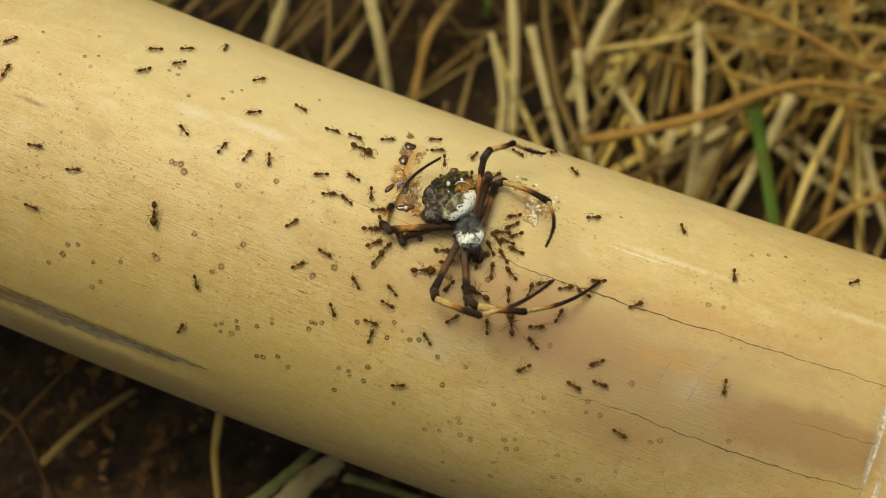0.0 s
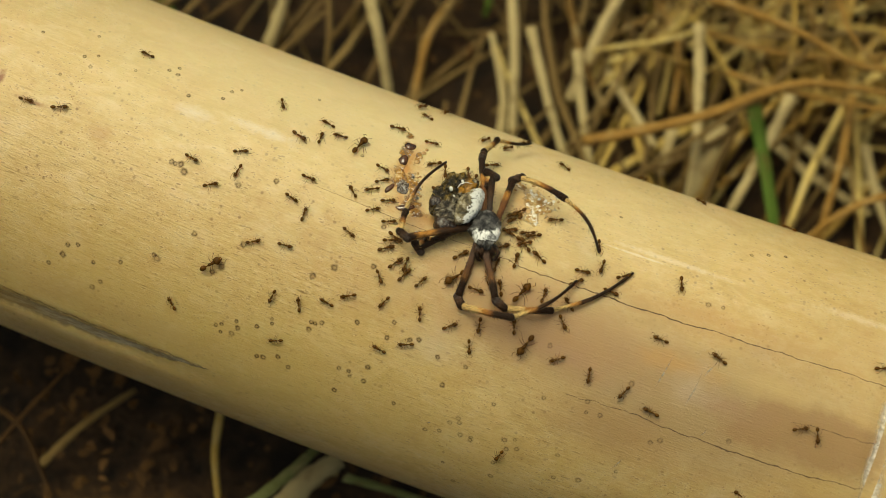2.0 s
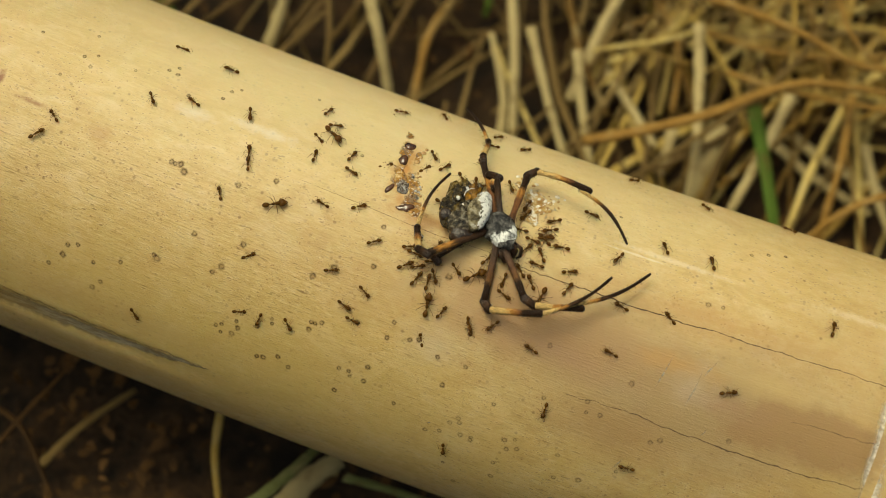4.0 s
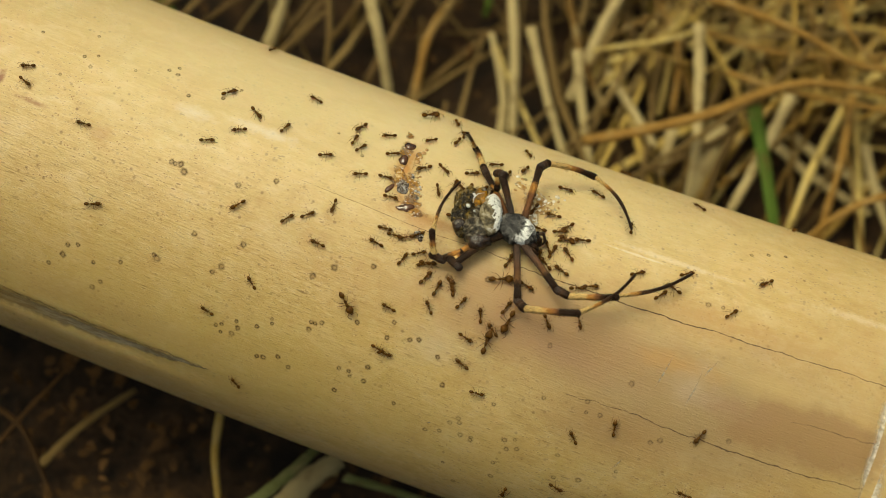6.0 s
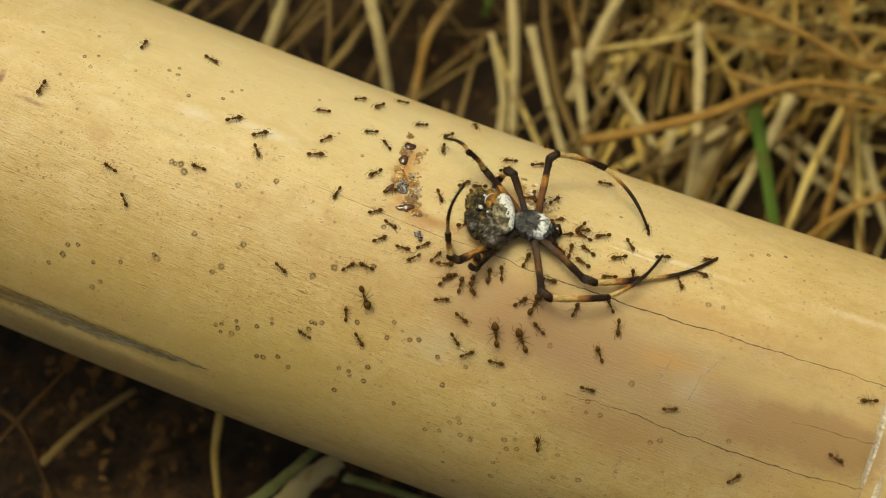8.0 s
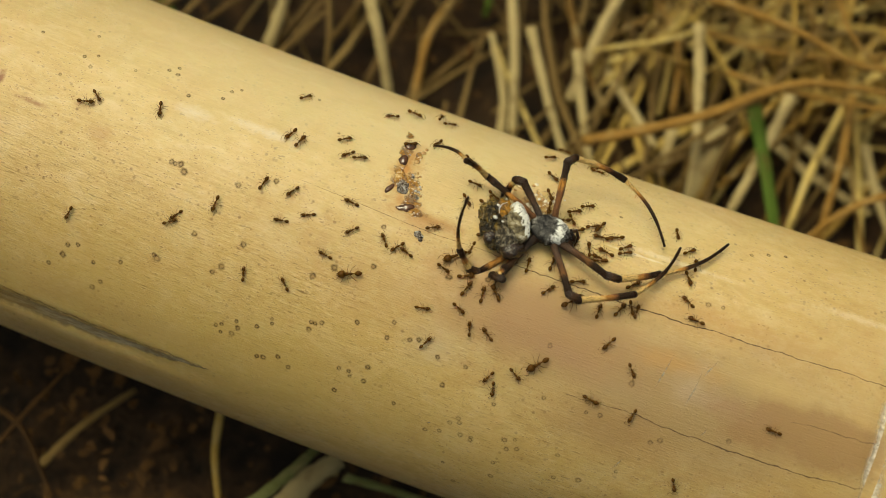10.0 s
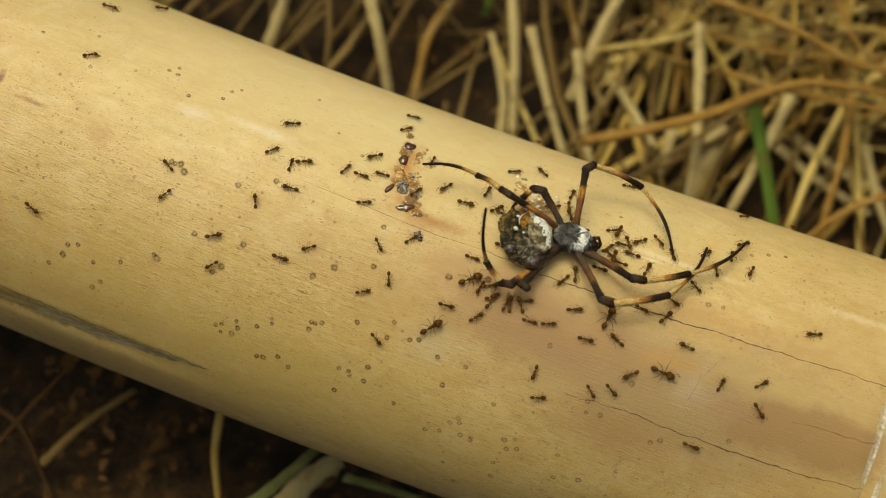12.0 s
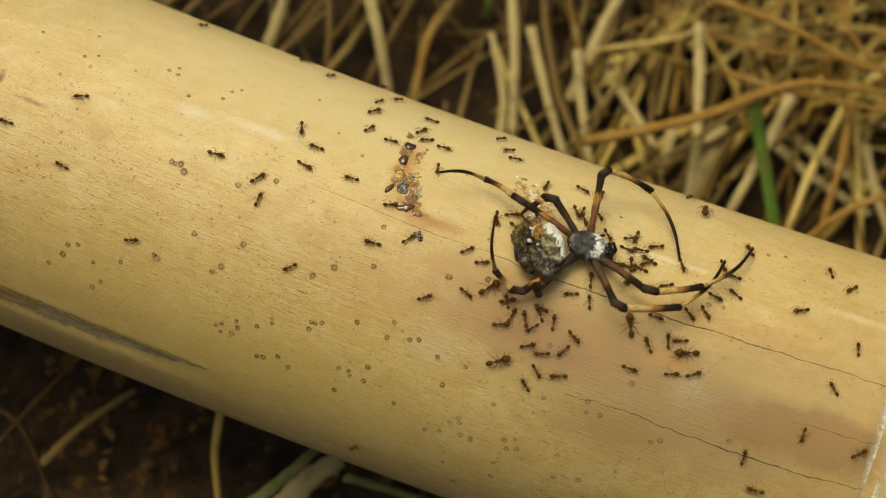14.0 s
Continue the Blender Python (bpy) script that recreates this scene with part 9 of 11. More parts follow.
    crawl(workers[67], [(0, -2.4, 5.4, -33), (0.5, -0.3, 2.1, 22), (1, -1.4, 2.5, 22), (2.5, 0.1, 1.5, 22), (3, 1.1, 1.6, 22), (5.5, 5.9, 3.6, -55), (5.67, 6, 3.4, 5), (5.83, 6.1, 3.2, 65), (6, 6.2, 3, 125), (6.25, 6.8, 0.8, 74), (6.5, 7.5, -1.3, 23), (7, 8.2, -2.8, 23), (7.5, 8.3, -1.9, 23), (8, 8.2, -2.8, 23), (10.5, 11.7, -5.3, 45), (11, 14.4, -4.2, 23), (11.25, 14.9, -2.5, -22), (11.5, 15.4, -0.9, -67), (12, 16.2, -1.5, -37), (12.5, 16.5, 0.2, 43), (13, 16.9, -0.1, 43), (13.5, 16.4, -0.6, 43), (14, 17.1, 0.8, -1)])
    crawl(workers[68], [(0, 0.7, 2.4, -136), (0.5, 2.2, 0.8, -158), (1.5, 2.8, 0.4, -157), (2, 2.4, 0.7, -157), (2.5, 2.5, 1.2, -158), (2.67, 2.8, 1.3, -98), (2.83, 3.2, 1.3, -38), (3, 3.5, 1.4, 22), (5.5, 6.8, -2.4, 34), (6, 7.2, -3.1, 23), (6.5, 9.3, -5, 24), (7, 9.3, -5.2, 24), (7.5, 9.7, -5.5, 24), (8, 10.7, -6, 24), (11, 14.4, -9.5, 25), (11.5, 16.1, -9.7, 25), (12, 15.6, -9.7, 25), (12.5, 16.8, -10.2, 25), (13.5, 18.2, -10.2, 25), (14, 18.7, -9, 25)])
    crawl(workers[69], [(0, -0.2, 5.4, 179), (0.5, 1.2, 4.8, 202), (1, 1.4, 4.3, 202), (2, 2.5, 4, 213), (2.5, 3.4, 3.7, 179), (2.75, 3.9, 3.4, 101), (3, 4.3, 3.1, 22), (5.5, 7.6, -3.4, 23), (6, 8.5, -1, 23), (6.5, 8.8, 0.7, -35), (7, 7.6, 2.4, -45), (7.5, 8.2, 2, -24), (8, 8, 2.1, -35), (9.25, 9.5, 0.7, 35), (10.5, 11, -0.8, 105), (11, 11.8, -1.9, 105), (11.25, 10.8, -5.1, 150), (11.5, 9.9, -8.2, 196), (12, 5, -11.1, 206), (13, 5.7, -12.9, 239), (13.25, 5.5, -12.9, 318), (13.5, 5.2, -12.9, 396), (13.75, 10, -10.3, 353), (14, 14.9, -7.6, 309)])
    crawl(workers[70], [(0, 2.7, 19.7, 109), (0.5, 3.9, 19.7, 109), (0.75, 3.2, 17, 53), (1, 2.5, 14.3, -2), (1.5, 9.8, 6.6, 42), (2, 12.7, 6.4, 5), (2.5, 16.7, 4.7, 21), (3, 20.7, 7.9, -9), (3.75, 25.3, -10.3, 70), (4.02, 24.8, -9.4, 126), (4.28, 24.4, -8.5, 182), (4.55, 23.9, -7.7, 237), (5.5, 20.1, 3, 212), (5.67, 20.5, 2.6, 152), (5.83, 20.9, 2.1, 92), (6, 21.3, 1.6, 32), (6.5, 22.5, 0, 43), (7.5, 23.5, -5.2, 44), (8, 24.6, -6.3, 22), (8.75, 33.3, 5.4, -25), (9.15, 33, 2.7, 45), (9.55, 32.6, 0, 115), (10.5, 28.5, -12.5, 62), (11, 29.3, -11.3, 55), (11.5, 30.6, -12.3, 55), (12, 37.9, -41.8, 47), (12.17, 34.9, -36.7, 103), (12.33, 31.9, -31.7, 159), (12.5, 28.9, -26.7, 214), (13, 25.5, -24.4, 213), (13.25, 24.8, -26.7, 136), (13.5, 24.1, -28.9, 59), (14, 27.7, -43.3, 66)])
    crawl(workers[71], [(0, 5.7, 16.7, 89), (0.5, 10.2, -4.9, 55), (1, 11.7, -47.9, 87), (1.5, 18.1, -53.7, 79), (1.75, 18.8, -53.8, 157), (2, 19.5, -53.9, 235), (2.5, 10.5, -53.7, 235), (3, 11.8, -53.7, 276), (3.75, 22.1, -43, 233), (4.55, 4.1, -36.5, 223), (4.87, 6.1, -32.3, 277), (5.18, 8, -28.2, 332), (5.5, 9.9, -24.1, 387), (6.94, 7.5, -77.5, 443), (8.32, 9.8, -78.3, 387), (9.69, 12, -79.1, 332), (11.07, 14.3, -79.9, 277), (12.5, 11.3, -27, 217), (13, 12.1, -24.4, 261), (13.25, 9.1, -23.6, 219), (13.5, 6.1, -22.8, 178), (13.67, 6.9, -22.6, 232), (13.83, 7.8, -22.5, 286), (14, 8.7, -22.4, 340)])
    crawl(workers[72], [(0, 7.6, 13, -150), (0.17, 8.2, 12.6, -93), (0.33, 8.8, 12.2, -36), (0.5, 9.4, 11.9, 20), (1.5, 11.1, 11.2, 20), (2, 12.3, 10.1, 41), (2.5, 20.1, 3, 32), (3, 22.9, 2.9, -36), (3.25, 26, 7.1, 23), (3.5, 29, 11.4, 83), (3.75, 32, 15.6, 142), (4.55, 19.1, -2.2, 141), (5.03, 22, 1.9, 81), (5.5, 25, 6.1, 20), (6, 25.9, 5.7, 51), (6.5, 25.8, 6.1, 87), (7, 26.1, 4.7, 86), (7.5, 27.9, 2.1, 77), (7.75, 28.1, 0.8, 9), (8, 28.3, -0.4, -59), (8.75, 38.1, 7.9, -33), (9.02, 37.1, 7.6, -87), (9.28, 36.2, 7.3, -142), (9.55, 35.2, 7, -196), (10.5, 27.2, 2.5, -227), (10.67, 27.7, 2.1, -284), (10.83, 28.2, 1.6, -340), (11, 28.8, 1.2, -397), (11.5, 29.6, 0.4, -408), (12, 31, -0.5, -398), (12.5, 31.7, -2.3, -387), (13, 32.7, -2, -387), (13.5, 33.8, -0.8, -386), (14, 34.5, 0.6, -374)])
    crawl(workers[73], [(0, 10.9, 12.6, 30), (0.5, 19, 1.6, -13), (0.75, 18.3, 3.9, -86), (1, 17.5, 6.3, -159), (1.17, 17.7, 6.3, -216), (1.33, 17.8, 6.3, -272), (1.5, 18, 6.2, -329), (2, 19.3, 3.9, -328), (2.5, 32.8, -1.7, -341), (3.57, 33.3, -41.4, -292), (4.64, 33.7, -81.1, -242), (5.75, 21.4, -79.2, -196), (6.85, 9.1, -77.3, -150), (7.5, 5.8, -53.8, -93), (7.67, 6.5, -53.8, -153), (7.83, 7.2, -53.8, -213), (8, 7.9, -53.9, -273), (8.75, 16.4, -65.5, -327), (9.02, 15.8, -64.1, -381), (9.28, 15.3, -62.7, -436), (9.55, 14.7, -61.4, -490), (10.5, 9, -50.8, -452), (11, 12.8, -53.8, -453), (11.5, 14, -35.8, -396), (11.75, 13.2, -43.9, -335), (12, 12.3, -52, -273), (12.17, 12.1, -50.6, -333), (12.33, 11.9, -49.3, -393), (12.5, 11.7, -47.9, -453), (13, 16.1, -38.4, -469), (13.5, 15.5, -37.4, -488), (14, 12.2, -23, -458)])
    crawl(workers[74], [(0, 14.2, 12.3, 169), (0.17, 14.7, 12.2, 112), (0.33, 15.2, 12.1, 56), (0.5, 15.6, 12, -1), (1, 17.2, 11.2, -1), (1.5, 17.8, 10.7, -1), (2.5, 19.6, 8.5, -12), (2.75, 21.2, 9.6, 28), (3, 22.8, 10.7, 69), (3.38, 26.3, 3.3, -7), (3.75, 29.8, -4.1, -82), (4.55, 23.9, 24.2, -92), (5.03, 26.7, 20.3, -36), (5.5, 29.4, 16.5, 19), (6, 37.7, 4.3, 50), (6.5, 45.5, 3.1, -20), (7, 55.3, -2.1, -28), (8.43, 86.8, -2.1, 5), (9.14, 85.5, -3.4, 62), (9.84, 84.3, -4.8, 118), (10.54, 83, -6.2, 174), (11.5, 61.9, -6.2, 201), (12, 51.6, 2, 200), (12.5, 40.8, 3.4, 172), (13, 35.8, 1.2, 166), (13.25, 34.2, 2, 229), (13.5, 32.6, 2.7, 292), (14, 33.6, 6, 314)])
    crawl(workers[75], [(0, 15.8, 7.4, -159), (0.5, 16.6, 7.9, -159), (0.75, 14.8, 6.4, -207), (1, 13, 4.9, -254), (1.25, 13.8, 4.3, -324), (1.5, 14.6, 3.7, -395), (2, 15.6, 2.9, -452), (2.5, 14.2, 0.1, -518), (3, 6.1, 11, -499), (4.25, 5.4, 8.1, -561), (5.5, 4.7, 5.3, -622), (6, 5.4, 6.6, -622), (6.5, 5.9, 5.4, -604), (7, 4.2, -6.1, -607), (7.5, 3, -14.3, -637), (8, 0.3, -46.1, -630), (8.75, 11.2, -50.1, -696), (9.15, 9.7, -51.1, -623), (9.55, 8.3, -52.1, -550), (10.5, -0.1, -53.6, -600), (10.75, -0.7, -53.6, -525), (11, -1.4, -53.6, -451), (11.17, -0.9, -48.4, -507), (11.33, -0.5, -43.3, -563), (11.5, -0.1, -38.1, -619), (12.64, 0, -80.5, -630), (14, 0, -80.5, -630)])
    crawl(workers[76], [(0, -10.6, -20.5, -103), (0.5, -11.2, -19.9, -114), (1, -10.8, -18.3, -88), (1.25, -9, -17.5, -8), (1.5, -7.2, -16.8, 71), (2, -7.3, -18.7, 32), (2.5, -6, -17.1, 63), (3, -5.8, -19.5, 65), (3.75, -8.8, -37.6, 92), (4.15, -7.5, -36, 22), (4.55, -6.2, -34.4, -49), (5.5, -1.1, -22.9, -95), (6, -1.6, -22.4, -107), (6.25, -1.6, -22.4, -40), (6.5, -1.6, -22.4, 27), (6.75, 0.7, -20.3, -23), (7, 3, -18.2, -72), (7.5, 5.7, -12.9, -85), (7.75, 5.2, -13.1, -13), (8, 4.7, -13.2, 59), (10.5, 8.9, -11.5, 26), (11, 5.7, -12.9, 75), (11.5, 5.3, -16, 29), (12, 7.3, -18.1, 82), (12.5, 7.8, -20.6, 94), (13, 10.9, -20.2, 82), (13.17, 10.3, -19.6, 140), (13.33, 9.7, -19, 198), (13.5, 9.1, -18.4, 256), (14, 9.8, -12.7, 261)])
    crawl(workers[77], [(0, -14.5, -6.1, -72, 5.2), (1, -14.3, -4.2, -72, 5.2), (2, -13.7, -3.2, -72, 5.2), (2.5, -13.4, -4.4, -72, 5.2), (3, -13, -4.7, -68, 5.2), (5.5, -1.6, 0.2, -73, 3.6), (5.75, -6.7, -2.7, 4, 1.8), (6, -11.8, -5.6, 81), (6.25, -15.7, -17.3, 137), (6.5, -19.7, -29, 192), (6.75, -24.9, -27.8, 244), (7, -30.1, -26.5, 297), (7.5, -23.2, -9.2, 345), (7.75, -23.9, -5.2, 289), (8, -24.7, -1.1, 233), (8.75, -18.6, 14.7, 287), (9.15, -20.3, 14.3, 222), (9.55, -22, 13.8, 156), (10.5, -29.5, 6.6, 195), (11, -27.5, 6, 129), (11.25, -27.2, 4.2, 87), (11.5, -27, 2.4, 46), (12, -26.9, 1.4, 0), (12.17, -26.2, 2.9, 60), (12.33, -25.4, 4.4, 120), (12.5, -24.7, 5.9, 180), (13, -36.6, -0.9, 214), (13.5, -36.7, -1.8, 181), (14, -35.4, -2, 181)])
    crawl(workers[78], [(0, 16, -53.6, -96), (0.17, 16.8, -42.9, -155), (0.33, 17.7, -32.2, -215), (0.5, 18.5, -21.5, -274), (1.97, 19.7, -76.1, -256), (3.06, 15.4, -74.8, -180), (4.15, 11, -73.4, -103), (5.5, 12.5, -23.3, -144), (6, 11.7, -22.5, -201), (6.5, 11.8, -27.6, -245), (7, 12.4, -29.1, -247), (7.5, 12.3, -31.4, -250), (7.75, 12.3, -30.7, -298), (8, 12.2, -30, -347), (8.75, 16.1, -47.5, -277), (9.15, 14.7, -46.2, -207), (9.55, 13.3, -44.8, -137), (10.5, 7.6, -34.2, -92), (10.67, 7.8, -33.1, -33), (10.83, 8, -32, 25), (11, 8.3, -30.8, 84), (11.5, 8.5, -53.8, 88), (12.25, 6.5, -81.6, 97), (14, 6.5, -81.6, 97)])
    crawl(workers[79], [(0, 21.5, -53.7, -87), (0.5, 24.2, -53.6, -83), (1.5, 24.2, -53.8, -96), (2, 29.9, -43, -55), (2.25, 31.7, -48.4, 13), (2.5, 33.4, -53.8, 81), (2.67, 34.2, -53.8, 141), (2.83, 34.9, -53.8, 201), (3, 35.6, -53.8, 260), (3.75, 26.6, -42, 296), (4.55, 42, -31.9, 305), (5.03, 39.5, -24.8, 265), (5.5, 36.9, -17.6, 224), (5.75, 33.3, -26.9, 182), (6, 29.7, -36.1, 141), (7.1, 25.6, -76.3, 90), (7.61, 27.1, -76.2, 34), (8.13, 28.5, -76.2, -21), (8.64, 29.9, -76.1, -76), (10.5, 35.4, -7.8, -104), (10.75, 35.5, -6.4, -180), (11, 35.6, -4.9, -256), (11.5, 33.3, -7.3, -243), (12, 33.8, -7.7, -253), (12.5, 34.8, -9.5, -277), (13, 36.2, -10.5, -336), (13.5, 36.7, -10.2, -377), (14, 34.7, -10.5, -425)])
    crawl(workers[80], [(0, -3.8, -53.7, -88), (0.5, -2.8, -53.7, -89), (1, -2.6, -39.2, -120), (1.5, -5.6, -30.2, -114), (2, -9.9, -31.7, -112), (2.5, -9.4, -31.2, -92), (3, -10.9, -15.9, -94), (4.25, -8, -18.4, -43), (5.5, -5, -21, 8), (5.75, -5.7, -20.4, -70), (6, -6.4, -19.8, -148), (6.5, -5.3, -15.8, -150), (7, -5.6, -14.3, -96), (7.5, -4.8, -12.5, -120), (8, -7.7, -8.9, -154), (9.25, -6.2, -7.6, -74), (10.5, -4.8, -6.3, 6), (11, -5.4, -4.1, 47), (11.5, -4.3, -3.9, 36), (12, -3.9, -3.2, 46), (12.5, -3.9, -1.6, 45), (13, -1.9, -1.6, 45), (13.5, -1.5, -1.9, 45), (14, -1.2, -3.1, 24)])
    crawl(workers[81], [(0, -3.8, 14.1, 100), (0.5, -3.1, 15.9, 100), (1, -1.8, 13.7, 99), (1.5, -1.5, 13.5, 90), (2.5, 0.1, 12.5, 99), (2.67, 0.3, 12.4, 159), (2.83, 0.5, 12.3, 219), (3, 0.7, 12.2, 279), (5.5, 1.7, 23.1, 250), (5.67, 2.1, 23.1, 310), (5.83, 2.5, 23.1, 370), (6, 3, 23.2, 430), (6.5, 4.1, 22.5, 449), (7, 4.7, 22.1, 430), (7.5, 5.7, 19.9, 410), (8, 4.8, 20.4, 410), (10.5, 8.8, 14.2, 410), (10.75, 8.2, 14.9, 332), (11, 7.5, 15.6, 253), (11.25, 9.9, 18.7, 296), (11.5, 12.4, 21.9, 339), (12, 16.6, 24, 364), (12.5, 18.9, 23.1, 379), (12.75, 16.9, 24.7, 312), (13, 15, 26.4, 244), (13.5, 14.2, 26.2, 259), (14, 14, 28.7, 240)])
    crawl(workers[82], [(0, 63.5, 61.4, 149), (0.5, 41.5, 39.4, 199), (0.67, 42, 38.2, 139), (0.83, 42.5, 37.1, 79), (1, 43, 35.9, 19), (1.5, 53, 21.7, -7), (2, 56.2, 28.4, -71), (2.5, 53.5, 47.2, -115), (2.75, 56.3, 44.9, -61), (3, 59.1, 42.7, -7), (4.16, 81.1, 64.7, -78), (5, 72.2, 70.8, -133), (5.84, 63.4, 77, -188), (7, 41.4, 55, -257), (7.5, 41.2, 55.1, -262), (8, 46.4, 47, -306), (8.25, 45, 41, -247), (8.5, 43.6, 35, -189), (8.75, 42.2, 29, -131), (9.55, 40.3, 59, -120), (10.03, 37.9, 53.8, -58), (10.5, 35.6, 48.6, 4), (11, 45.3, 45.1, 4), (11.5, 48.5, 50.9, 4), (12.66, 70.5, 72.9, -31), (14, 70.5, 72.9, -31)])
    crawl(workers[83], [(0, 78.9, 66.7, 149), (0.5, 56.9, 44.7, 162), (1, 50.8, 40, 183), (1.5, 41.6, 28.8, 153), (2, 28.2, 17.5, 175), (2.25, 29.1, 5.9, 134), (2.5, 29.9, -5.8, 92), (2.75, 28.7, -6.6, 148), (3, 27.6, -7.4, 204), (3.75, 17.1, -1.7, 206), (4.15, 18.5, -1.4, 284), (4.55, 20, -1.2, 362), (5.5, 28.3, -2.5, 393), (6, 29.1, -3.3, 393), (6.5, 29.4, -3.3, 382), (7.5, 31.4, -9.2, 384), (7.67, 31.8, -9.8, 324), (7.83, 32.1, -10.4, 264), (8, 32.5, -11.1, 205), (8.75, 21.9, -12.5, 176), (9.02, 22.9, -12.4, 235), (9.28, 23.9, -12.2, 295), (9.55, 24.9, -12, 355), (10.5, 33.5, -10.7, 419), (11, 35.5, -13.3, 436), (11.5, 35.5, -12.9, 450), (12, 35.9, -14.8, 449), (12.5, 37.1, -15.8, 449), (13, 38.4, -16.9, 479), (13.17, 38.5, -16.1, 420), (13.33, 38.5, -15.3, 361), (13.5, 38.5, -14.6, 301), (13.75, 37.7, -11.2, 239), (14, 36.9, -7.8, 178)])
    crawl(workers[84], [(0, -48.3, -72.5, -93), (1, -49.8, -27.8, -23), (1.5, -41, -12.9, -42), (2, -39.1, -3.6, -17), (2.5, -38, -3, -97), (3, -35.5, 13.3, -87), (3.38, -40.8, 10.5, -147), (3.75, -46, 7.6, -207), (4.15, -44.6, 7.2, -283), (4.55, -43.1, 6.8, -360), (5.03, -38.9, 7.2, -423), (5.5, -34.8, 7.7, -485), (6, -43.6, 21.9, -489), (6.25, -44.4, 22.9, -531), (6.5, -45.2, 23.8, -574), (7, -53.1, 14.6, -544), (7.25, -51.7, 12, -615), (7.5, -50.4, 9.3, -686), (8, -50.3, -1, -682), (8.38, -44.3, -1.5, -748), (8.75, -38.2, -1.9, -815), (9.55, -51.3, 19.9, -825), (10.5, -42.5, 24.5, -779), (11, -43.3, 24.9, -749), (11.5, -30.9, 14.8, -688), (11.75, -33.7, 13.6, -611), (12, -36.6, 12.5, -534), (12.25, -39.5, 3.7, -591), (12.5, -42.4, -5.1, -649), (13, -39, -11.9, -690), (13.5, -33.9, -18.4, -686), (14, -29.8, -24.3, -667)])
    crawl(workers[85], [(0, -24.5, -74.8, -91), (1, -24.9, -35.7, -124), (1.5, -27.4, -24.4, -97), (1.75, -26, -22.3, -45), (2, -24.7, -20.1, 8), (2.5, -23.5, -17.5, 8), (3, -24.4, -16.9, -46), (3.38, -25.1, -7.5, -6), (3.75, -25.8, 2, 35), (4.55, -17.7, -24.8, 45), (4.87, -17.5, -20.7, 102), (5.18, -17.3, -16.7, 159), (5.5, -17.1, -12.6, 216), (6, -17.5, -8.4, 219), (6.5, -17.4, -7.2, 253), (6.75, -16.9, -7.9, 176), (7, -16.5, -8.5, 100), (7.5, -16.6, -19.4, 58), (7.67, -16.4, -21.6, -1), (7.83, -16.2, -23.8, -59), (8, -16.1, -26, -117), (8.38, -21.1, -21.6, -72), (8.75, -26.1, -17.2, -27), (9.55, -8.3, -19.2, -17), (10.5, -13.9, -10.9, -59), (11, -12.4, -3.5, 5), (11.25, -11.4, -3.5, -46), (11.5, -10.3, -3.6, -97), (11.75, -9.7, -2.6, -46), (12, -9.1, -1.6, 6), (12.5, -6.9, -2.6, 24), (13, -3.6, -6.5, 27), (13.17, -4.3, -9.8, -32), (13.33, -5.1, -13, -91), (13.5, -5.8, -16.2, -150), (14, -3.3, -0.6, -73)])
    crawl(workers[86], [(0, 71.5, 71.3, 149), (1, 49.5, 49.3, 167), (1.58, 60.5, 60.3, 225), (2.16, 71.5, 71.3, 282), (3.75, 62.8, 77.3, 227), (5.34, 54, 83.3, 171), (6.5, 32, 61.3, 110), (7, 30.8, 41.2, 110), (7.5, 28.8, 27.6, 109), (7.67, 26.2, 24.3, 167), (7.83, 23.6, 21.1, 225), (8, 21, 17.9, 283), (8.25, 22, 24, 224), (8.5, 23.1, 30.2, 165), (8.75, 24.1, 36.3, 106), (9.55, 19.4, 8.4, 106), (10.03, 20.4, 14.2, 61), (10.5, 21.4, 19.9, 16), (11, 26, 17.4, 89), (11.5, 25.7, 14.9, 78), (12, 27.7, 11.3, 59), (12.25, 31.5, 11.5, 18), (12.5, 35.3, 11.8, -23), (12.75, 39.1, 5.2, 22), (13, 42.9, -1.5, 67), (13.5, 53.3, -38.3, 47), (13.67, 54.5, -31.4, -12), (13.83, 55.6, -24.6, -71), (14, 56.8, -17.8, -129)])
    crawl(workers[87], [(0, 88, 18, -180), (1, 65.2, 18, -241), (1.5, 58.8, 13.2, -310), (2, 63.2, 5.7, -341), (2.76, 80, 5.7, -360), (14, 80, 5.7, -360)])
    crawl(workers[88], [(0, 82.1, 12.3, -180), (1, 51, 12.3, -161), (1.5, 51.2, 17.6, -113), (1.75, 44.6, 17.5, -158), (2, 38, 17.4, -202), (2.5, 34.3, 14.8, -213), (3, 27.2, 6.6, -260), (3.75, 33.3, -10.3, -299), (4.02, 32.9, -9.5, -242), (4.28, 32.4, -8.7, -186), (4.55, 31.9, -7.9, -130), (5.5, 27.4, 1.8, -176), (6.5, 28.5, 2.6, -216), (7, 28.8, 1.9, -248), (7.25, 29.6, -1.4, -311), (7.5, 30.4, -4.7, -375), (8, 31.1, -5.2, -367), (8.38, 34.9, -12.6, -430), (8.75, 38.6, -19.9, -492), (9.55, 27.4, 1.8, -492), (10.03, 29.7, -2.9, -414), (10.5, 32.1, -7.5, -337), (11, 39.9, -3.9, -300), (11.5, 41.8, -30.5, -232), (11.75, 45, -42.2, -167), (12, 48.2, -53.9, -102), (12.25, 49.6, -31.6, -62), (12.5, 50.9, -9.3, -22), (13, 55.2, -2.7, -4), (13.25, 54.7, -1.5, 63), (13.5, 54.1, -0.2, 129), (14, 48.8, -4, 207)])
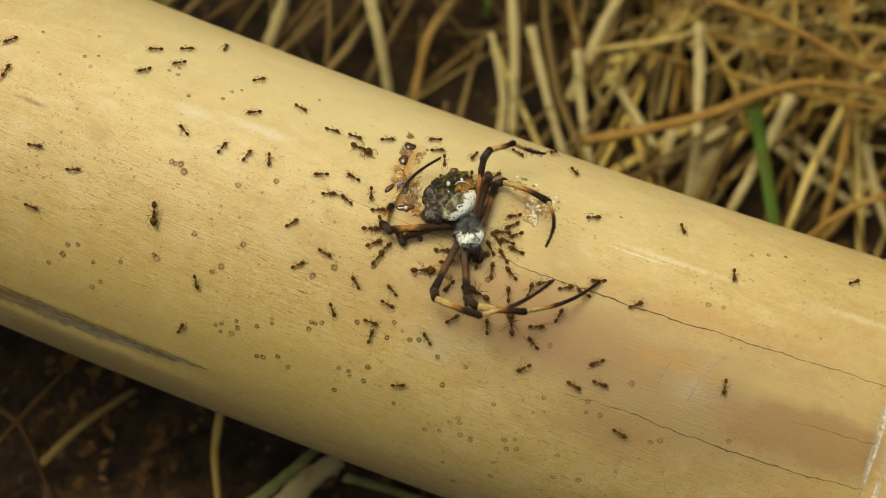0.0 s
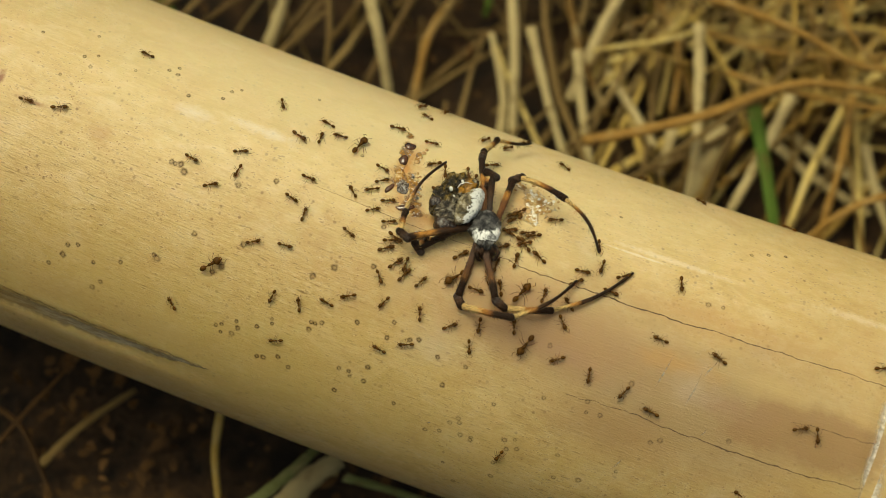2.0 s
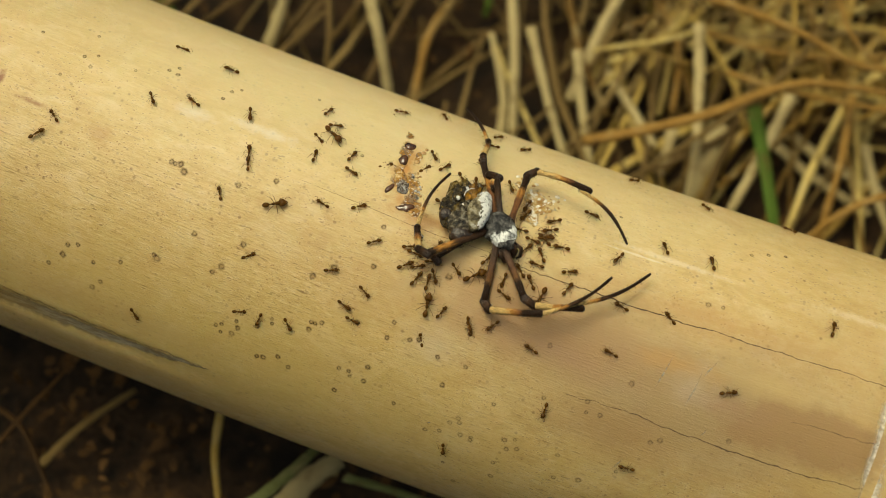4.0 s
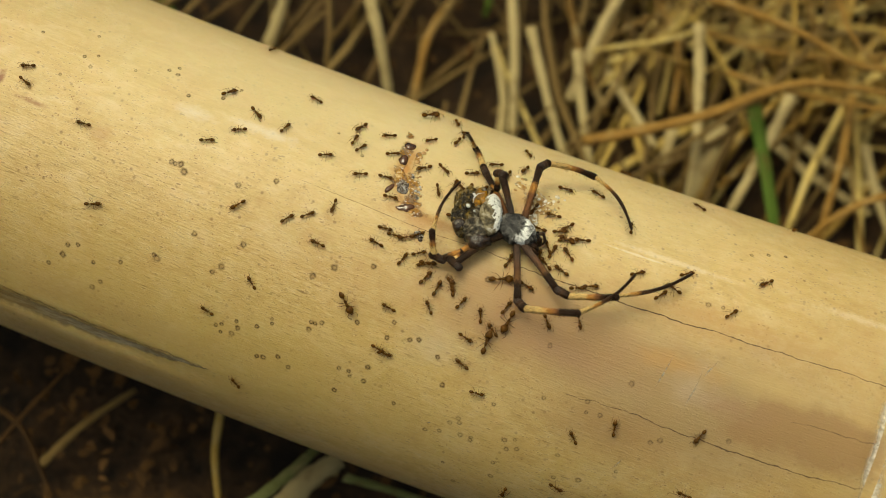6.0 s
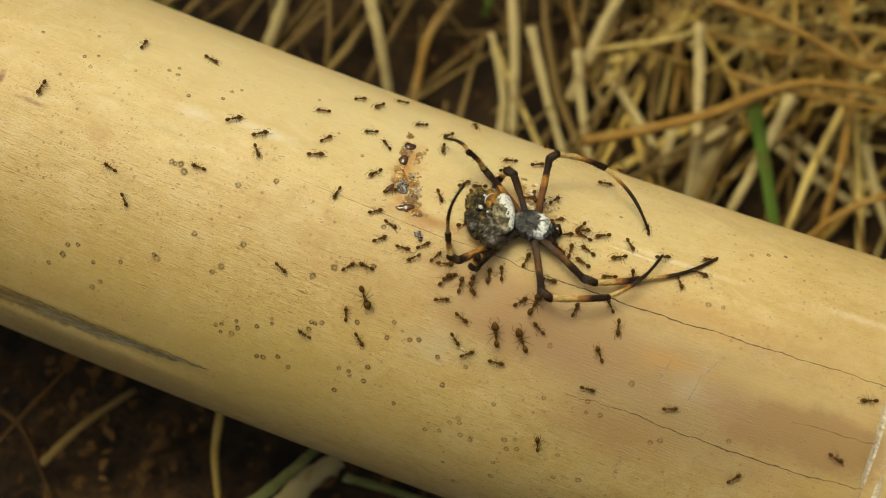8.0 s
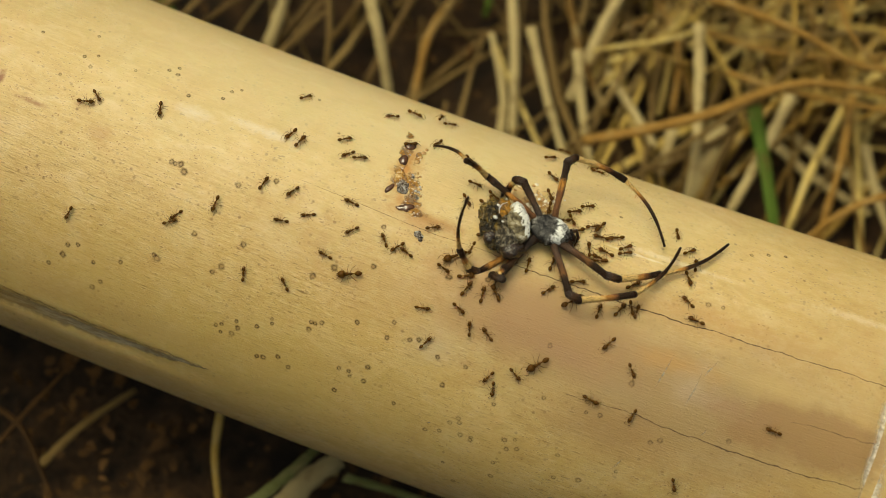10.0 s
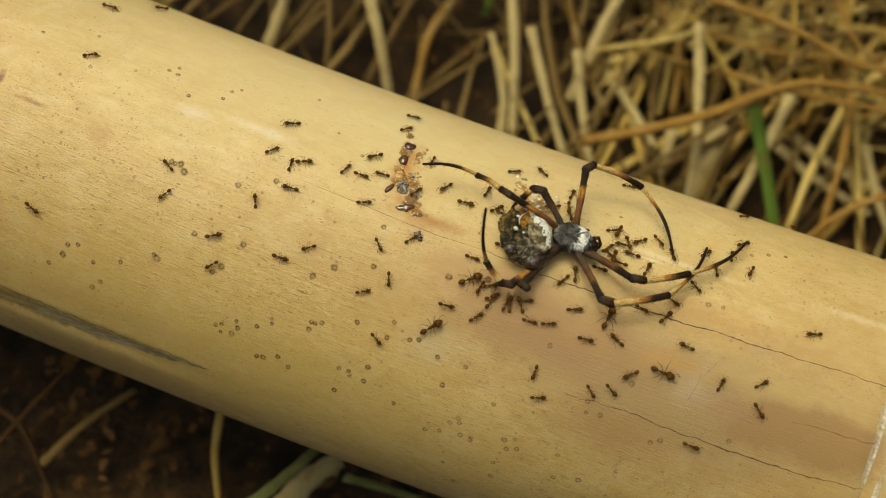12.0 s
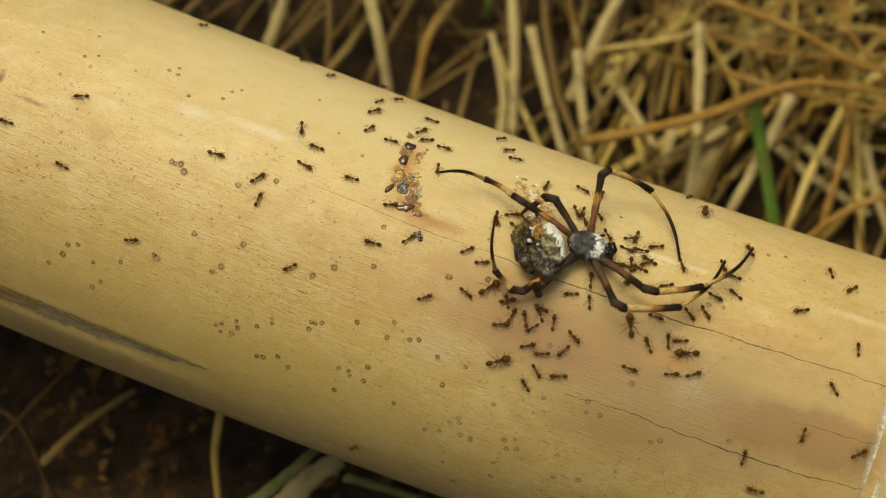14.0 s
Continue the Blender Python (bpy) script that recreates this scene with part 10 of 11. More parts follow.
    crawl(workers[89], [(0, 49.3, -74, -92), (1, 47.7, -8.4, -137), (1.9, 46.9, -41.6, -181), (2.79, 46, -74.8, -225), (5.51, 9.1, -73, -153), (6.5, 3.4, -37.6, -163), (7, 1.6, -40.5, -118), (7.5, -0.4, -25.4, -112), (7.75, -0.2, -26.2, -37), (8, 0, -27, 38), (9.25, 1.8, -24.3, -25), (10.5, 3.6, -21.7, -88), (10.75, -1.5, -20.3, -143), (11, -6.6, -18.8, -197), (11.5, -16.2, -7.6, -193), (12, -25.9, -6.3, -139), (12.17, -25.4, -7.9, -79), (12.33, -24.8, -9.4, -19), (12.5, -24.3, -10.9, 41), (13, -25.9, -15.1, 51), (13.5, -26.1, -21.2, -14), (14, -20.8, -22.7, 61)])
    crawl(workers[90], [(0, -105, -43.8, 0), (0.12, -105, -43.8, -17), (1.5, -76.1, -28.8, -65), (2.18, -90.3, -36.3, -130), (2.86, -104.6, -43.8, -194), (5.52, -104.5, -42.9, -137), (8.18, -104.4, -41.9, -81), (10.84, -104.3, -41, -24), (12, -80.4, -26, 5), (12.25, -83.4, -15.3, -54), (12.5, -86.3, -4.7, -113), (12.75, -81.9, 3.2, -66), (13, -77.4, 11.1, -18), (13.25, -77.5, 13.7, -83), (13.5, -77.6, 16.3, -147), (14, -106.5, 16.3, -180)])
    crawl(workers[91], [(0, 40.3, -79.5, 0), (0.08, 40.3, -79.5, -42), (0.15, 40.3, -79.5, -83), (1, 42.4, -48.3, -101), (1.5, 37, -53.9, -99), (2, 28.7, 0.1, -77), (2.5, 32.9, 3.4, -47), (3, 45.8, 12.3, -34), (3.38, 50.6, 6.6, 13), (3.75, 55.3, 0.9, 60), (4.15, 53.4, -1.9, 108), (4.55, 51.6, -4.7, 156), (5.5, 42.3, -8.9, 218), (6, 42.4, -9.4, 224), (6.17, 42.9, -9.5, 278), (6.33, 43.4, -9.5, 332), (6.5, 44, -9.5, 386), (7.42, 46.4, -43.5, 426), (8.35, 48.8, -77.6, 466), (8.67, 40.6, -77.2, 537), (8.99, 32.4, -76.8, 608), (10.5, 35.5, -20.9, 581), (11, 36.1, -19.8, 580), (11.5, 37.1, -20.4, 581), (11.67, 37.2, -20.9, 521), (11.83, 37.4, -21.4, 461), (12, 37.5, -21.9, 402), (12.5, 38, -23.8, 403), (13.5, 38.8, -21.7, 401), (14, 38.9, -19.8, 477)])
    crawl(workers[92], [(0, -106.3, 15, 0), (0.69, -106.3, 15, 0), (2, -77.4, 15, 23), (2.25, -79.3, 20.7, -48), (2.5, -81.2, 26.4, -119), (2.67, -80.1, 31.6, -177), (2.83, -79.1, 36.7, -236), (3, -78.1, 41.8, -294), (3.75, -79.7, 23.3, -275), (4.15, -78.5, 25.1, -345), (4.55, -77.3, 27, -416), (5.5, -73.2, 39.4, -339), (6, -66.4, 36.3, -339), (6.5, -58.1, 28.1, -310), (7, -60.4, 9.6, -326), (7.25, -54.8, 1.3, -285), (7.5, -49.2, -7.1, -243), (7.75, -54.2, -13.4, -309), (8, -59.3, -19.6, -374), (8.38, -53.6, -15.8, -426), (8.75, -48, -12, -478), (9.55, -65.2, -0.8, -489), (10.03, -61.7, 4.5, -424), (10.5, -58.2, 9.7, -360), (11, -53.5, 27.4, -409), (11.5, -45.1, 30, -330), (12, -34.3, 31.3, -359), (12.5, -29, 37.9, -395), (13, -14.5, 37.4, -355), (13.5, -1.7, 32.7, -340), (14, 3, 27.8, -340)])
    crawl(workers[93], [(0, -62.6, -75.3, 0), (0.39, -62.6, -75.3, -42), (0.77, -62.6, -75.3, -84), (2.5, -58.7, -11.6, -28), (3, -58, -12.2, -71), (3.75, -47.4, -6.1, -38), (4.15, -48.9, -4.1, -98), (4.55, -50.4, -2.2, -159), (5.03, -54.7, -0.3, -219), (5.5, -59, 1.5, -280), (6, -53.2, -9.1, -311), (6.5, -49, -15.3, -327), (7, -40.5, -16.2, -327), (7.5, -34.5, -19, -326), (7.75, -31.9, -23.9, -398), (8, -29.4, -28.8, -471), (8.38, -30.4, -19.6, -396), (8.75, -31.4, -10.3, -321), (9.55, -23.4, -37, -312), (10.03, -23.4, -31.1, -376), (10.5, -23.4, -25.1, -440), (10.67, -23.4, -24.8, -498), (10.83, -23.4, -24.4, -557), (11, -23.4, -24, -615), (11.5, -31.2, -31.5, -662), (12.74, -36.7, -76.6, -632), (13.01, -33.4, -78.3, -711), (13.29, -30.1, -80, -790), (14, -31.8, -53.7, -802)])
    crawl(workers[94], [(0, 52.5, 58.7, 0), (0.42, 52.5, 58.7, 75), (0.84, 52.5, 58.7, 149), (2, 30.5, 36.7, 169), (2.5, 27.5, 37.6, 200), (3, 22.4, 33.7, 184), (3.75, 13.5, 45.2, 235), (4.15, 15.3, 45.9, 299), (4.55, 17, 46.5, 362), (5.5, 25.6, 44.4, 423), (6, 25.9, 44.5, 461), (6.5, 18.6, 30.1, 537), (6.75, 18.6, 27.6, 468), (7, 18.7, 25, 399), (7.5, 19.8, 26.5, 344), (7.75, 19.8, 26.7, 416), (8, 19.7, 26.8, 488), (8.75, 22.8, 9.9, 434), (9.02, 22.4, 11.7, 493), (9.28, 22, 13.5, 552), (9.55, 21.6, 15.3, 611), (10.5, 18.8, 29.6, 548), (10.67, 18.2, 29.8, 494), (10.83, 17.7, 30, 439), (11, 17.2, 30.2, 384), (11.5, 20.8, 21.2, 464), (12, 21.6, 21.5, 514), (12.25, 22.1, 21.5, 593), (12.5, 22.6, 21.6, 673), (12.75, 23.7, 20, 736), (13, 24.8, 18.4, 798), (13.5, 24.9, 17.9, 808), (14, 26.5, 20.1, 848)])
    crawl(workers[95], [(0, -21.6, -79.7, 0), (0.47, -21.6, -79.7, -47), (0.95, -21.6, -79.7, -93), (2, -22.9, -40.7, -111), (2.5, -26.1, -29.5, -167), (2.75, -28.1, -24.8, -246), (3, -30, -20.2, -325), (3.38, -27.6, -28.5, -388), (3.75, -25.1, -36.9, -451), (4.55, -30.2, -8.4, -457), (5.03, -28.3, -13.2, -380), (5.5, -26.5, -17.9, -302), (5.67, -27.7, -17, -359), (5.83, -28.9, -16, -417), (6, -30.2, -15.1, -474), (6.5, -35.8, -8.2, -500), (7, -36.1, -7.4, -513), (7.5, -40.9, -10.1, -539), (7.75, -43, -4.8, -611), (8, -45.2, 0.5, -683), (8.75, -40.2, -16.2, -668), (9.15, -40, -13.6, -741), (9.55, -39.9, -11, -815), (10.5, -41.2, 3, -833), (11, -41.4, 3.7, -823), (11.25, -41.5, 3.6, -754), (11.5, -41.5, 3.5, -685), (11.67, -41.3, 0.1, -627), (11.83, -41.1, -3.4, -570), (12, -40.9, -6.8, -513), (12.5, -53.2, -3.7, -501), (13, -53.5, 11, -431), (13.5, -52.4, 11.1, -404), (14, -50.4, 11, -354)])
    crawl(workers[96], [(0, -41.8, -74.9, 0), (0.56, -41.8, -74.9, -49), (1.13, -41.8, -74.9, -98), (3, -47.4, -6.1, -57), (3.25, -50, -10.5, -110), (3.5, -52.6, -15, -164), (3.75, -55.1, -19.5, -217), (4.15, -54.7, -17.1, -140), (4.55, -54.2, -14.8, -63), (5.5, -49.9, -2.6, -93), (6, -47.4, -5.9, -33), (6.5, -42.5, 1.8, 3), (7, -43, 3.5, 7), (7.5, -39.5, 4.5, 23), (8, -35.3, 0.4, 23), (8.38, -32, 8.1, 82), (8.75, -28.7, 15.8, 141), (9.55, -40.1, -6.2, 137), (10.03, -38.3, -1.2, 67), (10.5, -36.4, 3.7, -2), (11, -36.5, 3.4, 24), (12.5, -36.5, 4, 23), (13.5, -36.5, 3.6, 35), (14, -36.2, 4.7, -10)])
    crawl(workers[97], [(0, 61, 64.8, 0), (0.67, 61, 64.8, 75), (1.34, 61, 64.8, 149), (2.5, 39, 42.8, 158), (3, 37.8, 43.7, 106), (3.75, 40.9, 24.4, 74), (4.02, 40.7, 25.5, 15), (4.28, 40.6, 26.5, -44), (4.55, 40.5, 27.6, -102), (5.5, 38.9, 39.5, -89), (6, 39, 38.6, -113), (6.5, 39.3, 39.2, -108), (6.75, 39.2, 39, -52), (7, 39, 38.9, 4), (8.16, 61, 60.9, -27), (8.72, 64.5, 62.9, 29), (9.28, 68, 64.9, 85), (9.84, 71.4, 66.9, 141), (11, 49.4, 44.9, 173), (11.5, 45.2, 34.5, 144), (11.67, 45.5, 32, 202), (11.83, 45.9, 29.5, 260), (12, 46.2, 27, 318), (12.25, 49.2, 30.1, 364), (12.5, 52.2, 33.2, 410), (13, 55.5, 21.4, 403), (13.5, 63.8, 11.6, 388), (14, 80.5, 11.6, 360)])
    crawl(workers[98], [(0, -112.2, 53.9, 0), (1.48, -112.2, 53.9, 0), (3, -78.8, 53.9, 49), (3.64, -92.9, 53.9, 109), (4.28, -106.9, 53.9, 170), (7.31, -109.8, 48.7, 90), (10.33, -112.7, 43.6, 11), (12, -76, 43.6, -19), (12.5, -63.4, 38.8, 7), (13, -61.7, 26.6, 70), (13.5, -52.9, 15.8, 6), (14, -42.4, 13.3, 53)])
    crawl(workers[99], [(0, -33.8, -79.8, 0), (0.87, -33.8, -79.8, -44), (1.74, -33.8, -79.8, -88), (3, -32.7, -33, -130), (3.25, -29.8, -28.5, -187), (3.5, -26.8, -24, -244), (3.75, -23.9, -19.4, -301), (4.55, -26.8, -49.9, -290), (4.87, -24.1, -47.9, -344), (5.18, -21.4, -45.9, -397), (5.5, -18.7, -43.9, -451), (6, -15.9, -36.6, -429), (6.25, -17.9, -36.1, -374), (6.5, -20, -35.5, -319), (7.74, -18.5, -81.4, -273), (14, -18.5, -81.4, -273)])
    crawl(workers[100], [(0, 21.4, 129.6, 0), (1.97, 21.4, 129.6, 52), (3.94, 21.4, 129.6, 103), (5.5, 13.4, 73.2, 105), (5.67, 13.4, 74.9, 159), (5.83, 13.3, 76.7, 213), (6, 13.3, 78.4, 267), (6.5, 12.6, 80.2, 203), (7, 8.1, 72.9, 127), (7.5, 6.2, 51.2, 63), (8, 15.4, 56.6, 108), (8.75, 11.4, 38.1, 85), (9.15, 13.9, 37.6, 37), (9.55, 16.4, 37.1, -11), (10.5, 25.6, 42.5, -11), (11, 29.1, 44.6, -32), (11.5, 32.8, 37.3, 30), (12, 38.1, 41.9, -4), (12.5, 37.5, 50.8, 4), (13.66, 59.5, 72.8, -31), (14, 59.5, 72.8, -31)])
    crawl(workers[101], [(0, 9.8, -76.2, 0), (2.33, 9.8, -76.2, -43), (4.66, 9.8, -76.2, -85), (6.5, 13.3, -8.2, -100), (7, 16.4, -2.4, -48), (7.5, 18.4, -0.4, 5), (7.75, 18.1, -1, -72), (8, 17.9, -1.6, -149), (8.75, 17.6, 17, -80), (9.15, 18.5, 14.9, -7), (9.55, 19.5, 12.8, 65), (10.5, 22.4, -0.5, 22), (11, 21.9, 0.4, 22), (11.5, 22, 1.3, 42), (12, 22.7, -0.5, 78), (12.5, 23.7, -0.7, 52), (12.67, 24.1, -1, 109), (12.83, 24.5, -1.3, 166), (13, 25, -1.6, 223), (13.5, 25.1, 2.4, 212), (14, 21.1, 4.6, 201)])
    crawl(workers[116], [(0, 83.7, 62.2, 0), (2.67, 83.7, 62.2, 75), (5.34, 83.7, 62.2, 149), (6.5, 61.7, 40.2, 192), (7, 57, 20.1, 148), (7.25, 59, 21.7, 76), (7.5, 61, 23.4, 3), (7.67, 61.5, 20.7, -52), (7.83, 62, 18, -107), (8, 62.5, 15.4, -162), (8.75, 51.7, 20.7, -191), (9.55, 41.1, 8.4, -194), (10.5, 27.6, 10.6, -122), (10.75, 31.8, 9.7, -51), (11, 35.9, 8.9, 20), (11.25, 32.9, 11.6, -58), (11.5, 29.9, 14.3, -136), (12, 25.4, 28.9, -136), (12.5, 20.5, 32.9, -140), (13, 18.4, 34.1, -145), (13.5, 18, 34.2, -155), (14, 14.7, 35.6, -160)])
    crawl(workers[117], [(0, -110.8, -38.7, 0), (5.37, -110.8, -38.7, -14), (7, -76, -23.7, 18), (7.25, -78.5, -12.6, -43), (7.5, -81, -1.6, -105), (8, -81.5, 11.3, -92), (8.38, -83.7, 20.1, -39), (8.75, -85.8, 28.9, 15), (9.55, -73.3, 7.5, 25), (10.5, -74.5, 19.8, -1), (11, -64.3, 30.1, -8), (11.5, -52.6, 32.2, 6), (12, -45.8, 32.3, 30), (12.5, -35.9, 22.7, 41), (13, -23.3, 16.6, 26), (13.5, -20, 14, 47), (13.75, -20.4, 16.4, 116), (14, -20.7, 18.8, 185)])
    crawl(workers[102], [(0, -77.4, -74.4, 0), (5.54, -77.4, -74.4, -40), (11.07, -77.4, -74.4, -80), (12, -73.9, -40.4, -123), (12.25, -70.1, -34, -52), (12.5, -66.2, -27.6, 18), (13, -55.2, -17, 10), (13.25, -52.7, -15.5, -33), (13.5, -50.3, -14, -76), (14, -39.3, -6.6, -69)])
    crawl(workers[103], [(0, -108.9, -22, 0), (11.53, -108.9, -22, -16), (13, -77.9, -7, 30), (13.17, -79.7, -9, -30), (13.33, -81.5, -11, -90), (13.5, -83.3, -13, -150), (14, -104.9, -28, -202)])
    crawl(workers[104], [(0, 78.8, 63.7, 0), (5.92, 78.8, 63.7, 75), (11.84, 78.8, 63.7, 149), (13, 56.8, 41.7, 183), (13.17, 57.4, 42, 242), (13.33, 58.1, 42.3, 300), (13.5, 58.7, 42.6, 358), (14, 63.2, 29.9, 404)])
    crawl(workers[105], [(0, 72.5, 70, 0), (6.42, 72.5, 70, 75), (12.84, 72.5, 70, 149), (14, 50.5, 48, 184)])
    crawl(workers[106], [(0, -7.54, -10.04, -109.64), (0.7, -7.72, -10.77, -96.3), (1.4, -8.35, -9.67, -91.95), (2.1, -9, -10.48, -88.44), (2.8, -8.49, -10.23, -77.2), (3.5, -7.86, -9.54, -90.38), (4.2, -8.74, -8.76, -74.62), (4.9, -8.28, -8.17, -81.49), (5.6, -8.49, -7.49, -68.63), (6.3, -8.69, -6.47, -53.42), (7, -8.17, -6.69, -32.94), (7.7, -7.76, -6.44, -48.86), (8.4, -6.2, -6.58, -31.74), (9.1, -6.1, -5.7, -42.97), (9.8, -5.03, -5.42, -36.25), (10.5, -3.59, -5.47, -40.61), (11.2, -2.09, -5.48, -39.41), (11.9, -0.74, -4.24, -34.31), (12.6, 0.24, -3.81, -39.15), (13.3, 0.97, -2.79, -37.78), (14, 1.13, -3.07, -36.41)])
    crawl(workers[107], [(0, -5.94, -7.82, -167.84), (0.7, -6.34, -8.96, -158.81), (1.4, -7.3, -10.18, -144.51), (2.1, -6.65, -10.09, -133.38), (2.8, -6.47, -10.39, -155.4), (3.5, -7.45, -8.11, -128.64), (4.2, -6.79, -10.09, -133.27), (4.9, -7.59, -9.84, -136), (5.6, -7.36, -8.31, -112.41), (6.3, -6.9, -7.79, -130.13), (7, -5.82, -7.66, -108.38), (7.7, -5.73, -8.23, -104.82), (8.4, -5.39, -8.08, -100.71), (9.1, -3.82, -7.77, -101.65), (9.8, -3.21, -7.68, -98.44), (10.5, -2.44, -6.53, -88.02), (11.2, -0.99, -6.71, -66), (11.9, 0.4, -6.83, -94.42), (12.6, 0.94, -5.9, -94.77), (13.3, 2.05, -5.39, -83.26), (14, 3.01, -4.4, -72.58)])
    crawl(workers[108], [(0, -9.74, -11.2, -78.73), (0.7, -9.98, -12.13, -73.86), (1.4, -10.09, -12.62, -70.72), (2.1, -10.47, -11.86, -71.86), (2.8, -10.51, -10.23, -51.12), (3.5, -11.09, -10.22, -70.41), (4.2, -11.07, -8.97, -45.53), (4.9, -10.04, -8.6, -55.98), (5.6, -10.89, -7.45, -34.11), (6.3, -10.87, -5.81, -43.33), (7, -10.31, -4.36, -31.8), (7.7, -8.66, -5.53, -27.58), (8.4, -7.62, -4.98, -25.98), (9.1, -7.67, -4.68, -25.27), (9.8, -6.07, -3.77, -15.25), (10.5, -5.46, -2.67, -26.91), (11.2, -4.11, -1.53, -17.16), (11.9, -2.94, -2.37, -16.48), (12.6, -1.51, -1.17, -8.2), (13.3, -1.47, -0.78, -20.32), (14, 0.21, 0.15, -15.28)])
    crawl(workers[109], [(0, -13.93, -6.09, -55.25), (0.7, -14.45, -5.53, -37.66), (1.4, -14.46, -3.27, -38.39), (2.1, -13.86, -1.89, -21.29), (2.8, -13.21, -1.28, -32.66), (3.5, -12.36, 0.19, -14.25), (4.2, -12.64, 1.43, -12.35), (4.9, -11.73, 2.75, -2.87), (5.6, -10.52, 3.34, 1.1), (6.3, -9.76, 4.18, 14.9), (7, -9.63, 6.08, 17.71), (7.7, -8.45, 5.02, 17.75), (8.4, -7.49, 5.26, 31.56), (9.1, -6.77, 5.07, 26.62), (9.8, -4.39, 5.68, 24.27), (10.5, -4.1, 6.65, 3.05), (11.2, -2.56, 6.88, 21.78), (11.9, -1.16, 6.69, 9.98), (12.6, 0.66, 8.33, 26.38), (13.3, 1.36, 7.68, 18.03), (14, 2.76, 8.22, 27.41)])
    crawl(workers[110], [(0, -1.53, 3.2, -163.19), (0.7, -0.84, 3.02, -145.92), (1.4, -0.09, -1.63, -139.71), (2.1, -0.38, -2.11, -135.02), (2.8, 0.4, -2.19, -134.3), (3.5, 0.8, -4.23, -123.54), (4.2, 1.14, -4.7, -112.89), (4.9, 1.11, -5.79, -117.77), (5.6, 1.45, -6.98, -125.33), (6.3, 2.27, -8.03, -91.35), (7, 1.93, -9.11, -97.67), (7.7, 2.5, -10.86, -101.91), (8.4, 3.6, -9.39, -89.59), (9.1, 4.16, -9.87, -97.79), (9.8, 4.34, -9.73, -88.78), (10.5, 4.85, -10.93, -79.38), (11.2, 6.95, -9.69, -99.83), (11.9, 7.92, -9.94, -66.29), (12.6, 8.97, -10.43, -72.78), (13.3, 9.81, -9.62, -76.36), (14, 10.48, -10.28, -62.19)])
    crawl(workers[111], [(0, -0.44, 0.08, -130.15), (0.7, -0.17, -1.66, -131.24), (1.4, 0.19, -4.21, -112.29), (2.1, -0.1, -4.98, -131.34), (2.8, 1.02, -5.47, -115.44), (3.5, 1.61, -7.35, -85.86), (4.2, 0.58, -8.21, -104.71), (4.9, 0.99, -9.72, -90.34), (5.6, 1.59, -11.01, -97.81), (6.3, 0.95, -11.17, -89.86), (7, 1.76, -12.24, -65.85), (7.7, 1.16, -12.03, -69.83), (8.4, 2.03, -12.87, -75.45), (9.1, 2.91, -13.34, -74.34), (9.8, 3.6, -14.97, -59.73), (10.5, 4.06, -14.33, -72.47), (11.2, 5.2, -12.19, -85.7), (11.9, 7.27, -12.58, -78.67), (12.6, 7.7, -12.38, -75.23), (13.3, 8.31, -12.16, -56.64), (14, 8.84, -12.12, -59.21)])
    crawl(workers[112], [(0, -2.5, 9.03, -226.07), (0.7, -1.42, 7.2, -216.13), (1.4, -1.03, 4.75, -184.43), (2.1, 0.46, 3.02, -194.07), (2.8, 0.76, 3.16, -182.05), (3.5, 0.8, 1.63, -174.67), (4.2, 1.4, 0.33, -173.31), (4.9, 3.2, -1.15, -174.25), (5.6, 3.7, -0.85, -180.74), (6.3, 4, -2.82, -173.56), (7, 4.38, -4.16, -152.93), (7.7, 4.47, -4.17, -171.92), (8.4, 5.45, -5.52, -159.32), (9.1, 6.21, -6.37, -162.8), (9.8, 7, -7.19, -156.1), (10.5, 8.01, -6.87, -164.52), (11.2, 10.26, -5.87, -154.89), (11.9, 10.51, -5.69, -152.53), (12.6, 12.39, -6.32, -131.57), (13.3, 13.2, -5.52, -142.29), (14, 13.43, -5.56, -140.41)])
    crawl(workers[113], [(0, -4.73, 20.26, 97.1), (0.7, -3.57, 17.64, 94.35), (1.4, -2.68, 17.09, 107.19), (2.1, -1.04, 17.08, 115.98), (2.8, 0.93, 14.81, 115.43), (3.5, 2.82, 13.32, 119.25), (4.2, 3.45, 11.87, 141.07), (4.9, 4.84, 10.19, 122.24), (5.6, 6.31, 9.05, 150.23), (6.3, 7.17, 7.59, 142.97), (7, 8.35, 7.62, 153.06), (7.7, 8.49, 3.64, 143.37), (8.4, 9.91, 3.84, 162.82), (9.1, 11.06, 3.93, 156.48), (9.8, 12.5, 2.21, 153.42), (10.5, 12.93, 3.12, 161.11), (11.2, 14.61, 2.27, 158.23), (11.9, 15.98, 1, 173.48), (12.6, 17.17, 1.35, 164), (13.3, 18.57, 0.8, 176.29), (14, 19.73, 0.61, 177.02)])
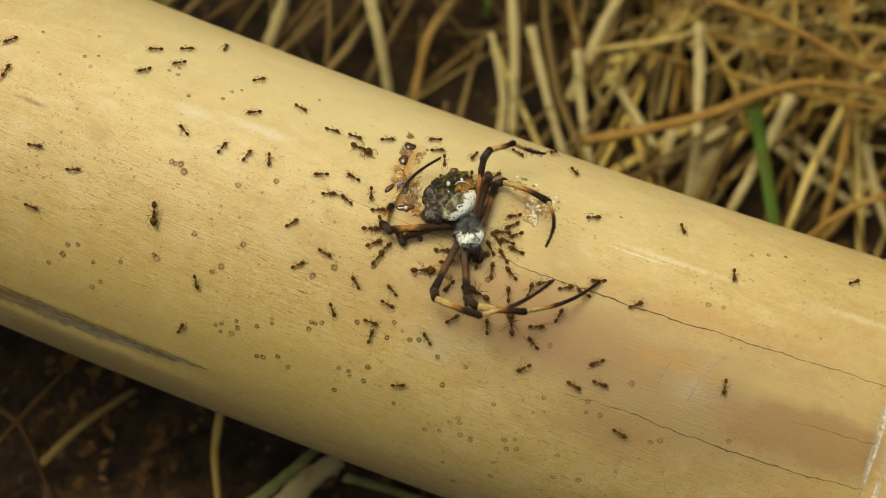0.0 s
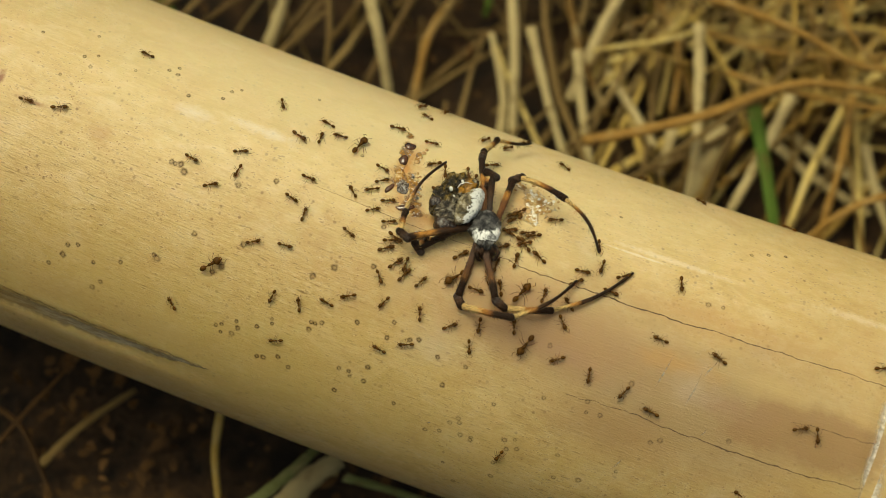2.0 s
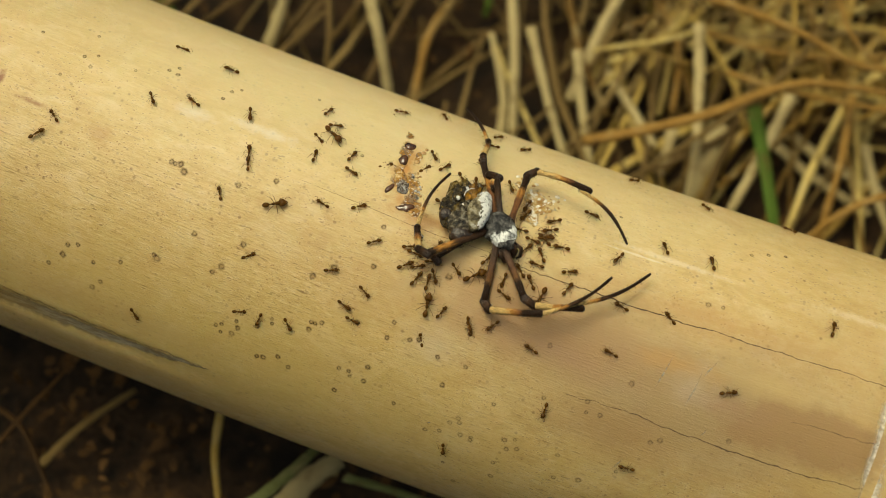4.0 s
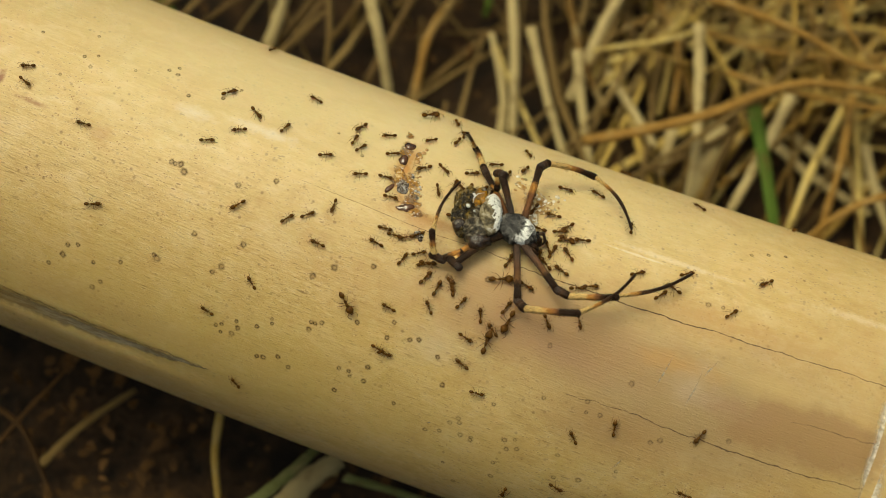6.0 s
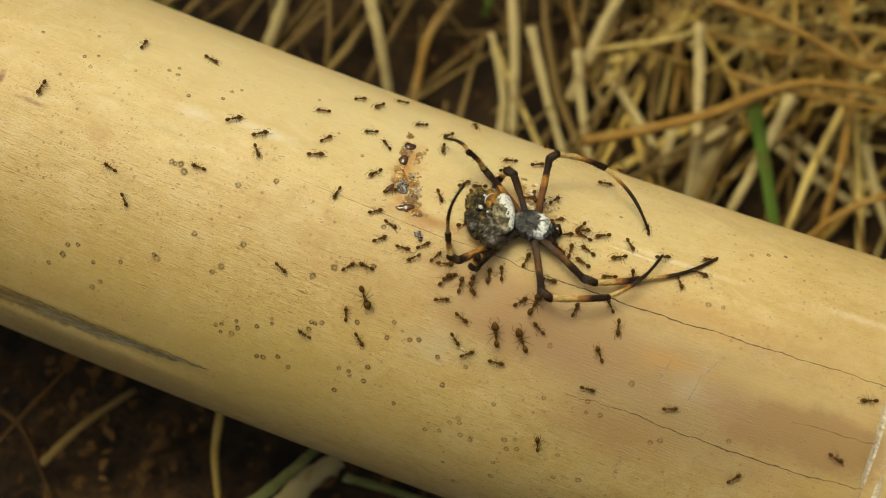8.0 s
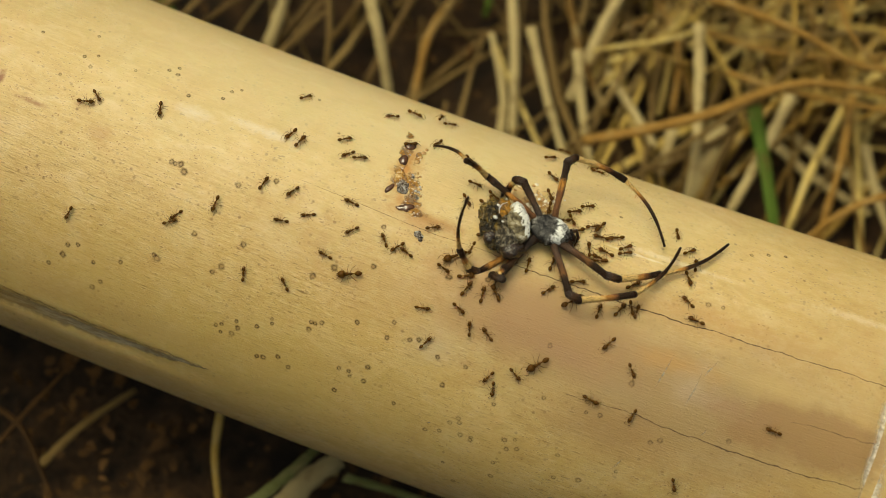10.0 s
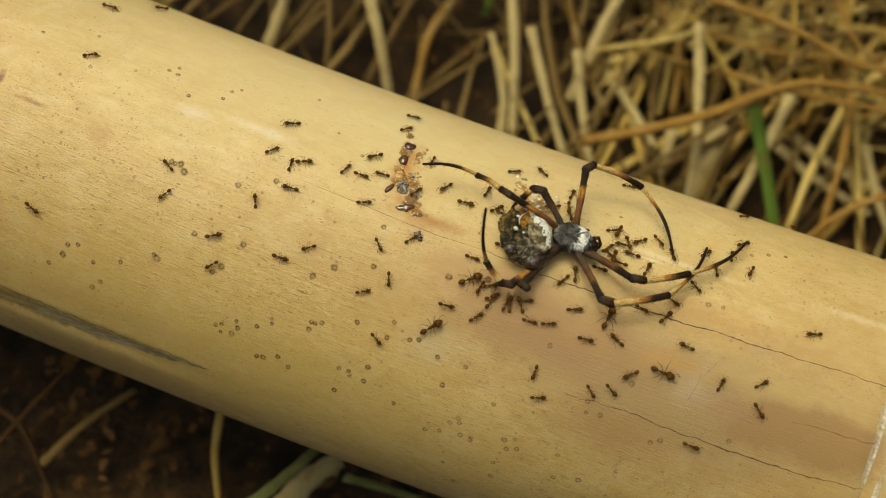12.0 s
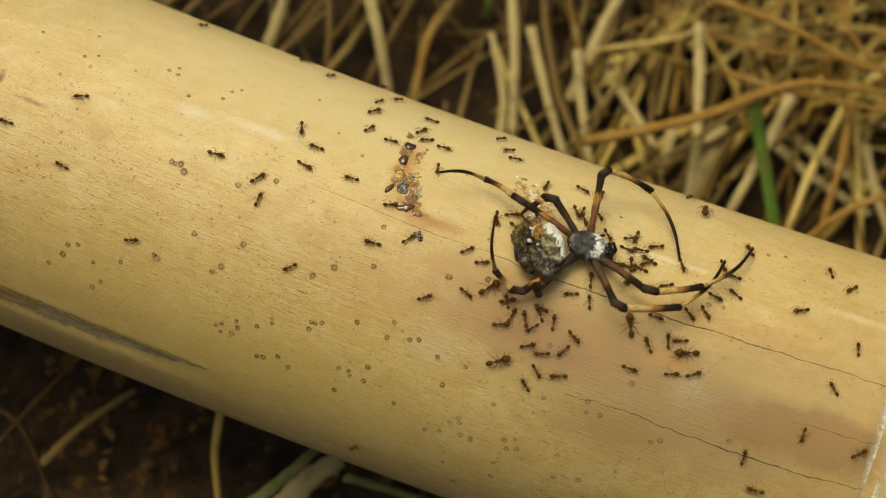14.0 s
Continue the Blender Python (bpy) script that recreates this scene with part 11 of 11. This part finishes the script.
    crawl(workers[114], [(0, -3.5, 24.33, 106.85), (0.7, -1.83, 21.32, 115.61), (1.4, -0.54, 19.93, 120.91), (2.1, 1.43, 18.64, 115.22), (2.8, 2.94, 18.15, 129.97), (3.5, 4.41, 15.77, 152.15), (4.2, 5.94, 13.9, 122.87), (4.9, 7.23, 11.39, 148.45), (5.6, 9.03, 9.79, 164.4), (6.3, 9.91, 7.27, 159.54), (7, 10.98, 6.3, 158.83), (7.7, 11.96, 4.92, 160.3), (8.4, 13.21, 2.86, 173.97), (9.1, 13.84, 2.35, 190.59), (9.8, 14.8, 0.8, 174.91), (10.5, 15.74, 1.17, 177.53), (11.2, 18.25, 0.69, 181.86), (11.9, 18.12, 0.2, 178.22), (12.6, 20.15, -0.02, 177.11), (13.3, 20.88, -0.16, 192.17), (14, 21.69, -0.13, 172.08)])
    crawl(workers[115], [(0, -9.93, 14.22, 16.53), (0.7, -8.55, 13.52, 30.03), (1.4, -8.01, 13.84, 16.34), (2.1, -6.67, 13.82, 49.19), (2.8, -5.22, 12.93, 43.51), (3.5, -3.6, 12.58, 55.23), (4.2, -2.18, 12.14, 58.85), (4.9, -1.7, 11.25, 60.81), (5.6, -0.31, 12.24, 56.13), (6.3, 1.78, 9.81, 89.01), (7, 3, 10.99, 87.43), (7.7, 2.82, 9.61, 89.06), (8.4, 4.83, 8.56, 70.6), (9.1, 5.18, 8.13, 95.46), (9.8, 7.61, 7.24, 80.45), (10.5, 7.81, 7.59, 97.6), (11.2, 8.89, 7.53, 86.94), (11.9, 11.51, 8.23, 102.77), (12.6, 12.9, 6.56, 109.94), (13.3, 13.54, 7.62, 87.48), (14, 14.5, 8.29, 103.91)])
    for n, (spots, dx, dy, facing) in enumerate((
        (FACE_SPOTS, 0.3, -2.6, 80), (FACE_SPOTS, 2.0, 0.6, 170), (FACE_SPOTS, 3.4, -1.8, 150), (FACE_SPOTS, 1.4, 3.0, -120), (FACE_SPOTS, 4.8, 1.6, -160),
        (KNEE_SPOTS, -1.2, -1.6, 60), (KNEE_SPOTS, 1.5, -2.0, 95), (KNEE_SPOTS, -2.0, 0.9, 10), (KNEE_SPOTS, 3.6, -1.4, 110),
    )):
        cling(workers[118 + n], spots, dx, dy, facing, 70 + n)
    for n in (*range(118, 127), 9, 24, 33, 37, 40, 42, 43, 44, 46, 49, 57, 61, 63, 67, 68, 69, 76, 80, 81, 106, 107, 108, 109, 110, 111, 112, 113, 114, 115):
        tagged(workers[n], "small brown ant tugging at the dead spider")


motions()
